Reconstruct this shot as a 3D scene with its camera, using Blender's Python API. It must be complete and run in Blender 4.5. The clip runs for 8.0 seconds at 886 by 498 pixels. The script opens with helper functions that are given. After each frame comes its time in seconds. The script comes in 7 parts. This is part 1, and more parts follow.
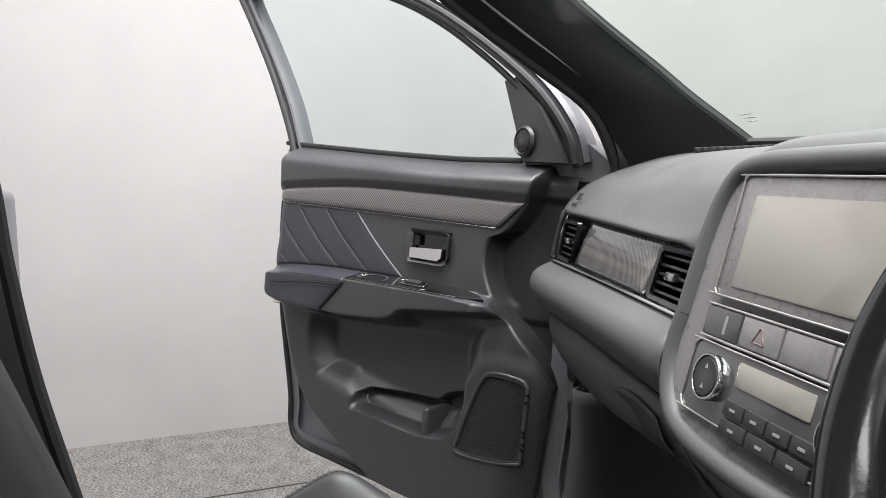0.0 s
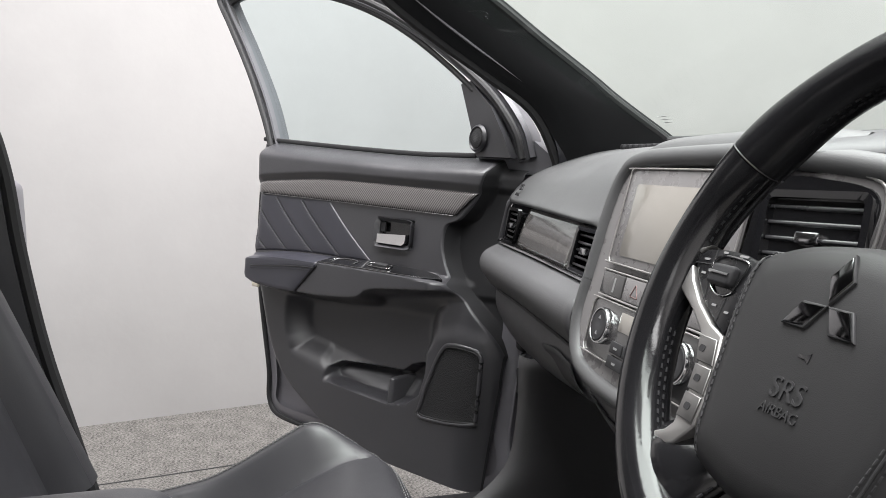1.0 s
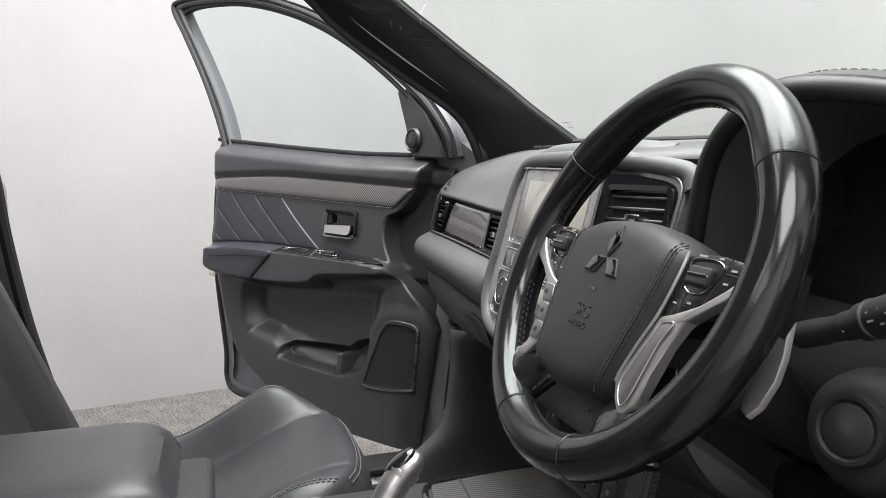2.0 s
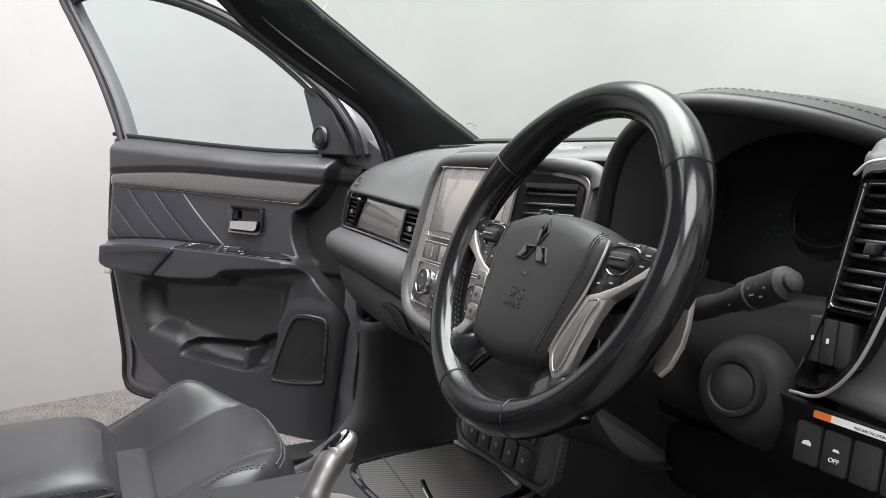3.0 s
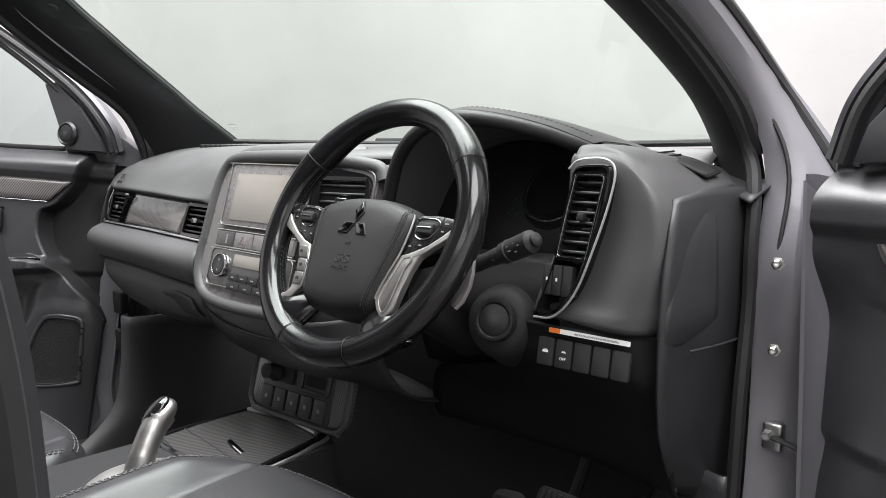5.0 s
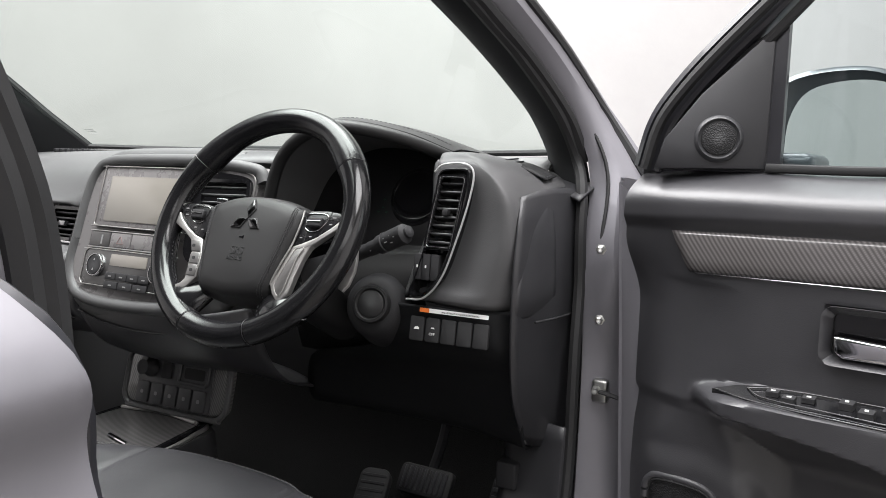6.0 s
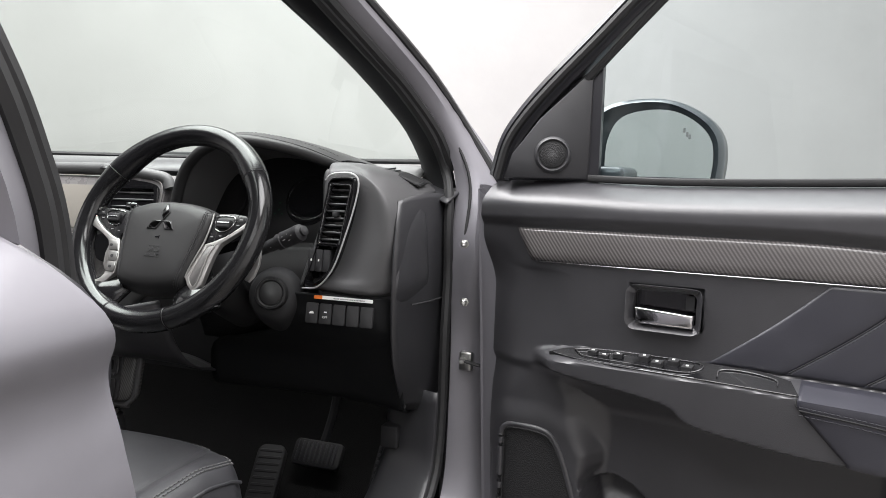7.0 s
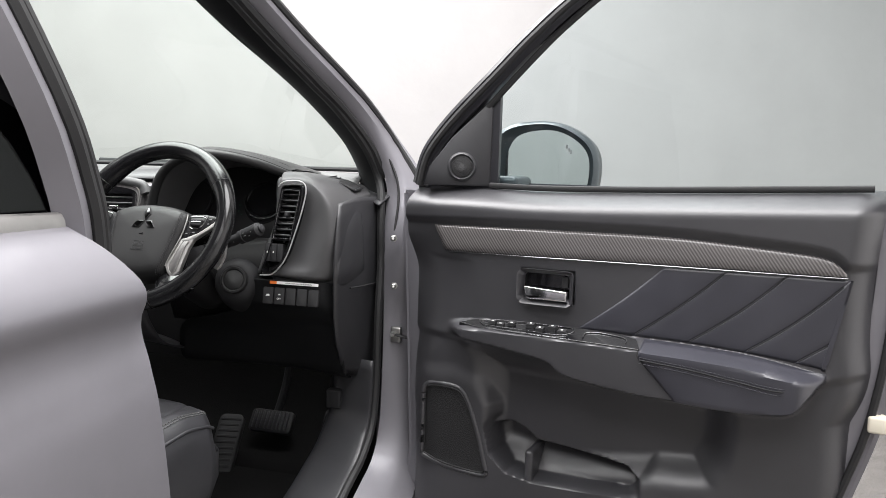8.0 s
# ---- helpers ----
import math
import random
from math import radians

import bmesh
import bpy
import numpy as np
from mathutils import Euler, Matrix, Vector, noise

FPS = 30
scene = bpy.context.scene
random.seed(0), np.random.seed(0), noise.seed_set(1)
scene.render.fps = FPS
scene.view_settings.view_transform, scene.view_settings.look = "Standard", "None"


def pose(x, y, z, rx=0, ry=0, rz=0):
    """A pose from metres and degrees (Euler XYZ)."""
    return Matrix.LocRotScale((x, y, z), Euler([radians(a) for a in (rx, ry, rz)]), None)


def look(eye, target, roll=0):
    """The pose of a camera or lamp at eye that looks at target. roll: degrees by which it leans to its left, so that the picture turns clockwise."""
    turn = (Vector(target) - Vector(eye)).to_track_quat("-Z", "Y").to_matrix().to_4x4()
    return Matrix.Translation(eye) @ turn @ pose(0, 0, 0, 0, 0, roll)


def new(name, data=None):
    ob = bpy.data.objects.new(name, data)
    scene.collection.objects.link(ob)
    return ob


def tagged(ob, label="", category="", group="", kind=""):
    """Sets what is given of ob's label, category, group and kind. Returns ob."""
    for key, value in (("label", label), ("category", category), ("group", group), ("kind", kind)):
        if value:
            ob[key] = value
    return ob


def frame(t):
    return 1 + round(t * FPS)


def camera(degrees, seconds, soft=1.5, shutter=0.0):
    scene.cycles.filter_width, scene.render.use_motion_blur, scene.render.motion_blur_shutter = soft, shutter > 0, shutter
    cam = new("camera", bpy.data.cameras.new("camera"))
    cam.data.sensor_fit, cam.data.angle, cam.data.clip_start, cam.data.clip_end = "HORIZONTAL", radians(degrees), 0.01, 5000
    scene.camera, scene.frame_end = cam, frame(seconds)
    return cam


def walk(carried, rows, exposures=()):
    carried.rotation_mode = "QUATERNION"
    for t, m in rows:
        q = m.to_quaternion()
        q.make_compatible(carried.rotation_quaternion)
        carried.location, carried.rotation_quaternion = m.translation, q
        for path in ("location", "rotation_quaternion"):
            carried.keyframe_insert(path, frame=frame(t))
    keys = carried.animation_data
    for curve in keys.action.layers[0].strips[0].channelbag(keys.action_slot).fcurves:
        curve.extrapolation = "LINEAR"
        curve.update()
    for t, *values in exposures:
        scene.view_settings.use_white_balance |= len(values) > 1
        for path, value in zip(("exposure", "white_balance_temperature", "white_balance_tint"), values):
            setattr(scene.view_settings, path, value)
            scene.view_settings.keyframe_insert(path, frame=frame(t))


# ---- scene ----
cam = camera(61.7, 8.0, 0.7)
PATH = [
    (0, (0.513, -0.276, 1.078), (-1.440, 0.096, 0.860), -0.3),
    (0.5, (0.620, -0.303, 1.089), (-1.318, 0.128, 0.850), -0.6),
    (1, (0.697, -0.284, 1.080), (-1.240, 0.153, 0.844), -0.3),
    (1.5, (0.833, -0.298, 1.084), (-1.092, 0.189, 0.843), -0.4),
    (2.8, (0.972, -0.377, 1.097), (-0.851, 0.418, 0.833), -0.1),
    (3, (0.976, -0.401, 1.096), (-0.808, 0.465, 0.833), 0.1),
    (3.5, (0.988, -0.464, 1.094), (-0.695, 0.584, 0.829), 0.5),
    (4, (1.016, -0.521, 1.095), (-0.557, 0.685, 0.829), 0.6),
    (4.5, (1.053, -0.581, 1.095), (-0.402, 0.766, 0.835), 0.8),
    (4.7, (1.065, -0.598, 1.093), (-0.347, 0.798, 0.838), 0.9),
    (5.8, (1.1, -0.757, 1.075), (0.092, 0.961, 0.865), 1.7),
    (6, (1.117, -0.786, 1.074), (0.157, 0.957, 0.873), 1.7),
    (6.5, (1.148, -0.87, 1.078), (0.349, 0.954, 0.884), 1.7),
    (7, (1.206, -0.984, 1.091), (0.538, 0.89, 0.894), 1.8),
    (7.5, (1.292, -1.129, 1.113), (0.691, 0.766, 0.901), 1.7),
    (8, (1.344, -1.265, 1.112), (0.807, 0.652, 0.914), 1.8),
]
walk(cam, [(t, look(eye, target, roll)) for t, eye, target, roll in PATH])

# ---- light ----
world = bpy.data.worlds.new("studio_world")
scene.world = world
world.use_nodes = True
world.node_tree.nodes["Background"].inputs[0].default_value = (1.0, 0.985, 0.97, 1)
world.node_tree.nodes["Background"].inputs[1].default_value = 0.25


def area_lamp(name, at, to, sx, sy, watts, col=(1, 0.99, 0.995)):
    l = bpy.data.lights.new(name, "AREA")
    l.shape, l.size, l.size_y, l.energy, l.color = "RECTANGLE", sx, sy, watts, col
    o = new(name, l)
    o.matrix_world = look(at, to)
    return tagged(o, "bright white studio ceiling light panel", "lamp", "ceiling lights", "structure")


LAMP_W = 66
for lx, ly, share in ((-0.1, -2.3, 1.0), (0.9, -2.8, 0.4), (3.0, -3.0, 0.35), (-0.8, -0.4, 1.95), (0.4, 0.5, 2.4), (1.9, -0.6, 1.5), (-0.85, 1.0, 1.3), (0.7, 1.4, 0.5), (2.2, 1.5, 0.2)):
    area_lamp("ceiling_lamp", (lx, ly, 3.42), (lx, ly, 0), 1.9, 1.6, LAMP_W * share)



# ---- materials ----
def mat(name, col, rough=0.6, metal=0.0, coat=0.0, spec=0.5):
    m = bpy.data.materials.new(name)
    m.use_nodes = True
    b = m.node_tree.nodes["Principled BSDF"]
    b.inputs["Base Color"].default_value = (*col, 1)
    b.inputs["Roughness"].default_value = rough
    b.inputs["Metallic"].default_value = metal
    b.inputs["Coat Weight"].default_value = coat
    b.inputs["Coat Roughness"].default_value = 0.05
    b.inputs["Specular IOR Level"].default_value = spec
    return m


def node(m, kind, **kw):
    n = m.node_tree.nodes.new(kind)
    for k, v in kw.items():
        n.inputs[k.replace("_", " ")].default_value = v
    return n


def wire(m, a, b):
    m.node_tree.links.new(a, b)


def bsdf(m):
    return m.node_tree.nodes["Principled BSDF"]


def relief(m, scale, strength, dist=0.001, kind="noise", wear=0.0, wear_scale=9.0):
    """Fine grain as bump, with a broad unevenness of colour and gloss."""
    co = node(m, "ShaderNodeTexCoord")
    if kind == "noise":
        t = node(m, "ShaderNodeTexNoise", Scale=scale, Detail=3.0)
        out = t.outputs["Fac"]
    else:
        t = node(m, "ShaderNodeTexVoronoi", Scale=scale)
        out = t.outputs["Distance"]
    wire(m, co.outputs["Object"], t.inputs["Vector"])
    bp = node(m, "ShaderNodeBump", Strength=strength, Distance=dist)
    wire(m, out, bp.inputs["Height"])
    wire(m, bp.outputs["Normal"], bsdf(m).inputs["Normal"])
    if wear:
        w = node(m, "ShaderNodeTexNoise", Scale=wear_scale, Detail=6.0, Roughness=0.65)
        wire(m, co.outputs["Object"], w.inputs["Vector"])
        r0 = bsdf(m).inputs["Roughness"].default_value
        mr = node(m, "ShaderNodeMapRange", From_Min=0.3, From_Max=0.7, To_Min=r0 - wear, To_Max=r0 + wear)
        wire(m, w.outputs["Fac"], mr.inputs["Value"])
        wire(m, mr.outputs["Result"], bsdf(m).inputs["Roughness"])
        c = bsdf(m).inputs["Base Color"].default_value
        ramp = node(m, "ShaderNodeMix")
        ramp.data_type = "RGBA"
        ramp.inputs[6].default_value = (c[0] * 0.82, c[1] * 0.82, c[2] * 0.82, 1)
        ramp.inputs[7].default_value = (c[0] * 1.18, c[1] * 1.18, c[2] * 1.18, 1)
        wire(m, w.outputs["Fac"], ramp.inputs[0])
        wire(m, ramp.outputs[2], bsdf(m).inputs["Base Color"])
    return m


SOFT = relief(mat("soft_dash_plastic", (0.072, 0.0715, 0.074), 0.52, spec=0.5), 900, 0.22, 0.0006, "cells", 0.06)
SOFTTOP = relief(mat("dark_dash_top", (0.078, 0.079, 0.08), 0.5, spec=0.5), 900, 0.22, 0.0006, "cells", 0.06)
HARD = relief(mat("hard_black_plastic", (0.03, 0.03, 0.033), 0.42, spec=0.6), 1300, 0.25, 0.0004, "noise", 0.06)
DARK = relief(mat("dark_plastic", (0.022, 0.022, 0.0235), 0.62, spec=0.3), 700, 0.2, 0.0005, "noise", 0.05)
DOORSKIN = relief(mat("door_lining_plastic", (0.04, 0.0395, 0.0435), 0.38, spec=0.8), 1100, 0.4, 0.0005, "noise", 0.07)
DOORHIDE = relief(mat("blue_black_leather", (0.03, 0.03, 0.039), 0.38, spec=0.8), 650, 0.2, 0.0005, "noise", 0.06, 14.0)
PILLARTRIM = relief(mat("matt_pillar_trim", (0.012, 0.0125, 0.0135), 0.7, spec=0.2), 900, 0.3, 0.0005, "noise", 0.05)
LEATHER = relief(mat("black_leather", (0.027, 0.027, 0.03), 0.42, spec=0.6), 650, 0.3, 0.0005, "noise", 0.06, 14.0)
RIMHIDE = relief(mat("worn_wheel_leather", (0.0075, 0.0075, 0.0085), 0.23, spec=0.5), 420, 0.18, 0.0005, "noise", 0.05, 26.0)
PIANO = relief(mat("piano_black", (0.008, 0.008, 0.009), 0.06, 0, 0.6), 60, 0.02, 0.0004, "noise", 0.03, 30.0)
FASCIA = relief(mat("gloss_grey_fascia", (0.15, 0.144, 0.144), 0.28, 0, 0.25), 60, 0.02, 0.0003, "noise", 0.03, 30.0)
CHROME = mat("chrome", (0.85, 0.85, 0.86), 0.09, 1.0)
SATIN = relief(mat("satin_silver", (0.42, 0.41, 0.4), 0.46, 0.9), 1800, 0.08, 0.0002, "noise", 0.05, 40.0)
PAINT = relief(mat("silver_grey_paint", (0.215, 0.209, 0.23), 0.48, 0.3, 0.25), 2600, 0.05, 0.0002, "noise", 0.03, 3.0)
RUBBER = relief(mat("black_rubber", (0.016, 0.016, 0.017), 0.65), 300, 0.15, 0.0006, "noise", 0.06)
RIMTHREAD = mat("black_thread", (0.02, 0.02, 0.021), 0.9, spec=0.15)
THREAD = mat("grey_thread", (0.045, 0.045, 0.05), 0.9, spec=0.2)
SEATTHREAD = mat("pale_grey_thread", (0.1, 0.1, 0.1), 0.8)
# dark display glass; the cream reflection of the room is in the base colour
SCREENREFLECT = mat("screen_reflection_tint", (0.22, 0.207, 0.185), 0.12, 0, 0.6)
MARK = mat("white_marking", (0.75, 0.75, 0.74), 0.6)
ETCHED = mat("etched_glass_mark", (0.42, 0.43, 0.42), 0.7)
FAINT = mat("pale_grey_marking", (0.22, 0.22, 0.22), 0.6)
ORANGE = mat("orange_label", (0.75, 0.18, 0.03), 0.55)
ZINC = relief(mat("zinc_metal", (0.55, 0.55, 0.53), 0.35, 1.0), 300, 0.15, 0.0008, "noise", 0.1, 60.0)
LIGHTTRIM = relief(mat("grey_windscreen_ledge", (0.12, 0.12, 0.12), 0.6), 900, 0.25, 0.0005, "cells", 0.04)
HUBSKIN = relief(mat("black_hub_leather", (0.016, 0.016, 0.0165), 0.5, spec=0.4), 1500, 0.22, 0.0004, "noise", 0.06)
SLAT = relief(mat("satin_black_slat", (0.03, 0.03, 0.032), 0.3), 300, 0.05, 0.0003, "noise", 0.05)
# driver's dark frame colour; also shade painted on passenger post and rear door edge
FRAME_SHADE_PAINT = relief(mat("dark_frame_and_shade_paint", (0.03, 0.03, 0.035), 0.3, 0.2, 0.3), 2600, 0.05, 0.0002, "noise", 0.03, 3.0)
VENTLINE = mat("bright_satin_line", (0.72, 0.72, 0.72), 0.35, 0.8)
# body paint darkened to carry the shade on the passenger's frame and flange
SHADEDPAINT = relief(mat("shaded_silver_paint", (0.12, 0.12, 0.13), 0.5, 0.3, 0.15), 2600, 0.05, 0.0002, "noise", 0.03, 3.0)
DULLCHROME = mat("dull_chrome", (0.5, 0.5, 0.51), 0.16, 1.0)
DARKCHROME = mat("dark_chrome", (0.16, 0.16, 0.165), 0.12, 1.0)
CREAM = mat("cream_plastic", (0.75, 0.7, 0.58), 0.5)


def carbon(name, dark, light, scale, turn, rough=0.22):
    m = mat(name, dark, rough, 0, 0.9)
    co = node(m, "ShaderNodeTexCoord")
    mp = node(m, "ShaderNodeMapping")
    mp.inputs["Rotation"].default_value = turn
    wire(m, co.outputs["Object"], mp.inputs["Vector"])
    w = node(m, "ShaderNodeTexWave", Scale=scale, Distortion=0.4, Detail=1.0)
    w.wave_type = "BANDS"
    wire(m, mp.outputs["Vector"], w.inputs["Vector"])
    x = node(m, "ShaderNodeTexWave", Scale=scale * 2.1, Distortion=0.2)
    x.bands_direction = "Z"
    wire(m, mp.outputs["Vector"], x.inputs["Vector"])
    mul = node(m, "ShaderNodeMath")
    mul.operation = "MULTIPLY"
    wire(m, w.outputs["Fac"], mul.inputs[0])
    mr = node(m, "ShaderNodeMapRange", To_Min=0.55, To_Max=1.0)
    wire(m, x.outputs["Fac"], mr.inputs["Value"])
    wire(m, mr.outputs["Result"], mul.inputs[1])
    mix = node(m, "ShaderNodeMix")
    mix.data_type = "RGBA"
    mix.inputs[6].default_value, mix.inputs[7].default_value = (*dark, 1), (*light, 1)
    wire(m, mul.outputs[0], mix.inputs[0])
    wire(m, mix.outputs[2], bsdf(m).inputs["Base Color"])
    return m


CARBON_DOOR = carbon("carbon_weave_door", (0.07, 0.065, 0.065), (0.19, 0.179, 0.177), 62, (0, radians(35), 0))
CARBON_LID = carbon("carbon_weave_lid", (0.004, 0.004, 0.004), (0.1, 0.098, 0.097), 48, (0, 0, radians(28)), 0.42)
CARBON_BLOCK = carbon("carbon_weave_block", (0.05, 0.049, 0.048), (0.16, 0.157, 0.154), 70, (0, radians(40), 0), 0.3)
CARBON_DASH = carbon("carbon_weave_dash", (0.05, 0.048, 0.046), (0.2, 0.19, 0.185), 95, (0, radians(35), 0), 0.1)


GRILLE = relief(mat("speaker_mesh", (0.02, 0.02, 0.021), 0.6, spec=0.3), 520, 0.8, 0.0012, "cells", 0.05)


def thin_glass(name, tint, gloss=1.0):
    m = bpy.data.materials.new(name)
    m.use_nodes = True
    nt = m.node_tree
    nt.nodes.remove(nt.nodes["Principled BSDF"])
    tr, gl, mx, fr = (nt.nodes.new("ShaderNode" + k) for k in ("BsdfTransparent", "BsdfGlossy", "MixShader", "LayerWeight"))
    tr.inputs[0].default_value = (*tint, 1)
    gl.inputs["Roughness"].default_value = 0.02
    fr.inputs[0].default_value = 0.5
    pw, ad = nt.nodes.new("ShaderNodeMath"), nt.nodes.new("ShaderNodeMath")
    pw.operation, ad.operation = "POWER", "MULTIPLY_ADD"
    pw.inputs[1].default_value, ad.inputs[1].default_value, ad.inputs[2].default_value = 5.0, 0.7 * gloss, 0.05 * gloss
    nt.links.new(fr.outputs["Facing"], pw.inputs[0])
    nt.links.new(pw.outputs[0], ad.inputs[0])
    nt.links.new(ad.outputs[0], mx.inputs[0])
    nt.links.new(tr.outputs[0], mx.inputs[1])
    nt.links.new(gl.outputs[0], mx.inputs[2])
    nt.links.new(mx.outputs[0], nt.nodes["Material Output"].inputs[0])
    return m


GLASS = thin_glass("window_glass", (0.81, 0.885, 0.885))
SCREEN_GLASS = thin_glass("windscreen_glass", (0.84, 0.91, 0.87))
TINT = thin_glass("privacy_glass", (0.1, 0.095, 0.09), 0.6)
MIRROR = mat("mirror_glass", (0.93, 0.94, 0.935), 0.015, 1.0)

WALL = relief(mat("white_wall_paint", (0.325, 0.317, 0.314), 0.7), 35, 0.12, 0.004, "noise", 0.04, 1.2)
# lighter copy of the wall paint, added to bounce light into the cabin
BOUNCEWALL = relief(mat("bounce_white_wall_paint", (0.75, 0.735, 0.73), 0.7), 35, 0.12, 0.004, "noise", 0.04, 1.2)
CEIL = mat("white_ceiling_paint", (0.8, 0.79, 0.78), 0.8)


def carpet_mat():
    m = mat("grey_carpet", (0.16, 0.155, 0.15), 0.95, spec=0.1)
    co = node(m, "ShaderNodeTexCoord")
    a = node(m, "ShaderNodeTexNoise", Scale=190.0, Detail=8.0, Roughness=0.75)
    b = node(m, "ShaderNodeTexNoise", Scale=14.0, Detail=4.0)
    mp = node(m, "ShaderNodeMapping")
    mp.inputs["Scale"].default_value = (1.0, 0.55, 1.0)
    wire(m, co.outputs["Object"], mp.inputs["Vector"])
    wire(m, mp.outputs["Vector"], a.inputs["Vector"])
    wire(m, co.outputs["Object"], b.inputs["Vector"])
    add = node(m, "ShaderNodeMath")
    add.operation = "MULTIPLY_ADD"
    add.inputs[1].default_value = 0.88
    wire(m, a.outputs["Fac"], add.inputs[0])
    mu = node(m, "ShaderNodeMath")
    mu.operation = "MULTIPLY"
    mu.inputs[1].default_value = 0.12
    wire(m, b.outputs["Fac"], mu.inputs[0])
    wire(m, mu.outputs[0], add.inputs[2])
    r = node(m, "ShaderNodeValToRGB")
    r.color_ramp.elements[0].position, r.color_ramp.elements[0].color = 0.4, (0.045, 0.043, 0.041, 1)
    r.color_ramp.elements[1].position, r.color_ramp.elements[1].color = 0.6, (0.3, 0.285, 0.27, 1)
    wire(m, add.outputs[0], r.inputs["Fac"])
    wire(m, r.outputs["Color"], bsdf(m).inputs["Base Color"])
    bp = node(m, "ShaderNodeBump", Strength=0.8, Distance=0.006)
    wire(m, a.outputs["Fac"], bp.inputs["Height"])
    wire(m, bp.outputs["Normal"], bsdf(m).inputs["Normal"])
    return m


CARPET = carpet_mat()
MATCARPET = relief(mat("black_floor_mat", (0.008, 0.008, 0.008), 0.95, spec=0.1), 600, 0.8, 0.003, "noise", 0.02, 20.0)


# ---- mesh tools ----
def obj(name, verts, faces, m, parent=None, label="", smooth=True):
    me = bpy.data.meshes.new(name)
    me.from_pydata([tuple(v) for v in verts], [], faces)
    me.validate()
    if smooth:
        me.shade_smooth()
        me.set_sharp_from_angle(angle=radians(38))
    if m:
        me.materials.append(m)
    o = new(name, me)
    if parent:
        o.parent = parent
    if label:
        o["label"] = label
    return o


def part(name, bm, m, parent, label=""):
    bmesh.ops.recalc_face_normals(bm, faces=bm.faces)
    me = bpy.data.meshes.new(name)
    bm.to_mesh(me)
    bm.free()
    me.shade_smooth()
    me.set_sharp_from_angle(angle=radians(38))
    me.materials.append(m)
    o = new(name, me)
    o.parent = parent
    if label:
        o["label"] = label
    return o


def thing(name, label, category, m=None, group="", kind=""):
    o = new(name)
    o.empty_display_size = 0.05
    if m is not None:
        o.matrix_world = m
    return tagged(o, label, category, group, kind)


def spline(pts, n):
    """Catmull-Rom through the points, sampled at n even steps of the parameter."""
    p = np.array(pts, float)
    q = np.vstack([2 * p[0] - p[1], p, 2 * p[-1] - p[-2]])
    out = []
    for t in np.linspace(0, len(p) - 1, n):
        i = min(int(t), len(p) - 2)
        f = t - i
        a, b, c, d = q[i:i + 4]
        out.append(0.5 * (2 * b + (c - a) * f + (2 * a - 5 * b + 4 * c - d) * f * f + (3 * b - a - 3 * c + d) * f ** 3))
    return np.array(out)


def curve1(xs, ys):
    """A smooth function through the given points."""
    k = spline(list(zip(xs, ys)), 160)
    return lambda x: np.interp(x, k[:, 0], k[:, 1])


def grid_faces(nu, nv, closed=False):
    f = []
    for j in range(nv - 1):
        for i in range(nu if closed else nu - 1):
            a, b = j * nu + i, j * nu + (i + 1) % nu
            f.append((a, b, b + nu, a + nu))
    return f


def surf(name, rows, nu, nv, m, parent=None, label="", thick=0.0, flip=False):
    """A smooth sheet through rows of control points; thick: depth given to it."""
    a = np.array([spline(r, nu) for r in rows])
    b = np.array([spline(a[:, i], nv) for i in range(nu)]).transpose(1, 0, 2)
    v = b.reshape(-1, 3)
    f = grid_faces(nu, nv)
    if flip:
        f = [x[::-1] for x in f]
    o = obj(name, v, f, m, parent, label)
    if thick:
        s = o.modifiers.new("thickness", "SOLIDIFY")
        s.thickness, s.offset = thick, -1
    return o


def tube(name, pts, r, m, parent=None, label="", n=60, sides=8, closed=False, flat=1.0, up=(0, 0, 1)):
    """A rod along a smooth line; flat squeezes it along its second side."""
    c = spline(list(pts) + ([pts[0]] if closed else []), n + (1 if closed else 0))
    if closed:
        c = c[:-1]
    v = []
    rr = r if hasattr(r, "__len__") else [r] * len(c)
    for i in range(len(c)):
        d = Vector(c[(i + 1) % len(c)] - c[i - 1]) if closed else Vector(c[min(i + 1, len(c) - 1)] - c[max(i - 1, 0)])
        d.normalize()
        s = d.cross(Vector(up))
        s = s.normalized() if s.length > 1e-4 else Vector((1, 0, 0))
        u = s.cross(d)
        ri = rr[int(i * (len(rr) - 1) / max(len(c) - 1, 1))]
        for k in range(sides):
            a = 2 * math.pi * k / sides
            v.append(Vector(c[i]) + s * (ri * math.cos(a)) + u * (ri * flat * math.sin(a)))
    f = grid_faces(sides, len(c), True)
    if closed:
        b = (len(c) - 1) * sides
        f += [(b + k, b + (k + 1) % sides, (k + 1) % sides, k) for k in range(sides)]
    else:
        f.append(tuple(range(sides))[::-1])
        f.append(tuple((len(c) - 1) * sides + k for k in range(sides)))
    return obj(name, v, f, m, parent, label)


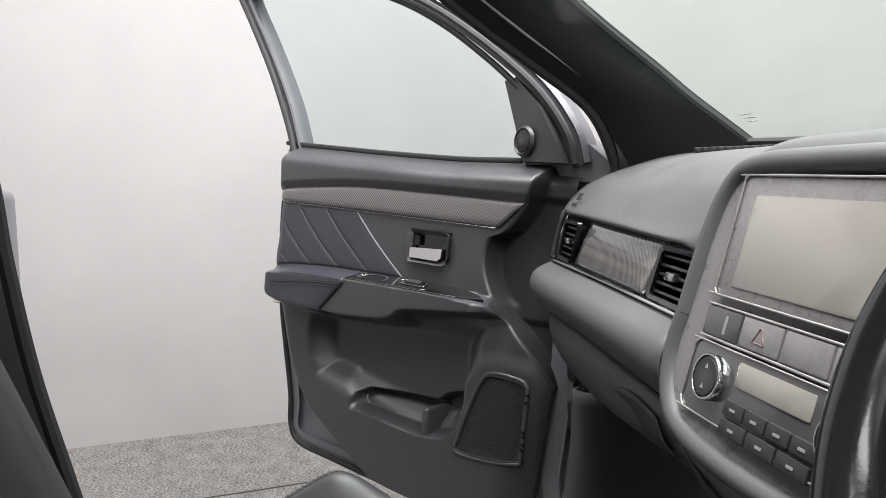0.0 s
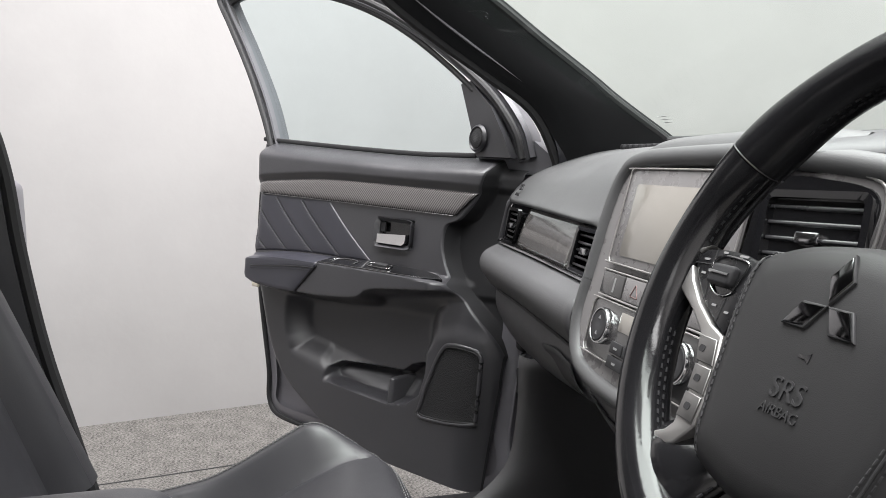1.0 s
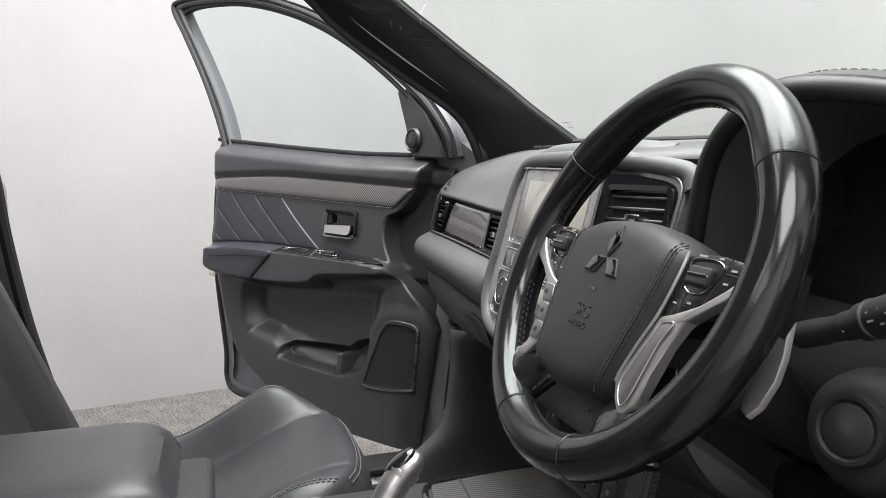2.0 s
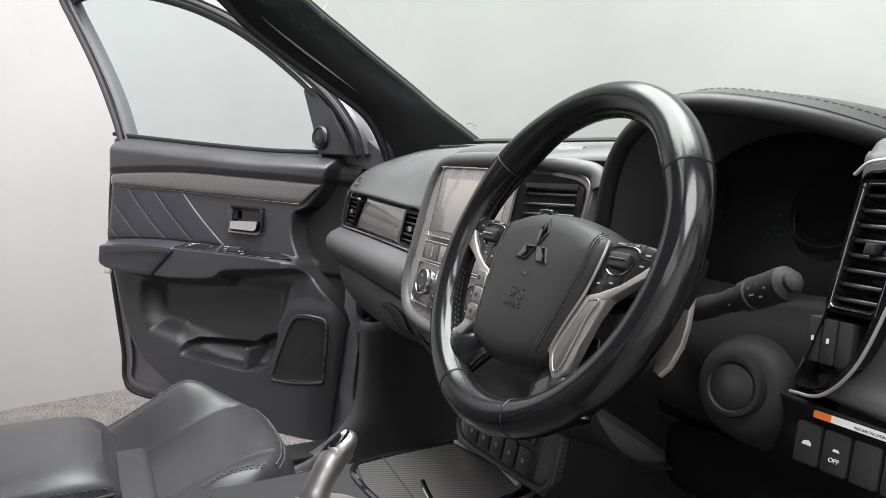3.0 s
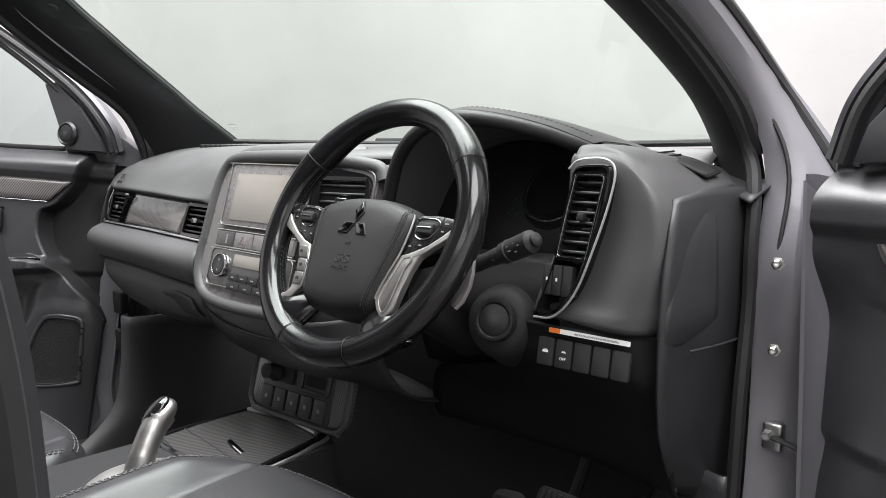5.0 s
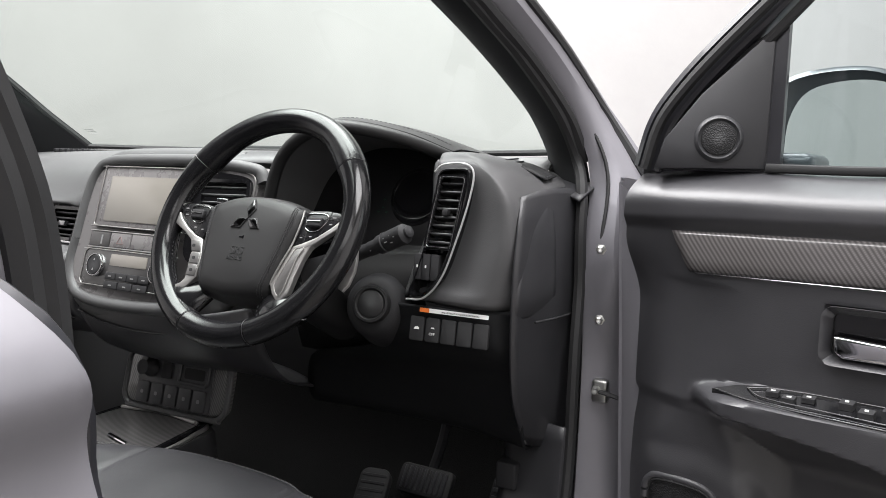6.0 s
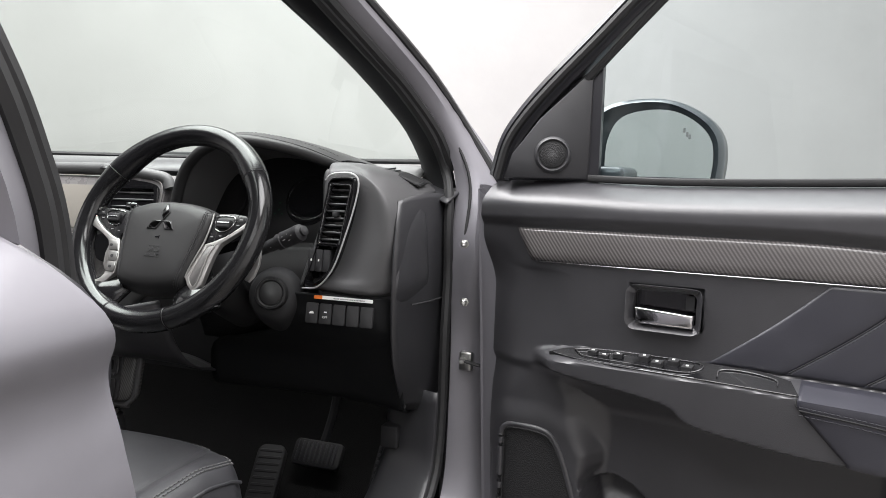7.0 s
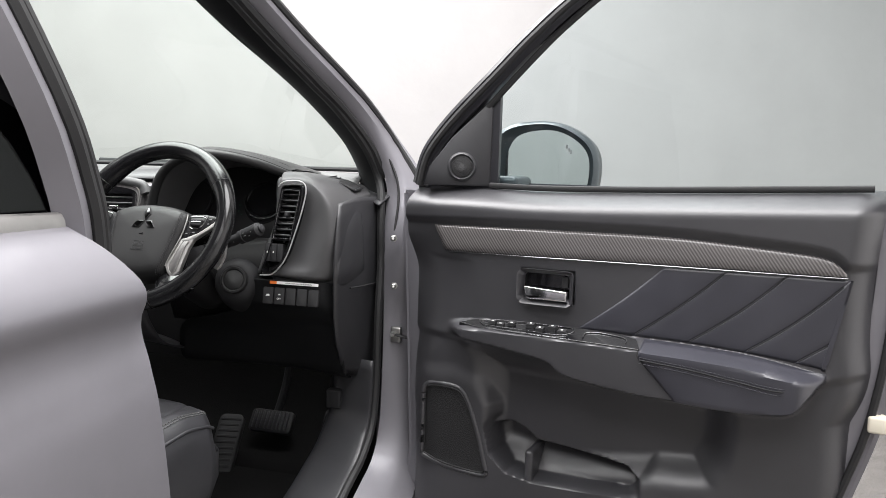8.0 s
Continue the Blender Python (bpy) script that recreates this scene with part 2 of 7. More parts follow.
def slab(name, outline, depth, m, parent=None, label="", to=None, bevel=0.0015, segs=2):
    """A plate with a given outline (x, z), depth along -y from y = 0; to: pose."""
    bm = bmesh.new()
    f = bm.faces.new([bm.verts.new((x, 0, z)) for x, z in outline])
    e = bmesh.ops.extrude_face_region(bm, geom=[f])
    for v in e["geom"]:
        if isinstance(v, bmesh.types.BMVert):
            v.co.y -= depth
    if bevel:
        ed = [x for x in bm.edges if abs(x.verts[0].co.y + depth) < 1e-6 and abs(x.verts[1].co.y + depth) < 1e-6]
        bmesh.ops.bevel(bm, geom=ed, offset=bevel, segments=segs, affect="EDGES", profile=0.5)
    if to is not None:
        bm.transform(to)
    return part(name, bm, m, parent, label)


def rounded(x0, z0, x1, z1, r, n=5):
    o = []
    for cx, cz, a0 in ((x1 - r, z1 - r, 0), (x0 + r, z1 - r, 90), (x0 + r, z0 + r, 180), (x1 - r, z0 + r, 270)):
        o += [(cx + r * math.cos(radians(a0 + 90 * i / n)), cz + r * math.sin(radians(a0 + 90 * i / n))) for i in range(n + 1)]
    return o


def block(name, lo, hi, m, parent=None, label="", bevel=0.004, segs=3, to=None):
    bm = bmesh.new()
    bmesh.ops.create_cube(bm, size=1)
    for v in bm.verts:
        v.co = [lo[i] + (v.co[i] + 0.5) * (hi[i] - lo[i]) for i in range(3)]
    if bevel:
        bmesh.ops.bevel(bm, geom=list(bm.edges), offset=bevel, segments=segs, affect="EDGES", profile=0.5)
    if to is not None:
        bm.transform(to)
    return part(name, bm, m, parent, label)


def lathe(name, prof, m, parent=None, label="", to=None, n=40):
    """A turned body: profile of (radius, height) round the z axis."""
    v = [(r * math.cos(2 * math.pi * i / n), r * math.sin(2 * math.pi * i / n), h) for r, h in prof for i in range(n)]
    f = grid_faces(n, len(prof), True)
    f.append(tuple(range(n))[::-1])
    f.append(tuple((len(prof) - 1) * n + i for i in range(n)))
    o = obj(name, v, f, m, parent, label)
    if to is not None:
        o.data.transform(to)
    return o


def stitches(name, pts, m, parent, length=0.004, gap=0.003, r=0.0007, label=""):
    """A row of short threads along a line, as one seam."""
    c = spline(pts, 400)
    d = np.r_[0, np.cumsum(np.linalg.norm(np.diff(c, axis=0), axis=1))]
    v, f = [], []
    k = 0.0
    while k + length < d[-1]:
        a, b = (np.array([np.interp(x, d, c[:, i]) for i in range(3)]) for x in (k, k + length))
        t = Vector(b - a).normalized()
        s = t.orthogonal().normalized()
        u = t.cross(s)
        base = len(v)
        for p in (a, b):
            for q in range(5):
                an = 2 * math.pi * q / 5
                v.append(Vector(p) + r * (s * math.cos(an) + u * math.sin(an)))
        f += [(base + q, base + (q + 1) % 5, base + 5 + (q + 1) % 5, base + 5 + q) for q in range(5)]
        f += [tuple(base + q for q in range(5))[::-1], tuple(base + 5 + q for q in range(5))]
        k += length + gap
    return obj(name, v, f, m, parent, label)


def letters(name, text, size, m, parent, to, label="", depth=0.0004):
    c = bpy.data.curves.new(name, "FONT")
    c.body, c.size, c.extrude, c.align_x, c.align_y = text, size, depth, "CENTER", "CENTER"
    tmp = bpy.data.objects.new(name, c)
    me = bpy.data.meshes.new_from_object(tmp)
    bpy.data.objects.remove(tmp)
    me.transform(to)
    me.materials.clear()
    me.materials.append(m)
    o = new(name, me)
    o.parent = parent
    if label:
        o["label"] = label
    return o


def smooth01(x):
    x = np.clip(x, 0, 1)
    return x * x * (3 - 2 * x)


def inside(px, pz, poly):
    """Signed distance to a closed outline, positive inside."""
    poly = np.array(poly, float)
    a, b = poly, np.roll(poly, -1, axis=0)
    best = np.full(px.shape, 1e9)
    sign = np.zeros(px.shape, bool)
    for (ax, az), (bx, bz) in zip(a, b):
        ex, ez = bx - ax, bz - az
        t = np.clip(((px - ax) * ex + (pz - az) * ez) / (ex * ex + ez * ez), 0, 1)
        best = np.minimum(best, np.hypot(px - ax - t * ex, pz - az - t * ez))
        cross = (az > pz) != (bz > pz)
        with np.errstate(divide="ignore", invalid="ignore"):
            sign ^= cross & (px < ex * (pz - az) / (ez if ez else 1e-12) + ax)
    return np.where(sign, best, -best)


# ---- studio ----
def wall(name, a, b, h=3.5, t=0.12, m=None):
    a, b = Vector((*a, 0)), Vector((*b, 0))
    d = (b - a).normalized()
    nrm = Vector((d.y, -d.x, 0)) * t
    v = [a, b, b + nrm, a + nrm]
    v += [p + Vector((0, 0, h)) for p in v]
    o = obj(name, v, [(0, 3, 2, 1), (4, 5, 6, 7), (0, 1, 5, 4), (1, 2, 6, 5), (2, 3, 7, 6), (3, 0, 4, 7)], m or WALL, smooth=False)
    return tagged(o, "plain white painted studio wall", "wall", kind="structure")


W1, W2, W3, W4 = (-1.94, -4.4), (-2.98, 1.66), (2.9, 3.3), (4.4, -4.0)
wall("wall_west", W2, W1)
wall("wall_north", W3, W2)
# unseen wall, made lighter than the others as a reflector
wall("wall_east", W4, W3, m=BOUNCEWALL)
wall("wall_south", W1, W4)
cove = []
for i in range(25):
    k = i / 24
    x, y = ((1 - k) ** 2 * (W2[j] + (0.169, -0.9855)[j] * 1.3) + 2 * k * (1 - k) * (W2[j] + (0.008, -0.005)[j]) + k * k * (W2[j] + (0.963, 0.2687)[j] * 1.3) for j in (0, 1))
    off = 0.0005 + 0.003 * math.sin(math.pi * k)
    cove += [(x + off, y - off, 0.0), (x + off, y - off, 3.5)]
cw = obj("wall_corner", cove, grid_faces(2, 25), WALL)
tagged(cw, "plain white painted rounded studio wall corner", "wall", kind="structure")
fl = obj("floor", [(-4, -5.5, 0), (5.5, -5.5, 0), (5.5, 4.5, 0), (-4, 4.5, 0), (-4, -5.5, -0.05), (5.5, -5.5, -0.05), (5.5, 4.5, -0.05), (-4, 4.5, -0.05)],
         [(0, 1, 2, 3), (7, 6, 5, 4), (0, 4, 5, 1), (1, 5, 6, 2), (2, 6, 7, 3), (3, 7, 4, 0)], CARPET, smooth=False)
tagged(fl, "grey flecked needle-felt carpet floor of the studio", "floor", kind="structure")
ce = obj("ceiling", [(-4, -5.5, 3.5), (5.5, -5.5, 3.5), (5.5, 4.5, 3.5), (-4, 4.5, 3.5), (-4, -5.5, 3.55), (5.5, -5.5, 3.55), (5.5, 4.5, 3.55), (-4, 4.5, 3.55)],
         [(3, 2, 1, 0), (4, 5, 6, 7), (0, 1, 5, 4), (1, 2, 6, 5), (2, 3, 7, 6), (3, 0, 4, 7)], CEIL, smooth=False)
tagged(ce, "plain white studio ceiling", "ceiling", kind="structure")
tube("floor_seam", [(-1.86, -1.1, 0.001), (-1.95, -0.5, 0.001), (-2.06, 0.1, 0.001), (-2.2, 0.8, 0.001)], 0.004, RUBBER, flat=0.4)["kind"] = "structure"

# ---- car body ----
body = thing("car", "silver-grey SUV with both front doors standing open", "car")


def loft(name, rings, m, parent, label="", closed=True, cap=True):
    """Skin over rings of equal point count."""
    n = len(rings[0])
    v = [p for r in rings for p in r]
    f = grid_faces(n, len(rings), closed)
    if cap and closed:
        f += [tuple(range(n))[::-1], tuple((len(rings) - 1) * n + i for i in range(n))]
    o = obj(name, v, f, m, parent, label)
    bm = bmesh.new()
    bm.from_mesh(o.data)
    bmesh.ops.recalc_face_normals(bm, faces=bm.faces)
    bm.to_mesh(o.data)
    bm.free()
    return o


def band(name, a, b, back, m, parent, label="", n=26, crown=0.012):
    """A pillar cover between two edge lines, bulged, with its back pushed away."""
    A, B = spline(a, n), spline(b, n)
    bk = Vector(back)
    rings = []
    for p, q in zip(A, B):
        p, q = Vector(p), Vector(q)
        ring = [p.lerp(q, k / 8) - bk * (crown * math.sin(math.pi * k / 8)) for k in range(9)]
        ring += [q + bk * 0.03, p + bk * 0.03]
        rings.append(ring)
    return loft(name, rings, m, parent, label)


# inner pillar covers: edge at the windscreen, then edge at the door seal
PR_IN = [(0.625, 0.497, 1.09), (0.631, 0.465, 1.122), (0.615, 0.421, 1.18), (0.597, 0.347, 1.232), (0.58, 0.242, 1.285), (0.568, 0.129, 1.328), (0.551, 0.001, 1.375), (0.512, -0.175, 1.46), (0.474, -0.42, 1.54)]
PR_EDGE = [(0.764, 0.372, 1.0), (0.732, 0.404, 1.105), (0.716, 0.354, 1.175), (0.688, 0.259, 1.25), (0.669, 0.158, 1.3), (0.64, 0.036, 1.365), (0.61, -0.186, 1.47), (0.583, -0.445, 1.56)]
PR_SIDE = [(0.833, 0.479, 1.05), (0.791, 0.47, 1.125), (0.75, 0.429, 1.195), (0.719, 0.34, 1.27), (0.702, 0.235, 1.32), (0.672, 0.101, 1.385), (0.638, -0.134, 1.49), (0.614, -0.403, 1.58)]
PR_OUT = [(x - 0.022, y - 0.012, z - 0.004) for x, y, z in PR_EDGE]
PL_IN = [(-0.625, 0.478, 1.1), (-0.63, 0.445, 1.126), (-0.637, 0.352, 1.19), (-0.643, 0.292, 1.237), (-0.636, 0.193, 1.303), (-0.61, 0.082, 1.372), (-0.572, -0.064, 1.45), (-0.533, -0.39, 1.56)]
PL_OUT = [(-0.735, 0.285, 1.04), (-0.728, 0.282, 1.085), (-0.707, 0.225, 1.175), (-0.69, 0.12, 1.245), (-0.677, 0.035, 1.297), (-0.66, -0.06, 1.36), (-0.64, -0.16, 1.44), (-0.61, -0.42, 1.58)]
band("pillar_trim", PR_IN, PR_OUT, (0.35, 0.8, 0.3), PILLARTRIM, body, "dark grey matt windscreen pillar cover")
band("pillar_trim", PL_IN, PL_OUT, (-0.35, 0.8, 0.3), PILLARTRIM, body, "dark grey matt windscreen pillar cover")


def shifted(pts, dx, dy, dz):
    return [(x + dx, y + dy, z + dz) for x, y, z in pts]


tube("windscreen_border", shifted(PL_IN, -0.004, 0.012, 0.0), 0.008, RUBBER, body, "black windscreen edge", n=60)
tube("windscreen_border", shifted(PR_IN, 0.006, 0.012, 0.0), 0.008, RUBBER, body, "black windscreen edge", n=60)



# door seal, painted pillar flanges and outer pillar
SEAL_R = [(0.75, -0.3, 0.36), (0.75, 0.02, 0.395), (0.75, 0.173, 0.45), (0.75, 0.24, 0.48), (0.75, 0.295, 0.535), (0.75, 0.316, 0.63), (0.749, 0.322, 0.785), (0.744, 0.345, 0.9), (0.742, 0.345, 0.98), (0.736, 0.36, 1.05)] + shifted(PR_OUT[1:], 0.006, -0.004, 0.002)
tube("door_seal", shifted(PR_OUT[1:], 0.015, 0.008, 0.003), 0.0105, RUBBER, body, "black rubber door seal", n=60, up=(1, 0, 0))
tube("door_seal", SEAL_R, 0.0095, RUBBER, body, "black rubber door seal", n=70, up=(1, 0, 0))
SEAL_L = [(-0.742, 0.3, 0.46), (-0.746, 0.3, 0.66), (-0.748, 0.285, 0.86), (-0.748, 0.28, 0.98), (-0.742, 0.284, 1.04)] + shifted(PL_OUT[1:], -0.014, -0.004, 0.004)
tube("door_seal", SEAL_L, 0.013, RUBBER, body, "black rubber door seal", n=70, up=(1, 0, 0))
tube("door_seal", shifted(SEAL_L, -0.026, 0.01, 0.006), 0.011, RUBBER, body, "black rubber door seal", n=70, up=(1, 0, 0))
MID_R = [tuple(0.62 * a_ + 0.38 * b_ for a_, b_ in zip(p_, q_)) for p_, q_ in zip(PR_EDGE, PR_SIDE)]
FL_R = [(0.815, -0.3, 0.33), (0.815, 0.06, 0.36), (0.815, 0.2, 0.4), (0.815, 0.28, 0.445), (0.81, 0.325, 0.52), (0.805, 0.345, 0.63), (0.8, 0.36, 0.8), (0.8, 0.33, 0.95), (0.783, 0.385, 1.08)] + shifted(MID_R[2:], 0.002, -0.012, 0.0)
FL_R2 = [(0.86, -0.3, 0.3), (0.86, 0.08, 0.33), (0.86, 0.23, 0.37), (0.86, 0.31, 0.42), (0.855, 0.36, 0.51), (0.85, 0.38, 0.63), (0.85, 0.39, 0.8), (0.85, 0.37, 0.95), (0.825, 0.45, 1.08)] + PR_SIDE[2:]
IN_R = [(0.76, -0.3, 0.35), (0.76, 0.06, 0.385), (0.76, 0.2, 0.43), (0.76, 0.275, 0.464), (0.76, 0.315, 0.525), (0.758, 0.332, 0.63), (0.754, 0.345, 0.8), (0.746, 0.35, 0.95), (0.74, 0.385, 1.08)] + shifted(PR_EDGE[2:], -0.004, 0.006, 0.0)


def post(a, b, c, side):
    A, B, C = spline(a, 40), spline(b, 40), spline(c, 40)
    rings = []
    for p, q, r in zip(A, B, C):
        p, q, r = Vector(p), Vector(q), Vector(r)
        fw = Vector((0, 0.05, -0.02))
        rings.append([p, p.lerp(q, 0.5) + Vector((0, -0.004, 0)), q, q + (r - q) * 0.15 + Vector((side * 0.006, 0.004, 0)), q.lerp(r, 0.6), r, r + fw, p + fw])
    # passenger's post is the same silver paint with shade put into its colour
    return loft("hinge_pillar", rings, PAINT if side > 0 else FRAME_SHADE_PAINT, body, "silver-grey painted door pillar")


post(IN_R, FL_R, FL_R2, 1)


L_IN = [(-0.744, 0.315, 0.44), (-0.746, 0.3, 0.7), (-0.746, 0.265, 0.95), (-0.724, 0.28, 1.07)] + shifted(PL_OUT[2:], -0.004, 0.006, 0.006)
L_FL = [(-0.8, 0.305, 0.44), (-0.8, 0.285, 0.7), (-0.8, 0.245, 0.95), (-0.79, 0.29, 1.08)] + shifted(PL_OUT[2:], -0.06, 0.01, 0.01)
L_FL2 = [(-0.895, 0.335, 0.44), (-0.9, 0.315, 0.7), (-0.9, 0.285, 0.95), (-0.9, 0.42, 1.09)] + shifted(PL_OUT[2:], -0.1, 0.1, 0.015)
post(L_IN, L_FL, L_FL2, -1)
# flange shade is in its darker paint colour
band("pillar_flange", shifted(PL_OUT, 0.02, 0.035, 0.0), shifted(PL_OUT, -0.08, 0.065, 0.0), (-0.3, 0.9, 0.1), SHADEDPAINT, body, "silver-grey pillar flange in a shaded paint tone")
tube("body_flange", [(0.775, 0.375, 0.7), (0.775, 0.34, 0.93), (0.772, 0.375, 1.08)] + shifted(MID_R[2:], -0.004, -0.006, -0.002), 0.003, RUBBER, body, n=60, up=(1, 0, 0))
tube("body_flange", shifted(FL_R2[8:], -0.009, -0.012, -0.002), 0.0095, RUBBER, body, "black rubber strip", n=60, up=(1, 0, 0))
# the wing behind the mirror corner
loft("wing_edge", [[(0.8, 0.45, 1.09), (0.86, 0.44, 1.085), (0.86, 0.44, 1.02), (0.81, 0.44, 0.99)], [(0.82, 0.62, 1.09), (0.89, 0.6, 1.07), (0.9, 0.6, 0.9), (0.84, 0.6, 0.9)],
                   [(0.8, 1.2, 1.05), (0.9, 1.2, 1.0), (0.92, 1.2, 0.7), (0.8, 1.2, 0.7)]], PAINT, body)

# hinges, bolts and the check strap
for z, y in ((0.967, 0.325), (0.857, 0.335)):
    lathe("hinge_bolt", [(0.0, 0), (0.0085, 0), (0.0085, 0.003), (0.006, 0.004), (0.006, 0.011), (0.004, 0.013), (0, 0.013)], ZINC, body, "zinc-plated hinge bolt", pose(0.786, y - 0.012, z, 90, 0, 10), 6)
    block("hinge_leaf", (0.835, y + 0.01, z - 0.02), (0.865, y + 0.03, z + 0.025), ZINC, body, "zinc-plated door hinge")
    lathe("hinge_bolt", [(0.0, 0), (0.008, 0), (0.008, 0.004), (0.006, 0.01), (0, 0.011)], ZINC, body, "zinc-plated hinge bolt", pose(0.855, y - 0.005, z - 0.01, 90, 0, -10), 6)
for z in (0.7, 0.6):
    block("hinge_leaf", (-0.86, 0.22, z - 0.03), (-0.78, 0.245, z + 0.03), DARK, body, "black door hinge", 0.006)
block("strap_bracket", (0.775, 0.335, 0.722), (0.8, 0.352, 0.758), ZINC, body, "zinc-plated check strap bracket", 0.004)
lathe("strap_bolt", [(0, 0), (0.008, 0), (0.008, 0.004), (0.0055, 0.012), (0, 0.012)], ZINC, body, "", pose(0.783, 0.337, 0.742, 90, 0, 0), 6)
tube("check_strap", [(0.79, 0.33, 0.742), (0.83, 0.32, 0.738), (0.865, 0.305, 0.732)], 0.006, RUBBER, body, "black door check strap", n=10, flat=0.5)

for hz in (0.5, 0.86):
    hg = block("door_hinge", (-0.805, 0.262, hz), (-0.752, 0.296, hz + 0.06), PAINT, body, "silver-grey door hinge", 0.005)
    for dz in (0.014, 0.044):
        lathe("hinge_bolt", [(0, 0), (0.008, 0), (0.008, 0.004), (0.0055, 0.009), (0, 0.009)], ZINC, hg, "", pose(-0.768, 0.262, hz + dz, 90, 0, 0), 6)
# windscreen with its dark border and ledge
WS = [[(x, 0.40 + 0.23 * (1 - (x / 0.66) ** 2) + 0.085 * (1 if x > 0 else 0.6), 1.118) for x in np.linspace(-0.65, 0.65, 9)],
      [(x * 0.95, 0.05 + 0.22 * (1 - (x / 0.66) ** 2) + 0.085 * (1 if x > 0 else 0.3), 1.33 + 0.02 * (1 - (x / 0.66) ** 2)) for x in np.linspace(-0.65, 0.65, 9)],
      [(x * 0.86, -0.43 + 0.1 * (1 - (x / 0.66) ** 2), 1.575 + 0.02 * (1 - (x / 0.66) ** 2)) for x in np.linspace(-0.65, 0.65, 9)]]
ws = surf("windscreen", WS, 33, 17, SCREEN_GLASS, body, "clear faintly green windscreen glass")
ws.visible_shadow = False
BASE = [(x, 0.40 + 0.23 * (1 - (x / 0.66) ** 2) + 0.085 * (1 if x > 0 else 0.6) - 0.004, 1.119) for x in np.linspace(-0.64, 0.64, 9)]
tube("windscreen_border", BASE, 0.0075, RUBBER, body, "black windscreen edge", n=60, flat=0.8)
tube("wiper_arm", shifted(BASE[2:5], 0.0, 0.06, 0.006), 0.009, DARK, body, "black wiper arm", n=20)
# approval marks etched low in the windscreen corner, not legible
MK = [(-0.56 + 0.0065 * (i % 5), 1.158 - 0.005 * (i // 5)) for i in range(14)]
for i, (mx, mz) in enumerate(MK):
    k = (mz - 1.118) / 0.212
    slab("glass_mark", rounded(-0.0024, -0.0008, 0.0024, 0.0008, 0.0004, 2), 0.0003, ETCHED, body, "pale etched mark on the glass",
         pose(mx, 0.468 - 0.33 * k, mz, 32, 0, 20), 0)

# roof lining, bonnet, bulkhead, floor and sills
surf("roof_lining", [[(-0.6, -0.42, 1.585), (0, -0.36, 1.605), (0.6, -0.42, 1.585)], [(-0.62, -1.2, 1.63), (0, -1.2, 1.66), (0.62, -1.2, 1.63)], [(-0.6, -2.4, 1.58), (0, -2.4, 1.61), (0.6, -2.4, 1.58)]],
     13, 13, HARD, body, "dark roof lining", 0.03)
block("roof_rail", (0.6, -2.4, 1.5), (0.68, -0.4, 1.6), PAINT, body, "silver-grey roof side rail", 0.02)
block("roof_rail", (-0.68, -2.4, 1.5), (-0.6, -0.4, 1.6), PAINT, body, "silver-grey roof side rail", 0.02)
surf("bonnet", [[(-0.72, 0.7, 1.02), (0, 0.82, 1.06), (0.72, 0.7, 1.02)], [(-0.72, 1.2, 0.98), (0, 1.25, 1.02), (0.72, 1.2, 0.98)], [(-0.66, 1.7, 0.86), (0, 1.75, 0.9), (0.66, 1.7, 0.86)]],
     13, 9, PAINT, body, "silver-grey bonnet", 0.02)
block("bulkhead", (-0.76, 0.7, 0.3), (0.76, 0.74, 1.05), DARK, body, "dark bulkhead behind the pedals", 0.01)
block("floor_pan", (-0.76, -2.3, 0.26), (0.76, 0.74, 0.3), MATCARPET, body, "black carpeted car floor", 0.01)
surf("toe_board", [[(-0.74, 0.72, 0.62), (0.74, 0.72, 0.62)], [(-0.74, 0.66, 0.42), (0.74, 0.66, 0.42)], [(-0.74, 0.48, 0.3), (0.74, 0.48, 0.3)]], 5, 9, MATCARPET, body, "black carpeted toe board")
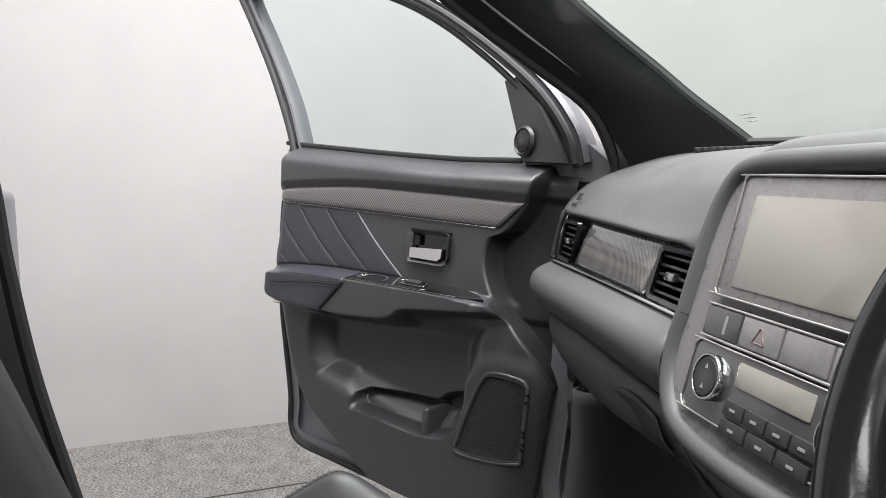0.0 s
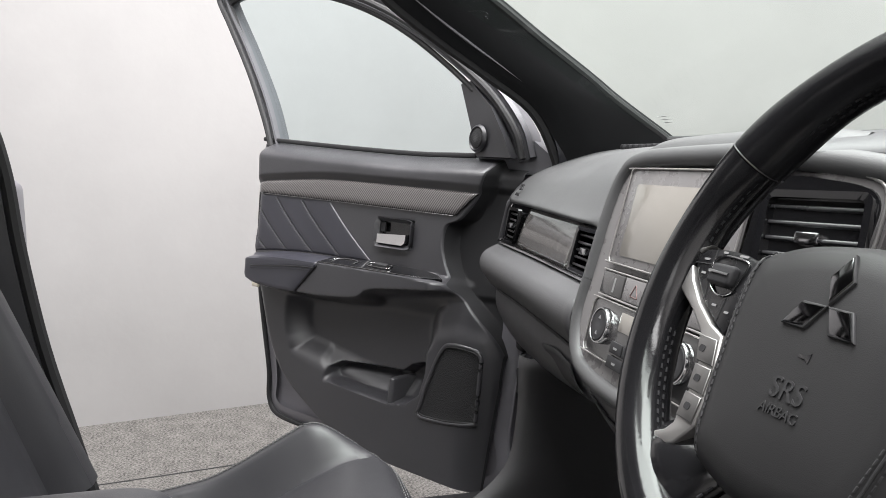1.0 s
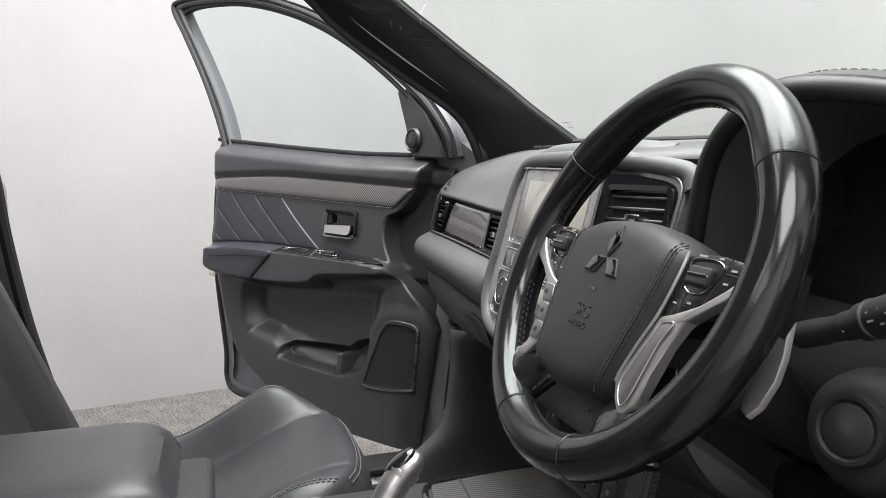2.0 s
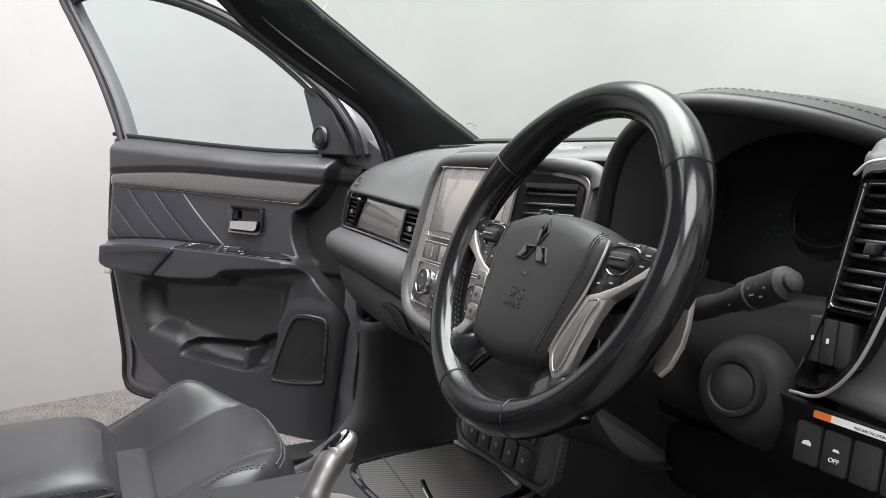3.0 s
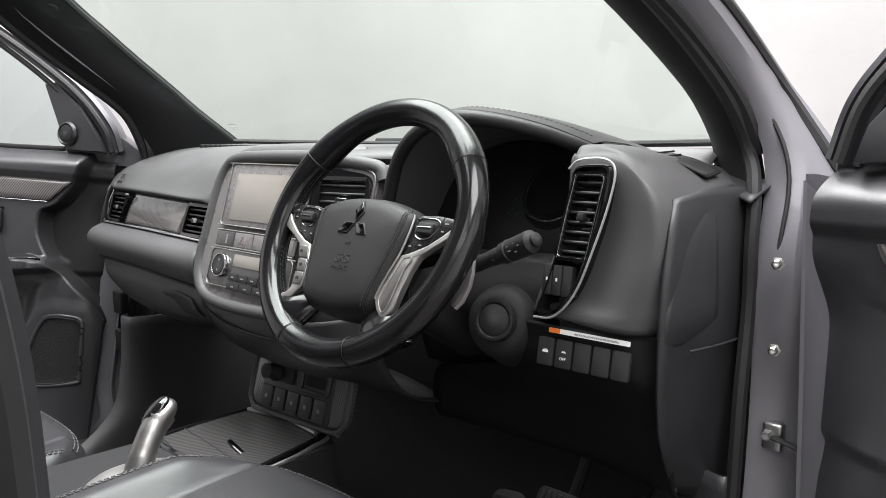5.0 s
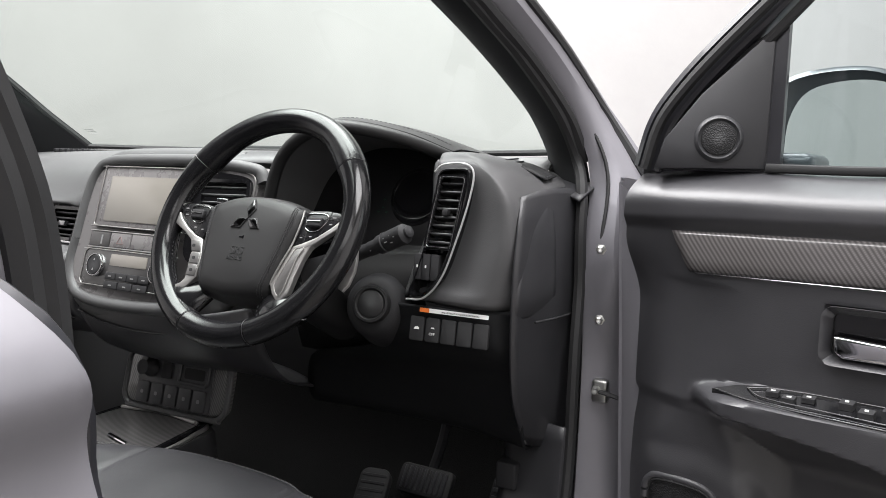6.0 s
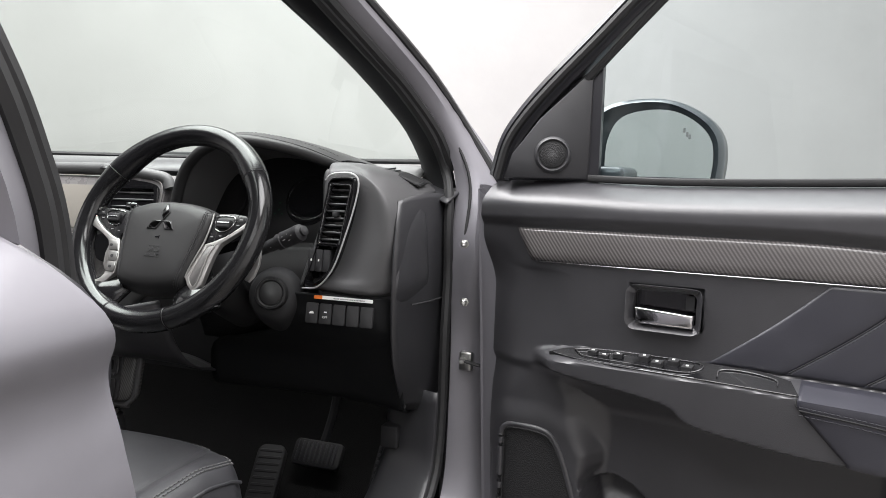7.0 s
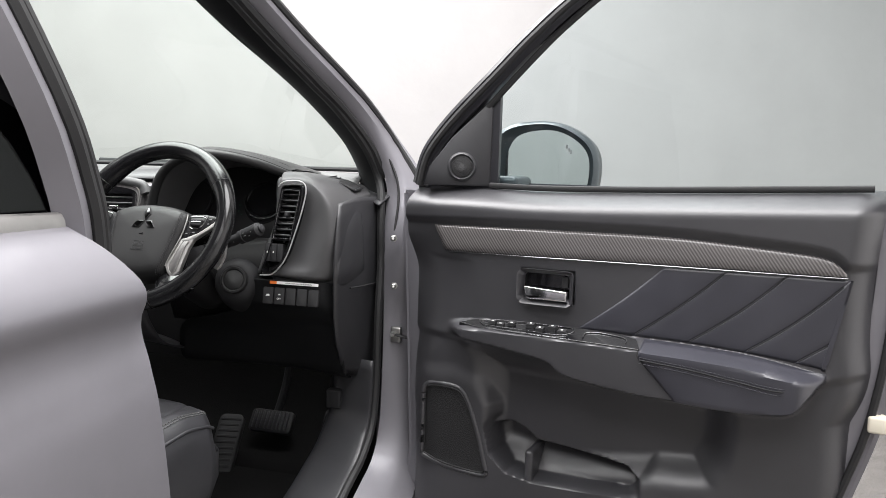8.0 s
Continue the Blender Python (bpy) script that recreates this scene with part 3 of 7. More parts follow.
for s in (1, -1):
    lift = -0.11 if s > 0 else -0.07
    rings = [[(s * 0.7, y, 0.31 + lift), (s * 0.7, y, 0.4 + lift), (s * 0.74, y, 0.425 + lift), (s * 0.8, y, 0.42 + lift), (s * 0.85, y, 0.36 + lift), (s * 0.85, y, 0.22), (s * 0.7, y, 0.2)] for y in (-2.3, -0.8, -0.2, 0.35, 0.48)]
    loft("sill", rings, PAINT, body, "silver-grey painted door sill")
    block("sill_plate", (s * 0.755 - 0.045, -0.75, 0.412 + lift), (s * 0.755 + 0.045, 0.3, 0.432 + lift), DARK, body, "black plastic sill plate", 0.006)
    fy = 0.365 if s > 0 else 0.2
    KP = [[(s * 0.735, fy + 0.01, 0.68), (s * 0.72, fy - 0.004, 0.68), (s * 0.68, fy + 0.03, 0.68), (s * 0.665, fy + 0.2, 0.68), (s * 0.66, 0.7, 0.68)],
          [(s * 0.737, fy + 0.005, 0.55), (s * 0.722, fy - 0.008, 0.55), (s * 0.684, fy + 0.03, 0.55), (s * 0.672, fy + 0.2, 0.55), (s * 0.665, 0.7, 0.55)],
          [(s * 0.738, fy - 0.02, 0.44), (s * 0.725, fy - 0.035, 0.44), (s * 0.69, fy + 0.01, 0.44), (s * 0.68, fy + 0.2, 0.44), (s * 0.67, 0.7, 0.44)],
          [(s * 0.738, fy - 0.12, 0.36), (s * 0.725, fy - 0.14, 0.36), (s * 0.7, fy - 0.08, 0.36), (s * 0.69, fy + 0.2, 0.34), (s * 0.68, 0.7, 0.34)],
          [(s * 0.738, fy - 0.3, 0.31), (s * 0.725, fy - 0.3, 0.31), (s * 0.7, fy - 0.25, 0.31), (s * 0.69, fy + 0.2, 0.31), (s * 0.68, 0.7, 0.31)]]
    if s > 0:
        KP = [[(0.747, y_, z_), (0.735, y_ - 0.012, z_), (0.67, y_ + 0.012, z_), (0.622, y_ + 0.04, z_), (0.602, y_ + 0.14, z_), (0.6, 0.7, z_)] for y_, z_ in ((0.32, 0.68), (0.312, 0.6), (0.295, 0.535), (0.235, 0.478), (0.173, 0.447), (0.04, 0.395), (-0.2, 0.355))]
    # passenger's panel gets a lighter plastic to stand for the light on it
    surf("kick_panel", KP, 20, 22, HARD if s > 0 else SOFT, body, "dark plastic footwell side panel, in a lit tone on the passenger's side", 0.006, s < 0)
block("bonnet_release", (0.626, 0.31, 0.555), (0.662, 0.345, 0.6), DARK, body, "black bonnet release lever", 0.004)
# road wheels and the closed far side, so that the car stands whole
for wx in (-0.76, 0.76):
    for wy in (1.05, -1.62):
        turn_ = pose(wx, wy, 0.335, 0, 90, 0)
        ty = lathe("road_wheel", [(0.2, -0.09), (0.3, -0.1), (0.33, -0.08), (0.335, 0.0), (0.33, 0.08), (0.3, 0.1), (0.2, 0.09)], RUBBER, body, "black road tyre", turn_)
        lathe("wheel_rim", [(0.205, -0.085), (0.19, -0.07), (0.06, -0.05), (0.06, 0.05), (0.19, 0.07), (0.205, 0.085)], SATIN, ty, "satin alloy wheel rim", turn_)
for sx in (-1, 1):
    rings = [[(sx * 0.7, y, z0), (sx * 0.86, y, z0), (sx * 0.88, y, (z0 + z1) / 2), (sx * 0.84, y, z1), (sx * 0.7, y, z1)] for y, z0, z1 in ((0.46, 0.24, 0.98), (0.62, 0.3, 0.99), (0.75, 0.68, 0.98), (1.35, 0.68, 0.94), (1.5, 0.3, 0.9), (1.72, 0.3, 0.8))]
    loft("front_wing", rings, PAINT, body, "silver-grey front wing")
    rings = [[(sx * 0.7, y, z0), (sx * 0.84, y, z0), (sx * 0.86, y, (z0 + z1) / 2), (sx * 0.8, y, z1), (sx * 0.7, y, z1)] for y, z0, z1 in ((-1.22 if sx < 0 else -1.72, 0.68, 1.04), (-1.98, 0.68, 1.03), (-2.1, 0.3, 1.02), (-2.4, 0.3, 1.0))]
    loft("rear_wing", rings, PAINT, body, "silver-grey rear wing")
block("rear_left_door", (-0.84, -1.22, 0.3), (-0.74, -0.74, 1.05), PAINT, body, "closed silver-grey rear door", 0.02)
block("front_bumper", (-0.8, 1.7, 0.25), (0.8, 1.85, 0.85), PAINT, body, "silver-grey front bumper", 0.06, 4)
# rear bulk of the cabin, plain
block("rear_panel", (-0.72, -2.4, 0.3), (0.72, -2.34, 1.05), DARK, body, "dark rear panel of the cabin", 0.02)

# door pillars behind the front doors
BPL = [(-0.74, -0.635, 0.42), (-0.735, -0.672, 0.58), (-0.728, -0.71, 0.752), (-0.722, -0.736, 0.93), (-0.716, -0.75, 1.075), (-0.7, -0.78, 1.2), (-0.63, -0.89, 1.56)]
BPL2 = [(x + 0.02, y - 0.2, z) for x, y, z in BPL]
band("door_pillar_trim", BPL, BPL2, (-1, 0.1, 0), HARD, body, "dark grey plastic door pillar cover")
tube("door_seal", shifted(BPL, -0.01, 0.01, 0), 0.012, RUBBER, body, "black rubber door seal", n=40, up=(1, 0, 0))
tube("trim_joint", [(-0.685, -0.74, 1.09), (-0.67, -0.82, 1.09), (-0.66, -0.93, 1.088)], 0.0025, RUBBER, body, n=12)
BPR = [(0.705, -0.49, 0.42), (0.7, -0.49, 0.65), (0.697, -0.495, 0.86), (0.7, -0.505, 1.0), (0.708, -0.531, 1.09), (0.712, -0.6, 1.22), (0.645, -0.765, 1.56)]
band("door_pillar_trim", BPR, shifted(BPR, 0.0, -0.2, 0), (0.5, -0.85, 0), HARD, body, "dark grey plastic door pillar cover", crown=0.002)
tube("door_seal", shifted(BPR, 0.014, -0.022, 0), 0.012, RUBBER, body, "black rubber door seal", n=40, up=(1, 0, 0))
tube("door_seal", shifted(BPR, 0.024, -0.042, 0), 0.012, RUBBER, body, "black rubber door seal", n=40, up=(1, 0, 0))
band("door_pillar", shifted(BPR, 0.016, -0.03, 0), shifted(BPR, 0.05, -0.085, 0), (-0.6, -0.8, 0), PAINT, body, "silver-grey painted door pillar", crown=0.0)

# ---- closed rear door on the driver's side ----
EDGE = [(-0.473, 0.42), (-0.528, 0.72), (-0.55, 0.85), (-0.555, 0.913), (-0.565, 0.97), (-0.592, 1.015), (-0.62, 1.045)]
ez_ = curve1([p[1] for p in EDGE], [p[0] for p in EDGE])
prof = curve1([0.4, 0.55, 0.72, 0.83, 0.88, 0.915, 0.94, 0.962, 0.975, 0.99, 1.02, 1.045], [0.784, 0.796, 0.806, 0.807, 0.8, 0.791, 0.791, 0.802, 0.804, 0.798, 0.774, 0.744])
rows = []
for z in np.concatenate([np.linspace(0.4, 0.84, 14), np.linspace(0.85, 0.97, 20), np.linspace(0.975, 1.045, 9)]):
    x, y0 = float(prof(z)), float(ez_(z))
    rows.append([(x - 0.045, y0 - 0.006, z), (x - 0.008, y0, z), (x - 0.0015, y0 - 0.002, z), (x, y0 - 0.008, z)] + [(x + (0.09 * k / 12) + 0.008 * math.sin(k / 12 * 2.4), y0 - 0.012 - (1.75 + y0) * k / 12 * 0.95, z) for k in range(1, 13)])
v = [p for r in rows for p in r]
rear = o = obj("rear_door", v, grid_faces(16, len(rows)), PAINT, body, "closed silver-grey rear door with a waist crease")
o.data.set_sharp_from_angle(angle=radians(40))
s = o.modifiers.new("thickness", "SOLIDIFY")
s.thickness, s.offset = 0.004, -1
tube("door_seal", [(float(prof(z)) - 0.048, float(ez_(z)) - 0.002, z) for z in np.linspace(0.42, 1.02, 14)], 0.008, RUBBER, rear, "black rubber door seal", n=40, up=(1, 0, 0))
# forward-facing door edge, its shade painted as a dark colour
tube("door_flange", [(float(prof(z)) - 0.016, float(ez_(z)) + 0.006, z) for z in np.linspace(0.42, 1.035, 16)], 0.0075, FRAME_SHADE_PAINT, rear, "silver-grey door edge darkened as if in shade", n=50, up=(1, 0, 0))
block("inner_skin", (0.69, -1.7, 0.42), (0.735, -0.66, 1.04), DARK, rear, "", 0.02)
tube("waist_strip", [(0.744, -0.622, 1.05), (0.772, -0.9, 1.054), (0.8, -1.2, 1.056), (0.83, -1.7, 1.056)], 0.011, SATIN, rear, "bright satin chrome waist strip", n=30, flat=0.5, up=(1, 0, 0.3))
band("window_frame", [(0.72, -0.56, 1.02), (0.706, -0.59, 1.13), (0.694, -0.622, 1.21), (0.67, -0.72, 1.5)], [(0.737, -0.608, 1.045), (0.734, -0.638, 1.13), (0.728, -0.664, 1.2), (0.698, -0.775, 1.5)], (-1, 0, -0.3), PAINT, rear, "silver-grey window surround", 12, 0.003)
tube("window_seal", [(0.738, -0.61, 1.046), (0.735, -0.64, 1.13), (0.729, -0.666, 1.2), (0.7, -0.777, 1.5)], 0.005, RUBBER, rear, n=20, up=(1, 0, 0))
g = obj("window_glass", [(0.735, -0.606, 1.04), (0.82, -1.7, 1.04), (0.81, -1.7, 1.18), (0.75, -1.7, 1.5), (0.697, -0.777, 1.5), (0.727, -0.666, 1.2), (0.733, -0.64, 1.13)], [(0, 1, 2, 6), (6, 2, 3, 5), (5, 3, 4)], TINT, rear, "dark tinted privacy glass")

# ---- front doors, built in (along, height, inward depth) from the hinge line ----
belt = curve1([0.08, 0.14, 0.267, 0.402, 0.633, 0.984, 1.02], [1.088, 1.09, 1.09, 1.088, 1.094, 1.108, 1.109])
trim_top = curve1([0.16, 0.18, 0.436, 0.643, 0.829, 0.908, 0.938], [1.008, 1.009, 1.012, 1.012, 1.0, 0.99, 0.968])
trim_low = curve1([0.16, 0.207, 0.44, 0.648, 0.832, 0.94], [0.955, 0.956, 0.958, 0.96, 0.961, 0.962])
front_s = curve1([0.36, 0.5, 0.7, 0.9, 1.0, 1.1], [0.125, 0.118, 0.108, 0.108, 0.1, 0.105])
rear_s = curve1([0.36, 0.42, 0.48, 0.56, 0.68, 0.77, 0.86, 0.96, 1.05, 1.11], [0.58, 0.7, 0.8, 0.872, 0.922, 0.952, 0.947, 0.947, 0.953, 0.958])
crease_s = curve1([0.36, 0.6, 0.68, 0.754, 0.81, 0.874, 0.93, 0.953, 1.015, 1.1], [0.1, 0.108, 0.128, 0.195, 0.247, 0.278, 0.274, 0.233, 0.189, 0.168])
low_h = curve1([0.1, 0.4, 0.55, 0.7, 0.82, 1.0], [0.35, 0.352, 0.36, 0.385, 0.43, 0.5])
arm_low = curve1([0.2, 0.228, 0.386, 0.44, 0.48, 0.6, 0.675, 0.78, 0.86, 0.89, 0.92, 0.97], [0.785, 0.784, 0.765, 0.755, 0.732, 0.718, 0.716, 0.714, 0.722, 0.75, 0.785, 0.8])
arm_high = curve1([0.2, 0.3, 0.5, 0.6, 0.7, 0.8, 0.9, 0.93, 0.97], [0.798, 0.808, 0.808, 0.806, 0.804, 0.798, 0.782, 0.779, 0.779])
PROUD = [(0.125, 0.3), (0.125, 0.655), (0.149, 0.684), (0.221, 0.69), (0.268, 0.674), (0.296, 0.635), (0.294, 0.59), (0.308, 0.535), (0.346, 0.503), (0.403, 0.494), (0.512, 0.498), (0.64, 0.505), (0.78, 0.5), (0.9, 0.45), (0.9, 0.3)]
SPK_IN = [(0.152, 0.64), (0.164, 0.66), (0.222, 0.664), (0.25, 0.645), (0.276, 0.58), (0.294, 0.515), (0.286, 0.492), (0.165, 0.505), (0.153, 0.53)]
BIN = [(0.28, 0.4), (0.276, 0.565), (0.3, 0.588), (0.337, 0.597), (0.37, 0.585), (0.395, 0.565), (0.587, 0.551), (0.612, 0.535), (0.62, 0.505), (0.615, 0.4)]
HOLLOW = [(0.26, 0.72), (0.28, 0.77), (0.7, 0.75), (0.775, 0.72), (0.79, 0.64), (0.765, 0.57), (0.7, 0.53), (0.3, 0.5)]
HOLLOW = [tuple(p_) for p_ in spline(HOLLOW + [HOLLOW[0]], 41)[:-1]]


FRONT_DROP = [0.058]
REAR_ADD = [0.0]


def depth(s, h):
    """How far the door lining stands out towards the cabin."""
    s, h = np.asarray(s, float), np.asarray(h, float)
    d = 0.055 + 0.0 * s
    top = belt(s)
    d = d + 0.012 * smooth01((h - trim_top(s)) / 0.02) * smooth01((top - h) / 0.05)
    d = d - 0.06 * np.clip((h - (top - 0.042)) / 0.042, 0, 1) ** 2
    amp = 0.058 * smooth01((s - 0.2) / 0.07) * smooth01((0.93 - s) / 0.06)
    up, lo = arm_high(s), arm_low(s)
    d = d + amp * smooth01((up + 0.014 - h) / 0.016) * smooth01((h - lo + 0.01) / 0.02)
    low = smooth01((lo - h) / 0.02)
    d = d - 0.008 * low
    d = d - 0.046 * smooth01(inside(s, h, HOLLOW) / 0.07) * low
    # the bin, its back wall running down behind the proud lower panel that carries the loudspeaker
    d = d - 0.04 * smooth01((inside(s, h, BIN) + 0.004) / 0.012)
    d = np.where(low > 0.5, np.maximum(d, -0.045), d)
    soft_ = 0.012 + 0.026 * smooth01((h - 0.59) / 0.03) + 0.11 * smooth01((s - 0.59) / 0.06)
    below = smooth01((inside(s, h, PROUD) + 0.8 * soft_) / soft_)
    d = d * (1 - below) + 0.053 * below
    d = d - 0.004 * smooth01((inside(s, h, SPK_IN) + 0.002) / 0.004)
    d = d - 0.05 * np.clip((0.2 - s) / 0.1, 0, 1) ** 2 * smooth01((1.0 - h) / 0.1)
    d = d - FRONT_DROP[0] * smooth01((crease_s(h) - s) / (0.022 if FRONT_DROP[0] > 0.03 else 0.1))
    d = d - 0.012 * smooth01(inside(s, h, [(0.36, 0.865), (0.36, 0.935), (0.475, 0.935), (0.475, 0.865)]) / 0.006)
    d = d - 0.05 * np.clip((s - (rear_s(h) + REAR_ADD[0] * (1 + 3 * np.clip((0.7 - h) / 0.3, 0, 1)) - 0.05)) / 0.05, 0, 1) ** 2
    return d


def front_door(name, matrix, m, label, driver):
    sk = []
    for k in range(30):
        h_ = 0.335 + 0.765 * k / 29
        a, b = np.interp(h_, [0.335, 0.5, 1.1], [0.1, 0.09, 0.06]), float(np.interp(h_, [0.335, 0.42, 0.56, 0.7, 0.86, 1.0, 1.1], [0.87, 0.885, 0.925, 0.962, 0.982, 0.985, 0.98])) + (0.045 if driver else 0.0)
        out = 0.1 + 0.05 * math.sin(math.pi * k / 29)
        sk += [(a + (b - a) * j / 29, -m * (out - 0.012 * (2 * j / 29 - 1) ** 4), h_) for j in range(30)]
    dr = obj(name, sk, grid_faces(30, 30), PAINT, body, label)
    dr.matrix_world = matrix

    def put(pname, S, H, lift, material, plabel="", thick=0.0, parent=dr):
        """A sheet on the lining over grids of places, lifted by lift."""
        D = depth(S, H) + lift
        v = np.stack([S, m * D, H], -1).reshape(-1, 3)
        f = grid_faces(S.shape[1], S.shape[0])
        if m > 0:
            f = [x[::-1] for x in f]
        o = obj(pname, v, f, material, parent, plabel)
        if thick:
            md = o.modifiers.new("thickness", "SOLIDIFY")
            md.thickness, md.offset = thick, -1
        return o

    def strip(pname, s0, s1, lowf, topf, lift, material, plabel="", ns=70, nh=12, thick=0.004, crown=0.0, parent=dr, slant=0.0):
        s = np.linspace(s0, s1, ns)
        k = np.linspace(0, 1, nh)[:, None]
        S = np.repeat(s[None], nh, 0)
        S = S + slant * (1 - k) * (s1 - S) / (s1 - s0)
        H = lowf(S) * (1 - k) + topf(S) * k
        L = lift + crown * (1 - (2 * k - 1) ** 4) + 0 * S
        return put(pname, S, H, L, material, plabel, thick, parent)

    def on(s, h, lift=0.0):
        return (s, m * (float(depth(s, h)) + lift), h)

    # lining, and the hinge-side panel ahead of its front crease, which is steep on the passenger's door
    def sheet(pname, s0f, s1f, nu, material, plabel):
        u, w = np.meshgrid(np.linspace(0, 1, nu), np.linspace(0, 1, 250))
        H = 0.36 + w * 0.735
        S = s0f(H) + u * (s1f(H) - s0f(H))
        H = low_h(S) + w * (belt(S) - low_h(S))
        S = s0f(H) + u * (s1f(H) - s0f(H))
        put(pname, S, H, 0.0, material, plabel)

    FRONT_DROP[0], REAR_ADD[0] = (0.01, 0.035) if driver else (0.045, 0.0)
    back_s = lambda h_: rear_s(h_) + REAR_ADD[0] * (1 + 3 * np.clip((0.7 - h_) / 0.3, 0, 1))
    cut_s = lambda h_: np.maximum(crease_s(h_) - (0.028 if driver else 0.005), front_s(h_) + 0.004)
    sheet("lining", cut_s, back_s, 260, DOORSKIN, "dark grey moulded plastic door lining")
    # passenger's panel: black plastic, darker also for the shade where it turns away
    sheet("hinge_side_panel", front_s, cut_s, 30, DOORSKIN if driver else DARK, "dark hinge-side door panel, with a shaded tone on the passenger's door")

    # painted shell with its edge, and the seal round it
    rim = [(0.06, 1.07), (0.075, 0.8), (0.09, 0.5), (0.1, 0.345), (0.45, 0.325), (0.74, 0.33), (0.87, 0.345), (0.885, 0.42), (0.925, 0.56), (0.962, 0.7), (0.982, 0.86), (0.985, 1.0), (0.98, 1.1)]
    ext = 0.045 if driver else 0.0
    rim = [(a_ + ext * (a_ > 0.8), b_) for a_, b_ in rim]
    R = spline(rim, 90)
    ring = []
    for s_, h_ in R:
        c = Vector((0.52 - s_, 0.75 - h_)).normalized()
        ring.append([(s_ + c.x * 0.05, m * 0.0, h_ + c.y * 0.05), (s_ + c.x * 0.012, m * -0.004, h_ + c.y * 0.012), (s_, m * -0.012, h_), (s_, -m * 0.03, h_), (s_ - c.x * 0.012, -m * 0.034, h_ - c.y * 0.012),
                     (s_ - c.x * 0.012, -m * 0.06, h_ - c.y * 0.012), (s_ - c.x * 0.004, -m * 0.1, h_ - c.y * 0.004)])
    obj("door_edge", [p for r in ring for p in r], grid_faces(7, len(ring)), PAINT, dr, "silver-grey painted door edge")
    obj("inner_shell", [(s_ + (0.52 - s_) * e_, m * (-0.008 - 0.06 * e_), h_ + (0.7 - h_) * e_) for e_ in (0.0, 0.25) for s_, h_ in R], grid_faces(len(R), 2), PAINT, dr, "silver-grey painted inner door shell")
    tube("door_seal", [(s_ + (0.52 - s_) * 0.03, m * 0.0, h_ + (0.75 - h_) * 0.03) for s_, h_ in R[::6] if s_ > 0.12], 0.007, RUBBER, dr, "black rubber door seal", n=90, up=(0, 1, 0))
    block("latch", (0.945 + ext, -0.02 if m > 0 else -0.012, 0.69), (0.975 + ext, 0.012 if m > 0 else 0.02, 0.72), CREAM, dr, "cream plastic latch guard", 0.005)

    # window surround and glass
    if driver:
        fr = [(0.112, 1.09), (0.128, 1.148), (0.155, 1.19), (0.2, 1.24), (0.275, 1.312), (0.35, 1.385), (0.44, 1.46), (0.56, 1.535), (0.72, 1.595), (0.9, 1.625), (1.09, 1.61), (1.17, 1.56), (1.13, 1.42), (1.07, 1.25), (1.02, 1.1)]
    else:
        fr = [(0.11, 1.09), (0.135, 1.15), (0.2, 1.225), (0.285, 1.29), (0.42, 1.375), (0.56, 1.445), (0.72, 1.5), (0.9, 1.538), (1.1, 1.545), (1.2, 1.53), (1.185, 1.49), (1.085, 1.36), (0.985, 1.215), (0.92, 1.085)]
    F = spline(fr, 110)
    rg = []
    for i, (s_, h_) in enumerate(F):
        t = Vector(F[min(i + 1, 109)] - F[max(i - 1, 0)]).normalized()
        nx, nz = -t.y, t.x
        if (0.55 - s_) * nx + (1.2 - h_) * nz < 0:
            nx, nz = -nx, -nz
        prof_ = [(-0.024, -0.035), (-0.024, 0.006), (-0.015, 0.013), (-0.008, 0.004), (0.008, 0.004), (0.01, 0.012), (0.016, 0.01), (0.018, -0.01), (0.014, -0.04)]
        rg.append([(s_ + nx * a, m * b, h_ + nz * a) for a, b in prof_])
    # passenger's frame: shaded tone of the silver body paint
    obj("window_frame", [p for r in rg for p in r], grid_faces(9, len(rg), True), FRAME_SHADE_PAINT if driver else SHADEDPAINT, dr, "dark painted window frame" if driver else "silver-grey window frame in a shaded paint tone")
    tube("window_seal", [(s_ * 1.0, m * 0.022, h_) for s_, h_ in list(F[::8]) + [F[-1]]], 0.008, RUBBER, dr, "black rubber window seal", n=100, up=(0, 1, 0))
    tube("window_channel", [(s_ + (0.6 - s_) * 0.055, m * 0.002, h_ - 0.022 + max(0, 0.16 - abs(s_ - 0.2)) * 0.0) for s_, h_ in F[20::8]], 0.007, RUBBER, dr, "black rubber window channel", n=90, up=(0, 1, 0))
    gl = ([(0.27, 1.05), (0.27, fr[4][1] - 0.01)] if driver else [(0.22, 1.05), (0.3, 1.25), (0.3, 1.3)]) + fr[5:12] + [(fr[-2][0], fr[-2][1]), (fr[-1][0], 1.05)]
    bm = bmesh.new()
    bm.faces.new([bm.verts.new((s_, -m * 0.004, h_)) for s_, h_ in gl])
    ob = part("window_glass", bm, GLASS, dr, "clear side window glass")
    ob.visible_shadow = False
    tube("waist_seal", [(s_, m * 0.006, float(belt(s_)) + 0.004) for s_ in np.linspace(0.27 if driver else 0.24, 0.97, 12)], 0.006, RUBBER, dr, "black rubber waist seal", n=50, flat=0.8, up=(0, 1, 0))

    # tweeter corner
    tri = [(0.135, 1.09), (0.268, 1.092), (0.27, 1.255), (0.255, 1.258), (0.19, 1.19), (0.148, 1.13)] if driver else [(0.12, 1.09), (0.232, 1.092), (0.252, 1.14), (0.302, 1.255), (0.275, 1.262), (0.195, 1.2), (0.142, 1.13)]
    cover = slab("corner_cover", tri, 0.03, HARD, dr, "dark plastic mirror corner cover", pose(0, m * 0.05, 0) if m > 0 else pose(0, -0.02, 0), 0.004)
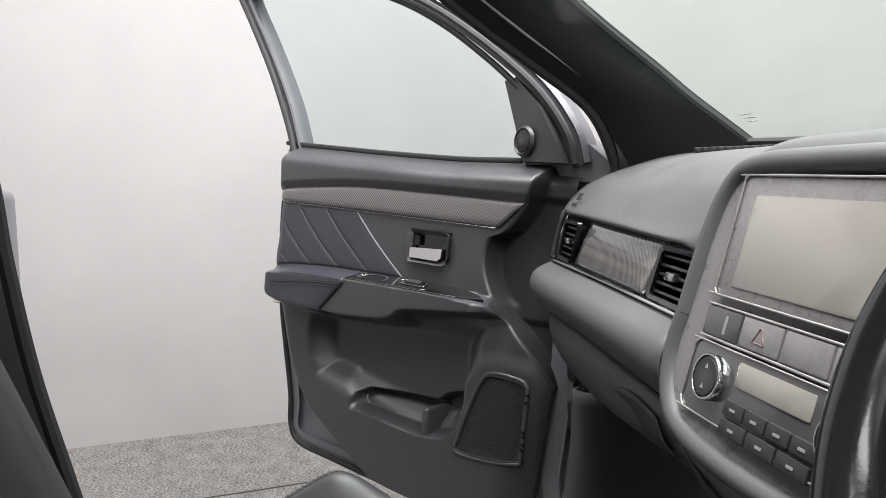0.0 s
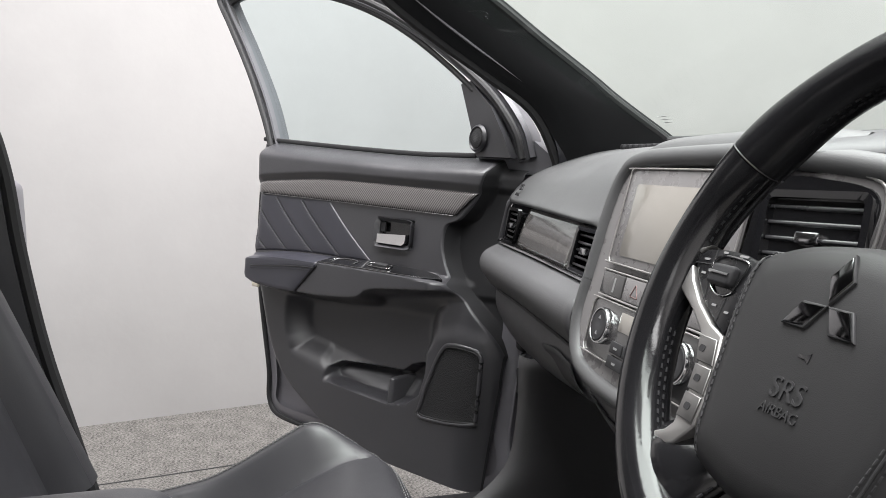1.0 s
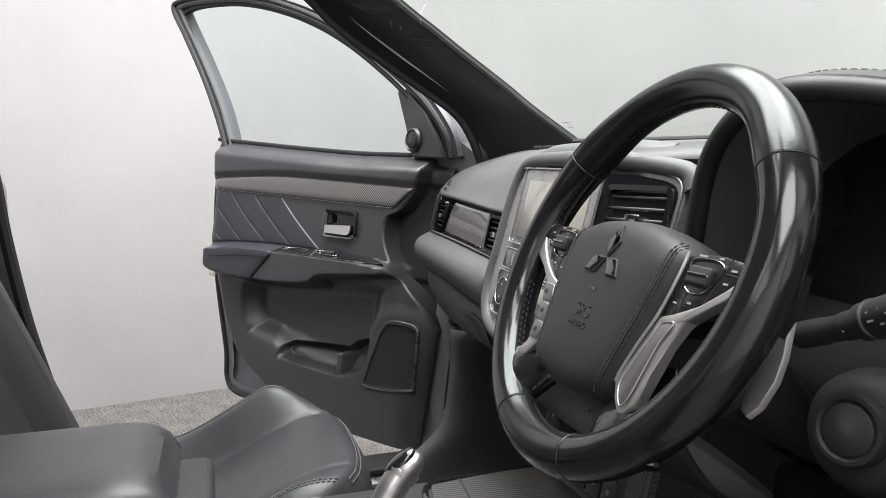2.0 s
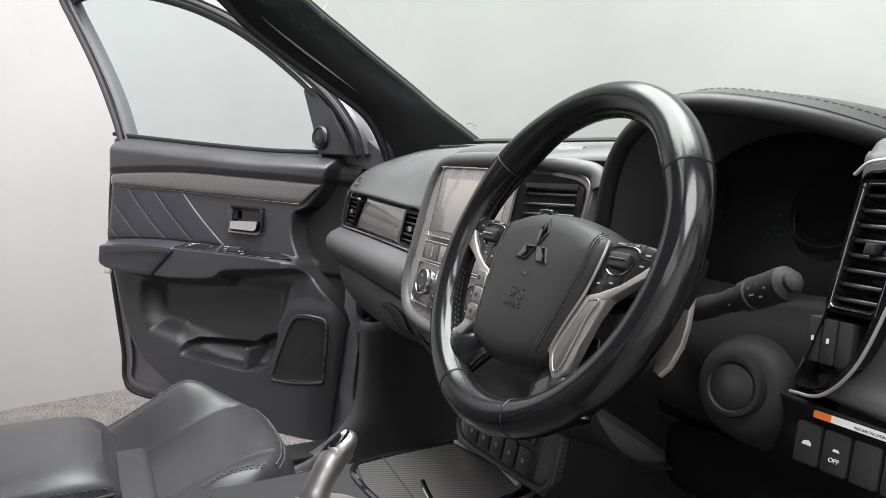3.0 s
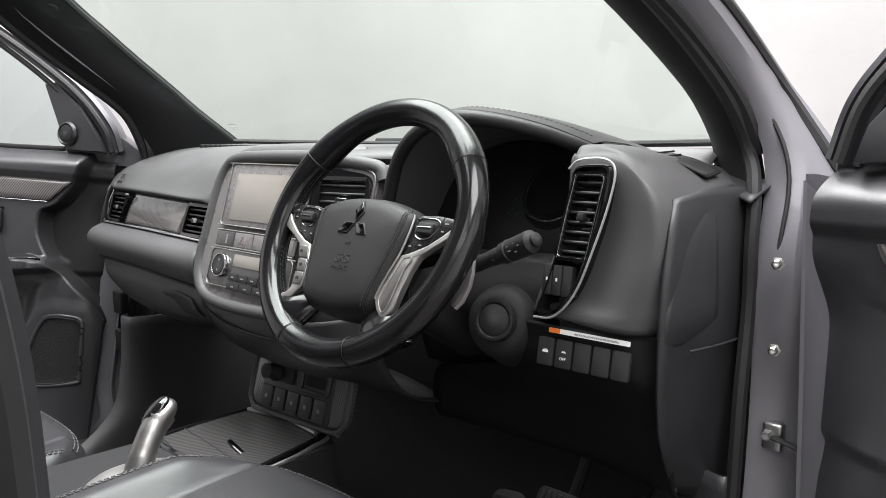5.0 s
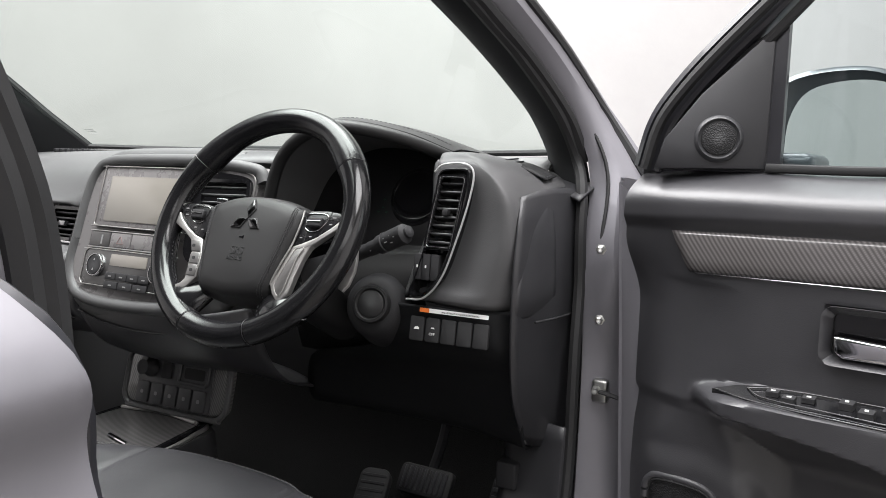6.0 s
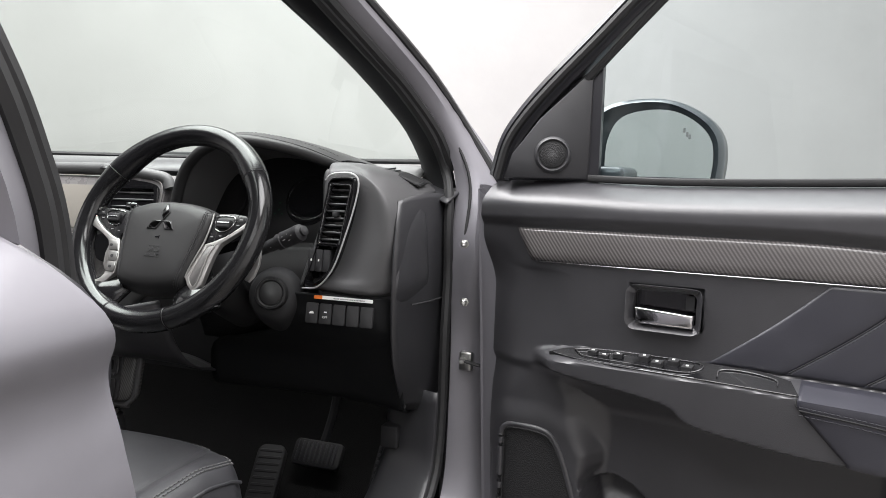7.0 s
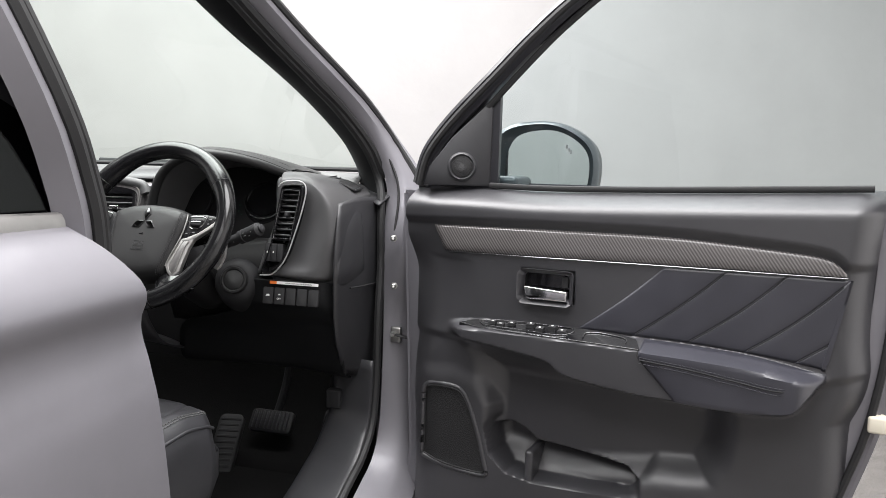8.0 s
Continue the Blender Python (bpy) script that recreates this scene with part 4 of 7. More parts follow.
    for v_ in cover.data.vertices:
        v_.co.y -= m * 0.045 * min(1.0, max(0.0, (v_.co.x - 0.15) / 0.12))
    slab("corner_shell", [(0.1 if driver else 0.03, 1.06), (0.285 if driver else 0.23, 1.06), (0.285, 1.285), (0.2, 1.228), (0.125, 1.15), (0.1 if driver else 0.05, 1.1)], 0.012 if driver else 0.08, SHADEDPAINT if m > 0 else FRAME_SHADE_PAINT, dr, "painted corner of the window frame", pose(0, 0.0 if m > 0 else 0.012, 0), 0.002)
    turn = pose(0.213 if driver else 0.226, m * 0.0255, 1.131, -90 * m, 0, -20.5 * m)
    lathe("tweeter_ring", [(0.02, 0.0), (0.031, 0.0), (0.029, 0.005), (0.026, 0.007), (0.023, 0.004), (0.0, 0.003)], HARD, cover, "", turn)
    lathe("tweeter_grille", [(0.0225, 0.003), (0.021, 0.006), (0.012, 0.008), (0.0, 0.0085)], GRILLE, cover, "round black tweeter grille", turn)

    # decorative strip with its bright lower line
    strip("trim_strip", 0.17 if driver else 0.19, 0.936, trim_low, trim_top, 0.003, CARBON_DOOR, "carbon-patterned trim strip", crown=0.004, slant=0.026 if driver else 0.055)
    tube("bright_line", [on(s_, float(trim_low(s_)) - 0.001, 0.005) for s_ in np.linspace(0.205 if driver else 0.25, 0.938, 14)], 0.0009, DULLCHROME, dr, "thin satin chrome line", n=60, up=(0, 1, 0))

    # quilted insert in slanted padded panels
    i_low = curve1([0.48, 0.56, 0.7, 0.85, 0.945], [0.822, 0.822, 0.82, 0.809, 0.796])
    starts = [0.482, 0.59, 0.688, 0.785, 0.868, 0.99]
    right_edge = lambda k: 0.943 - 0.03 * (1 - k)
    for a, b in zip(starts[:-1], starts[1:]):
        q = np.linspace(0, 1, 18)[None]
        k = np.linspace(0, 1, 26)[:, None]
        bend = 0.158 * (k + 0.04 * np.sin(np.pi * k))
        S_ = np.minimum(a + (b - a) * q + bend, right_edge(k))
        H_ = i_low(S_) + k * (trim_low(S_) - 0.004 - i_low(S_))
        pad = 0.0006 + 0.0016 * (1 - np.abs(2 * q - 1) ** 5) * (1 - (2 * k - 1) ** 10)
        put("quilted_panel", S_, H_, pad + 0 * S_, DOORHIDE, "stitched black leather panel", 0.004)
        if b < 0.95:
            kk = np.linspace(0.03, 0.97, 24)
            ss = b + 0.158 * (kk + 0.04 * np.sin(np.pi * kk))
            ok = ss < right_edge(kk) - 0.004
            hh = i_low(ss) + kk * (trim_low(ss) - 0.004 - i_low(ss))
            stitches("seam", [on(float(x) + 0.004, float(y), 0.006) for x, y in zip(ss[ok], hh[ok])], THREAD, dr, 0.0035, 0.0025, 0.0006)
            tube("seam_groove", [on(float(x), float(y), 0.001) for x, y in zip(ss[ok], hh[ok])], 0.0009, RUBBER, dr, n=30)

    # armrest: stitched pad at the rear, hard cover with a sculpted lower edge ahead of it
    cutf = lambda h_: 0.612 + 0.064 * np.clip((0.796 - h_) / 0.066, 0, 1)
    k = np.linspace(0, 1, 22)[:, None]
    q = np.linspace(0, 1, 50)[None]
    S0 = 0.6 + q * 0.32
    Hh = arm_low(S0) - 0.002 + k * (arm_high(S0) + 0.016 - arm_low(S0))
    Sx = cutf(Hh) + q * (0.918 - cutf(Hh))
    put("armrest_pad", Sx, np.minimum(arm_low(Sx) - 0.002 + k * (arm_high(Sx) + 0.016 - arm_low(Sx)), 0.9), 0.004 + 0.003 * (1 - (2 * q - 1) ** 10) + 0 * Sx, DOORHIDE, "padded black leather armrest", 0.006)
    seam = [(0.615, 0.793), (0.7, 0.787), (0.78, 0.777), (0.85, 0.77), (0.905, 0.772)]
    for off in (0.004, -0.007):
        stitches("seam", [on(x, y + off, 0.0085) for x, y in seam], THREAD, dr, 0.005, 0.0025, 0.0008)
    tube("seam_groove", [on(x, y - 0.001, 0.0075) for x, y in seam], 0.0012, RUBBER, dr, n=30)
    tube("cover_groove", [on(float(cutf(h_)) - 0.001, float(h_), 0.0015) for h_ in np.linspace(0.738, 0.806, 8)], 0.0016, RUBBER, dr, n=20)

    # gloss switch panel on top of the armrest
    base = 0.058

    def shelf(s_, e, up=0.0):
        """A place on the armrest's top: e runs from the lining (0) to the front edge (1)."""
        z = float(arm_high(s_)) + 0.014 - 0.016 * e + up
        return (s_, m * (base + (0.11 - base) * e), z)

    def plate(pname, outline, material, plabel="", up=0.003, thick=0.004, parent=dr):
        bm_ = bmesh.new()
        f_ = bm_.faces.new([bm_.verts.new(shelf(a_, e_, up)) for a_, e_ in outline])
        ex = bmesh.ops.extrude_face_region(bm_, geom=[f_])
        for v_ in ex["geom"]:
            if isinstance(v_, bmesh.types.BMVert):
                v_.co.z -= thick
        return part(pname, bm_, material, parent, plabel)

    panel = plate("switch_panel", [(0.245, 0.5), (0.27, 0.25), (0.31, 0.1), (0.45, 0.06), (0.56, 0.06), (0.6, 0.3), (0.613, 0.97), (0.5, 0.97), (0.36, 0.95), (0.29, 0.8)], PIANO, "gloss black switch panel", 0.004, 0.006)
    tube("panel_line", [shelf(a_, e_, 0.005) for a_, e_ in ((0.25, 0.55), (0.3, 0.88), (0.38, 0.985), (0.5, 1.0), (0.61, 1.0))], 0.0008, DULLCHROME, panel, "thin chrome line", n=40)
    if driver:
        tube("switch_bezel", [shelf(a_, e_, 0.005) for a_, e_ in ((0.285, 0.35), (0.32, 0.2), (0.4, 0.15), (0.478, 0.2), (0.462, 0.75), (0.38, 0.75), (0.31, 0.68))], 0.001, DULLCHROME, panel, "satin chrome switch surround", n=60, closed=True)
        for i in range(4):
            a0 = 0.39 + 0.022 * i
            sb = plate("window_switch", [(a0, 0.3 + 0.22 * (i % 2)), (a0 + 0.015, 0.3 + 0.22 * (i % 2)), (a0 + 0.013, 0.5 + 0.22 * (i % 2)), (a0 - 0.002, 0.5 + 0.22 * (i % 2))], DARK, "black window switch", 0.011, 0.008, panel)
            plate("switch_mark", [(a0 + 0.004, 0.36 + 0.22 * (i % 2)), (a0 + 0.008, 0.36 + 0.22 * (i % 2)), (a0 + 0.008, 0.42 + 0.22 * (i % 2)), (a0 + 0.004, 0.42 + 0.22 * (i % 2))], MARK, "", 0.0116, 0.0005, sb)
        for a0, e0 in ((0.31, 0.35), (0.33, 0.5), (0.35, 0.35)):
            sb = plate("mirror_switch", [(a0, e0), (a0 + 0.014, e0), (a0 + 0.013, e0 + 0.16), (a0 - 0.001, e0 + 0.16)], DARK, "black mirror switch", 0.009, 0.006, panel)
            plate("switch_mark", [(a0 + 0.004, e0 + 0.06), (a0 + 0.009, e0 + 0.06), (a0 + 0.009, e0 + 0.1), (a0 + 0.004, e0 + 0.1)], MARK, "", 0.0096, 0.0005, sb)
    else:
        tube("switch_bezel", [shelf(a_, e_, 0.006) for a_, e_ in ((0.4, 0.3), (0.46, 0.25), (0.462, 0.62), (0.4, 0.65))], 0.0016, DULLCHROME, panel, "chrome switch surround", n=40, closed=True)
        plate("window_switch", [(0.41, 0.34), (0.45, 0.3), (0.452, 0.56), (0.41, 0.58)], DARK, "black window switch", 0.01, 0.008, panel)
    tube("grip_edge", [shelf(a_, e_, 0.005) for a_, e_ in ((0.505, 0.75), (0.507, 0.35), (0.54, 0.25), (0.58, 0.4), (0.585, 0.7))], 0.0013, DULLCHROME, panel, "chrome edge of the pull cup", n=30)

    # inner release handle in its cup
    o_ = rounded(0.36, 0.864, 0.473, 0.934, 0.014, 4)
    i_ = rounded(0.37, 0.873, 0.464, 0.925, 0.009, 4)
    vv = [on(a_, b_, 0.011) for a_, b_ in o_] + [on(a_, b_, 0.016) for a_, b_ in o_] + [on(a_, b_, 0.0145) for a_, b_ in i_] + [on(a_, b_, 0.001) for a_, b_ in i_]
    n_ = len(o_)
    hz = obj("release_handle", vv, grid_faces(n_, 4, True), DOORSKIN, dr, "chrome release handle in a dark plastic surround")
    obj("cup", [on(a_, b_, 0.003) for a_, b_ in i_], [tuple(range(n_))], PIANO, hz, "gloss black cup")
    slab("lever", [(0.374, 0.899), (0.462, 0.894), (0.462, 0.873), (0.385, 0.873), (0.376, 0.88)], 0.012, CHROME, hz, "chrome release lever", pose(0, m * 0.056 + (0.012 if m > 0 else 0.0), 0), 0.004, 3)
    slab("lock_tab", rounded(0.448, 0.9, 0.461, 0.922, 0.003, 3), 0.006, DARK, hz, "black lock tab", pose(0, m * 0.05 + (0.006 if m > 0 else 0.0), 0), 0.001)

    # loudspeaker grille
    ip = spline(SPK_IN + [SPK_IN[0]], 50)[:-1]
    c_ = ip.mean(0)
    vv = [on(c_[0], c_[1], 0.003)]
    rings_ = 8
    for r_ in range(1, rings_ + 1):
        vv += [on(*(c_ + (p_ - c_) * r_ / rings_ * 0.99), 0.003 - 0.002 * (r_ == rings_)) for p_ in ip]
    ff = [(0, 1 + i, 1 + (i + 1) % 49) for i in range(49)]
    for r_ in range(rings_ - 1):
        ff += [(1 + r_ * 49 + i, 1 + (r_ + 1) * 49 + i, 1 + (r_ + 1) * 49 + (i + 1) % 49, 1 + r_ * 49 + (i + 1) % 49) for i in range(49)]
    obj("speaker_grille", vv, ff, GRILLE, dr, "black perforated speaker grille")
    tube("speaker_surround", [(a_, m * max(float(depth(a_, b_)) - 0.001, 0.045), b_) for a_, b_ in (c_ + (ip[::3] - c_) * 1.06)], 0.005, DOORSKIN, dr, "raised rounded surround of the loudspeaker", n=90, sides=10, closed=True)
    tube("speaker_rim", [on(*p_, 0.002) for p_ in ip[::3]], 0.002, RUBBER, dr, n=80, closed=True)
    # rounded divider between the bottle cup and the bin
    block("bin_divider", (0.385, min(m * -0.04, m * 0.05), 0.42), (0.402, max(m * -0.04, m * 0.05), 0.556), DOORSKIN, dr, "", 0.0065, 4)

    # outside mirror
    if driver:
        ol = [(0.225, 1.1), (0.232, 1.18), (0.268, 1.228), (0.36, 1.24), (0.43, 1.21), (0.462, 1.16), (0.452, 1.075), (0.4, 1.05), (0.3, 1.055)]
        ol = [(0.225 + (a_ - 0.225) * 0.955, 1.05 + (b_ - 1.05) * 0.965) for a_, b_ in ol]
        O = spline(ol + [ol[0]], 49)[:-1]
        c_ = O.mean(0)
        rs = []
        for dd, sc in ((-0.128, 0.7), (-0.128, 0.86), (-0.122, 0.96), (-0.13, 1.03), (-0.16, 1.05), (-0.21, 0.98), (-0.25, 0.8), (-0.27, 0.45)):
            rs.append([(c_[0] + (p_[0] - c_[0]) * sc + (-0.02 if dd < -0.18 else 0), m * (dd - 0.27 * (p_[0] - c_[0]) * sc), c_[1] + (p_[1] - c_[1]) * sc) for p_ in O])
        mh = loft("wing_mirror", rs, PAINTDARK, dr, "dark grey gloss mirror housing")
        obj("mirror_glass", [(c_[0] + 0.012 + (p_[0] - c_[0]) * 0.78, m * (-0.1208 - 0.27 * (0.012 + (p_[0] - c_[0]) * 0.78)), c_[1] - 0.003 + (p_[1] - c_[1]) * 0.85) for p_ in O], [tuple(range(48))], MIRROR, mh, "clear mirror glass")
        for a_, b_ in ((0.392, 1.182), (0.397, 1.175), (0.401, 1.171)):
            slab("blind_spot_mark", rounded(-0.002, -0.004, 0.002, 0.004, 0.001, 2), 0.0005, FAINT, mh, "", pose(a_, m * (-0.1208 - 0.27 * (a_ - c_[0])), b_, 0, 0, 15.1), 0)
        block("mirror_foot", (0.24, min(-m * 0.14, -m * 0.02), 1.07), (0.32, max(-m * 0.14, -m * 0.02), 1.115), PAINTDARK, mh, "dark grey mirror foot", 0.012, 4)
    return dr


PAINTDARK = mat("dark_grey_gloss_paint", (0.05, 0.06, 0.068), 0.3, 0.3, 0.3)
HX, HY = 0.7486, 0.3105
a = radians(80.72)
MD = Matrix(((math.sin(a), math.cos(a), 0, HX), (-math.cos(a), math.sin(a), 0, HY), (0, 0, 1, 0), (0, 0, 0, 1)))
front_door("driver_door", MD, -1, "wide-open silver-grey driver's door with quilted leather and carbon-patterned trim", True)
a = radians(49.55)
MP = Matrix(((-math.sin(a), math.cos(a), 0, -HX), (-math.cos(a), -math.sin(a), 0, HY), (0, 0, 1, 0), (0, 0, 0, 1)))
MP = MP @ pose(0, 0, 0.985) @ pose(0, 0, 0, 5.6, 0, 0) @ pose(0, 0, 0, 0, -2.84, 0) @ pose(0, 0, -1)
front_door("passenger_door", MP, 1, "half-open silver-grey passenger door with quilted leather and carbon-patterned trim", False)

# ---- dashboard ----
dash = thing("dashboard", "dark grey moulded car dashboard with carbon-patterned strip and gloss black panels", "dashboard")

# passenger side: top pad, strip, rounded lower panel, glovebox
surf("top_pad", [
    [(-0.66, 0.47, 1.1), (-0.45, 0.56, 1.105), (-0.2, 0.61, 1.11), (0.0, 0.63, 1.11), (0.26, 0.63, 1.112)],
    [(-0.68, 0.37, 1.1), (-0.45, 0.42, 1.108), (-0.2, 0.43, 1.112), (0.0, 0.43, 1.112), (0.26, 0.42, 1.114)],
    [(-0.69, 0.28, 1.078), (-0.45, 0.28, 1.093), (-0.2, 0.27, 1.1), (0.0, 0.28, 1.104), (0.24, 0.31, 1.106)],
    [(-0.685, 0.205, 1.05), (-0.45, 0.2, 1.058), (-0.24, 0.19, 1.064), (-0.12, 0.2, 1.08), (0.22, 0.24, 1.098)],
    [(-0.668, 0.162, 1.018), (-0.45, 0.152, 1.016), (-0.24, 0.142, 1.012), (-0.13, 0.15, 1.04), (0.2, 0.21, 1.09)],
    [(-0.655, 0.152, 1.004), (-0.45, 0.14, 1.001), (-0.24, 0.13, 0.996), (-0.14, 0.13, 1.0), (0.19, 0.2, 1.07)],
    [(-0.655, 0.165, 0.997), (-0.45, 0.155, 0.994), (-0.24, 0.145, 0.989), (-0.14, 0.15, 0.99), (0.19, 0.23, 1.05)]], 46, 44, SOFTTOP, dash, "soft dark grey dashboard top", 0.004, True)
surf("trim_strip", [
    [(-0.525, 0.149, 0.9975), (-0.42, 0.146, 0.995), (-0.268, 0.14, 0.993)],
    [(-0.535, 0.136, 0.962), (-0.42, 0.133, 0.96), (-0.285, 0.127, 0.958)],
    [(-0.548, 0.129, 0.928), (-0.42, 0.125, 0.926), (-0.298, 0.119, 0.924)]], 30, 8, CARBON_DASH, dash, "gloss carbon-patterned dashboard strip", 0.004, True)
tube("bright_line", [(-0.67, 0.148, 0.929), (-0.64, 0.128, 0.9285), (-0.42, 0.12, 0.926), (-0.17, 0.108, 0.922)], 0.0026, CHROME, dash, "thin chrome line", n=50)
tube("bright_line", [(-0.67, 0.15, 0.93), (-0.664, 0.15, 0.965), (-0.652, 0.158, 0.998)], 0.0022, CHROME, dash, "thin chrome line", n=14)
surf("lower_panel", [
    [(-0.67, 0.145, 0.924), (-0.63, 0.128, 0.924), (-0.42, 0.12, 0.921), (-0.16, 0.108, 0.917)],
    [(-0.685, 0.13, 0.908), (-0.64, 0.098, 0.908), (-0.42, 0.088, 0.905), (-0.16, 0.078, 0.9)],
    [(-0.69, 0.13, 0.885), (-0.645, 0.09, 0.885), (-0.42, 0.078, 0.882), (-0.16, 0.07, 0.875)],
    [(-0.685, 0.14, 0.862), (-0.635, 0.1, 0.86), (-0.42, 0.09, 0.857), (-0.16, 0.082, 0.845)],
    [(-0.67, 0.15, 0.852), (-0.62, 0.112, 0.85), (-0.42, 0.1, 0.847), (-0.16, 0.094, 0.835)]], 40, 24, SOFT, dash, "rounded dark grey dashboard panel", 0.004, True)
glove = surf("glovebox_lid", [
    [(-0.665, 0.15, 0.85), (-0.6, 0.11, 0.849), (-0.4, 0.1, 0.846), (-0.15, 0.094, 0.832)],
    [(-0.645, 0.15, 0.815), (-0.58, 0.106, 0.81), (-0.4, 0.096, 0.806), (-0.15, 0.094, 0.8)],
    [(-0.59, 0.18, 0.765), (-0.52, 0.13, 0.762), (-0.38, 0.118, 0.758), (-0.13, 0.11, 0.77)],
    [(-0.55, 0.25, 0.725), (-0.47, 0.2, 0.725), (-0.33, 0.19, 0.722), (-0.12, 0.17, 0.74)],
    [(-0.54, 0.4, 0.7), (-0.45, 0.38, 0.7), (-0.3, 0.36, 0.7), (-0.12, 0.34, 0.7)]], 36, 26, HARD, dash, "dark plastic glovebox lid", 0.004, True)
surf("handle_recess", [[(-0.315, 0.092, 0.812), (-0.26, 0.09, 0.819), (-0.2, 0.089, 0.812)], [(-0.29, 0.099, 0.79), (-0.24, 0.096, 0.79), (-0.18, 0.09, 0.79)], [(-0.25, 0.102, 0.778), (-0.21, 0.1, 0.776), (-0.165, 0.096, 0.778)]],
     12, 8, RUBBER, glove, "dark recessed glovebox handle", 0.002, True)
tube("panel_gap", [(-0.67, 0.15, 0.851), (-0.62, 0.11, 0.8495), (-0.42, 0.098, 0.8465), (-0.16, 0.091, 0.8335)], 0.0028, RUBBER, dash, n=40)
surf("dash_side", [[(-0.69, 0.47, 1.08), (-0.7, 0.3, 1.06), (-0.692, 0.2, 1.04), (-0.672, 0.155, 1.0)], [(-0.7, 0.47, 0.95), (-0.71, 0.3, 0.94), (-0.702, 0.2, 0.93), (-0.688, 0.14, 0.91)],
                   [(-0.69, 0.47, 0.8), (-0.69, 0.3, 0.82), (-0.69, 0.2, 0.84), (-0.672, 0.15, 0.855)], [(-0.6, 0.47, 0.68), (-0.6, 0.35, 0.7), (-0.6, 0.25, 0.73), (-0.585, 0.185, 0.766)]], 16, 20, HARD, dash, "", 0.004)


def vent(name, c, w, h, slats, turn=0.0, tip=0.0, parent=dash, upright=True, label="black air vent with slats", rim=PIANO, deep=0.03, slider=0.0):
    """An air vent: surround, dark throat, slats and a small slider."""
    to = pose(*c, 0, 0, turn) @ pose(0, 0, 0, tip, 0, 0)
    o_ = rounded(-w / 2 - 0.006, -h / 2 - 0.006, w / 2 + 0.006, h / 2 + 0.006, 0.008, 4)
    i_ = rounded(-w / 2, -h / 2, w / 2, h / 2, 0.005, 4)
    k = len(o_)
    vv = [to @ Vector((x, 0.003, z)) for x, z in o_] + [to @ Vector((x, -0.004, z)) for x, z in o_] + [to @ Vector((x, -0.003, z)) for x, z in i_] + [to @ Vector((x, deep, z)) for x, z in i_]
    b = obj(name, vv, grid_faces(k, 4, True) + [tuple(3 * k + i for i in range(k))], rim, parent, label)
    for j in range(slats):
        z = -h / 2 + h * (j + 0.5) / slats
        block("slat", (-w / 2, 0.001, z - 0.0018), (w / 2, 0.017, z + 0.0018), SLAT, b, "", 0.0012, 2, to @ Matrix.Translation((0, 0, z)) @ pose(0, 0, 0, -18, 0, 0) @ Matrix.Translation((0, 0, -z)))
    block("slider", (-(slider or w * 0.13), -0.006, -0.005), (slider or w * 0.13, 0.008, 0.005), DULLCHROME if parent is dash else DARK, b, "bright vent slider", 0.002, 2, to)
    return b


LEAN = Matrix(((1, 0, 0.42, 0), (0, 1, 0, 0), (0, 0, 1, 0), (0, 0, 0, 1)))
for vx, vy, vz, vw, vturn in ((-0.592, 0.137, 0.9625, 0.072, -6), (-0.232, 0.123, 0.957, 0.082, -4)):
    vn = vent("air_vent", (0, 0, 0), vw, 0.054, 5, 0, 0, slider=0.012)
    for ob in (vn, *vn.children_recursive):
        ob.data.transform(pose(vx, vy, vz, 0, 0, vturn) @ pose(0, 0, 0, -6, 0, 0) @ LEAN)
# embossed airbag words on the pad
letters("airbag_mark", "SRS", 0.018, RUBBER, dash, pose(-0.617, 0.163, 1.03, 62, 0, -6), "embossed airbag lettering")
letters("airbag_mark", "AIRBAG", 0.0085, RUBBER, dash, pose(-0.617, 0.154, 1.018, 66, 0, -6), "embossed airbag lettering")
# demister slot along the windscreen
for i in range(14):
    block("demister_slat", (-0.62 + 0.016 * i, 0.36 + 0.004 * i, 1.1), (-0.609 + 0.016 * i, 0.4 + 0.004 * i, 1.109), DARK, dash, "black demister slot", 0.002, 2)

# centre: padded surround, grey gloss fascia with bright edge, screen, switches, climate panel
FT = pose(0.008, 0.098, 0.955, -15.2, 0, 0)


def fascia_pt(x, z, y=0.0):
    return FT @ Vector((x, y + 0.42 * max(0.0, x - 0.125), z))


out = [(-0.155, -0.02), (-0.15, 0.06), (-0.135, 0.108), (-0.1, 0.125), (0.0, 0.129), (0.1, 0.13), (0.17, 0.129), (0.218, 0.122), (0.224, 0.08), (0.214, 0.02), (0.184, -0.04), (0.16, -0.085), (0.13, -0.117), (0.0, -0.127), (-0.1, -0.122), (-0.142, -0.1), (-0.158, -0.06)]
O = spline(out + [out[0]], 97)[:-1]
top_run = [p for p in O[:60:3] if (p[1] > 0.1 or p[0] < -0.1) and p[0] < 0.25]
low_run = [p for p in O[45::3] if p[1] < -0.02 and p[0] < 0.17] + [O[0]]
for run in (top_run, low_run):
    tube("padded_surround", [fascia_pt(x * 1.025, z * 1.035, 0.004) for x, z in run], 0.0115, SOFTTOP, dash, "padded dark grey surround of the centre panel", n=80, sides=14, up=(0, 1, 0.2))
for run in (top_run[:-3], low_run):
    tube("surround_back", [fascia_pt(x * 1.06, z * 1.08, 0.04) for x, z in run], 0.028, SOFTTOP, dash, "", n=80, sides=12, up=(0, 1, 0.2))
bm = bmesh.new()
f0 = bm.faces.new([bm.verts.new(fascia_pt(x, z, 0.0)) for x, z in O])
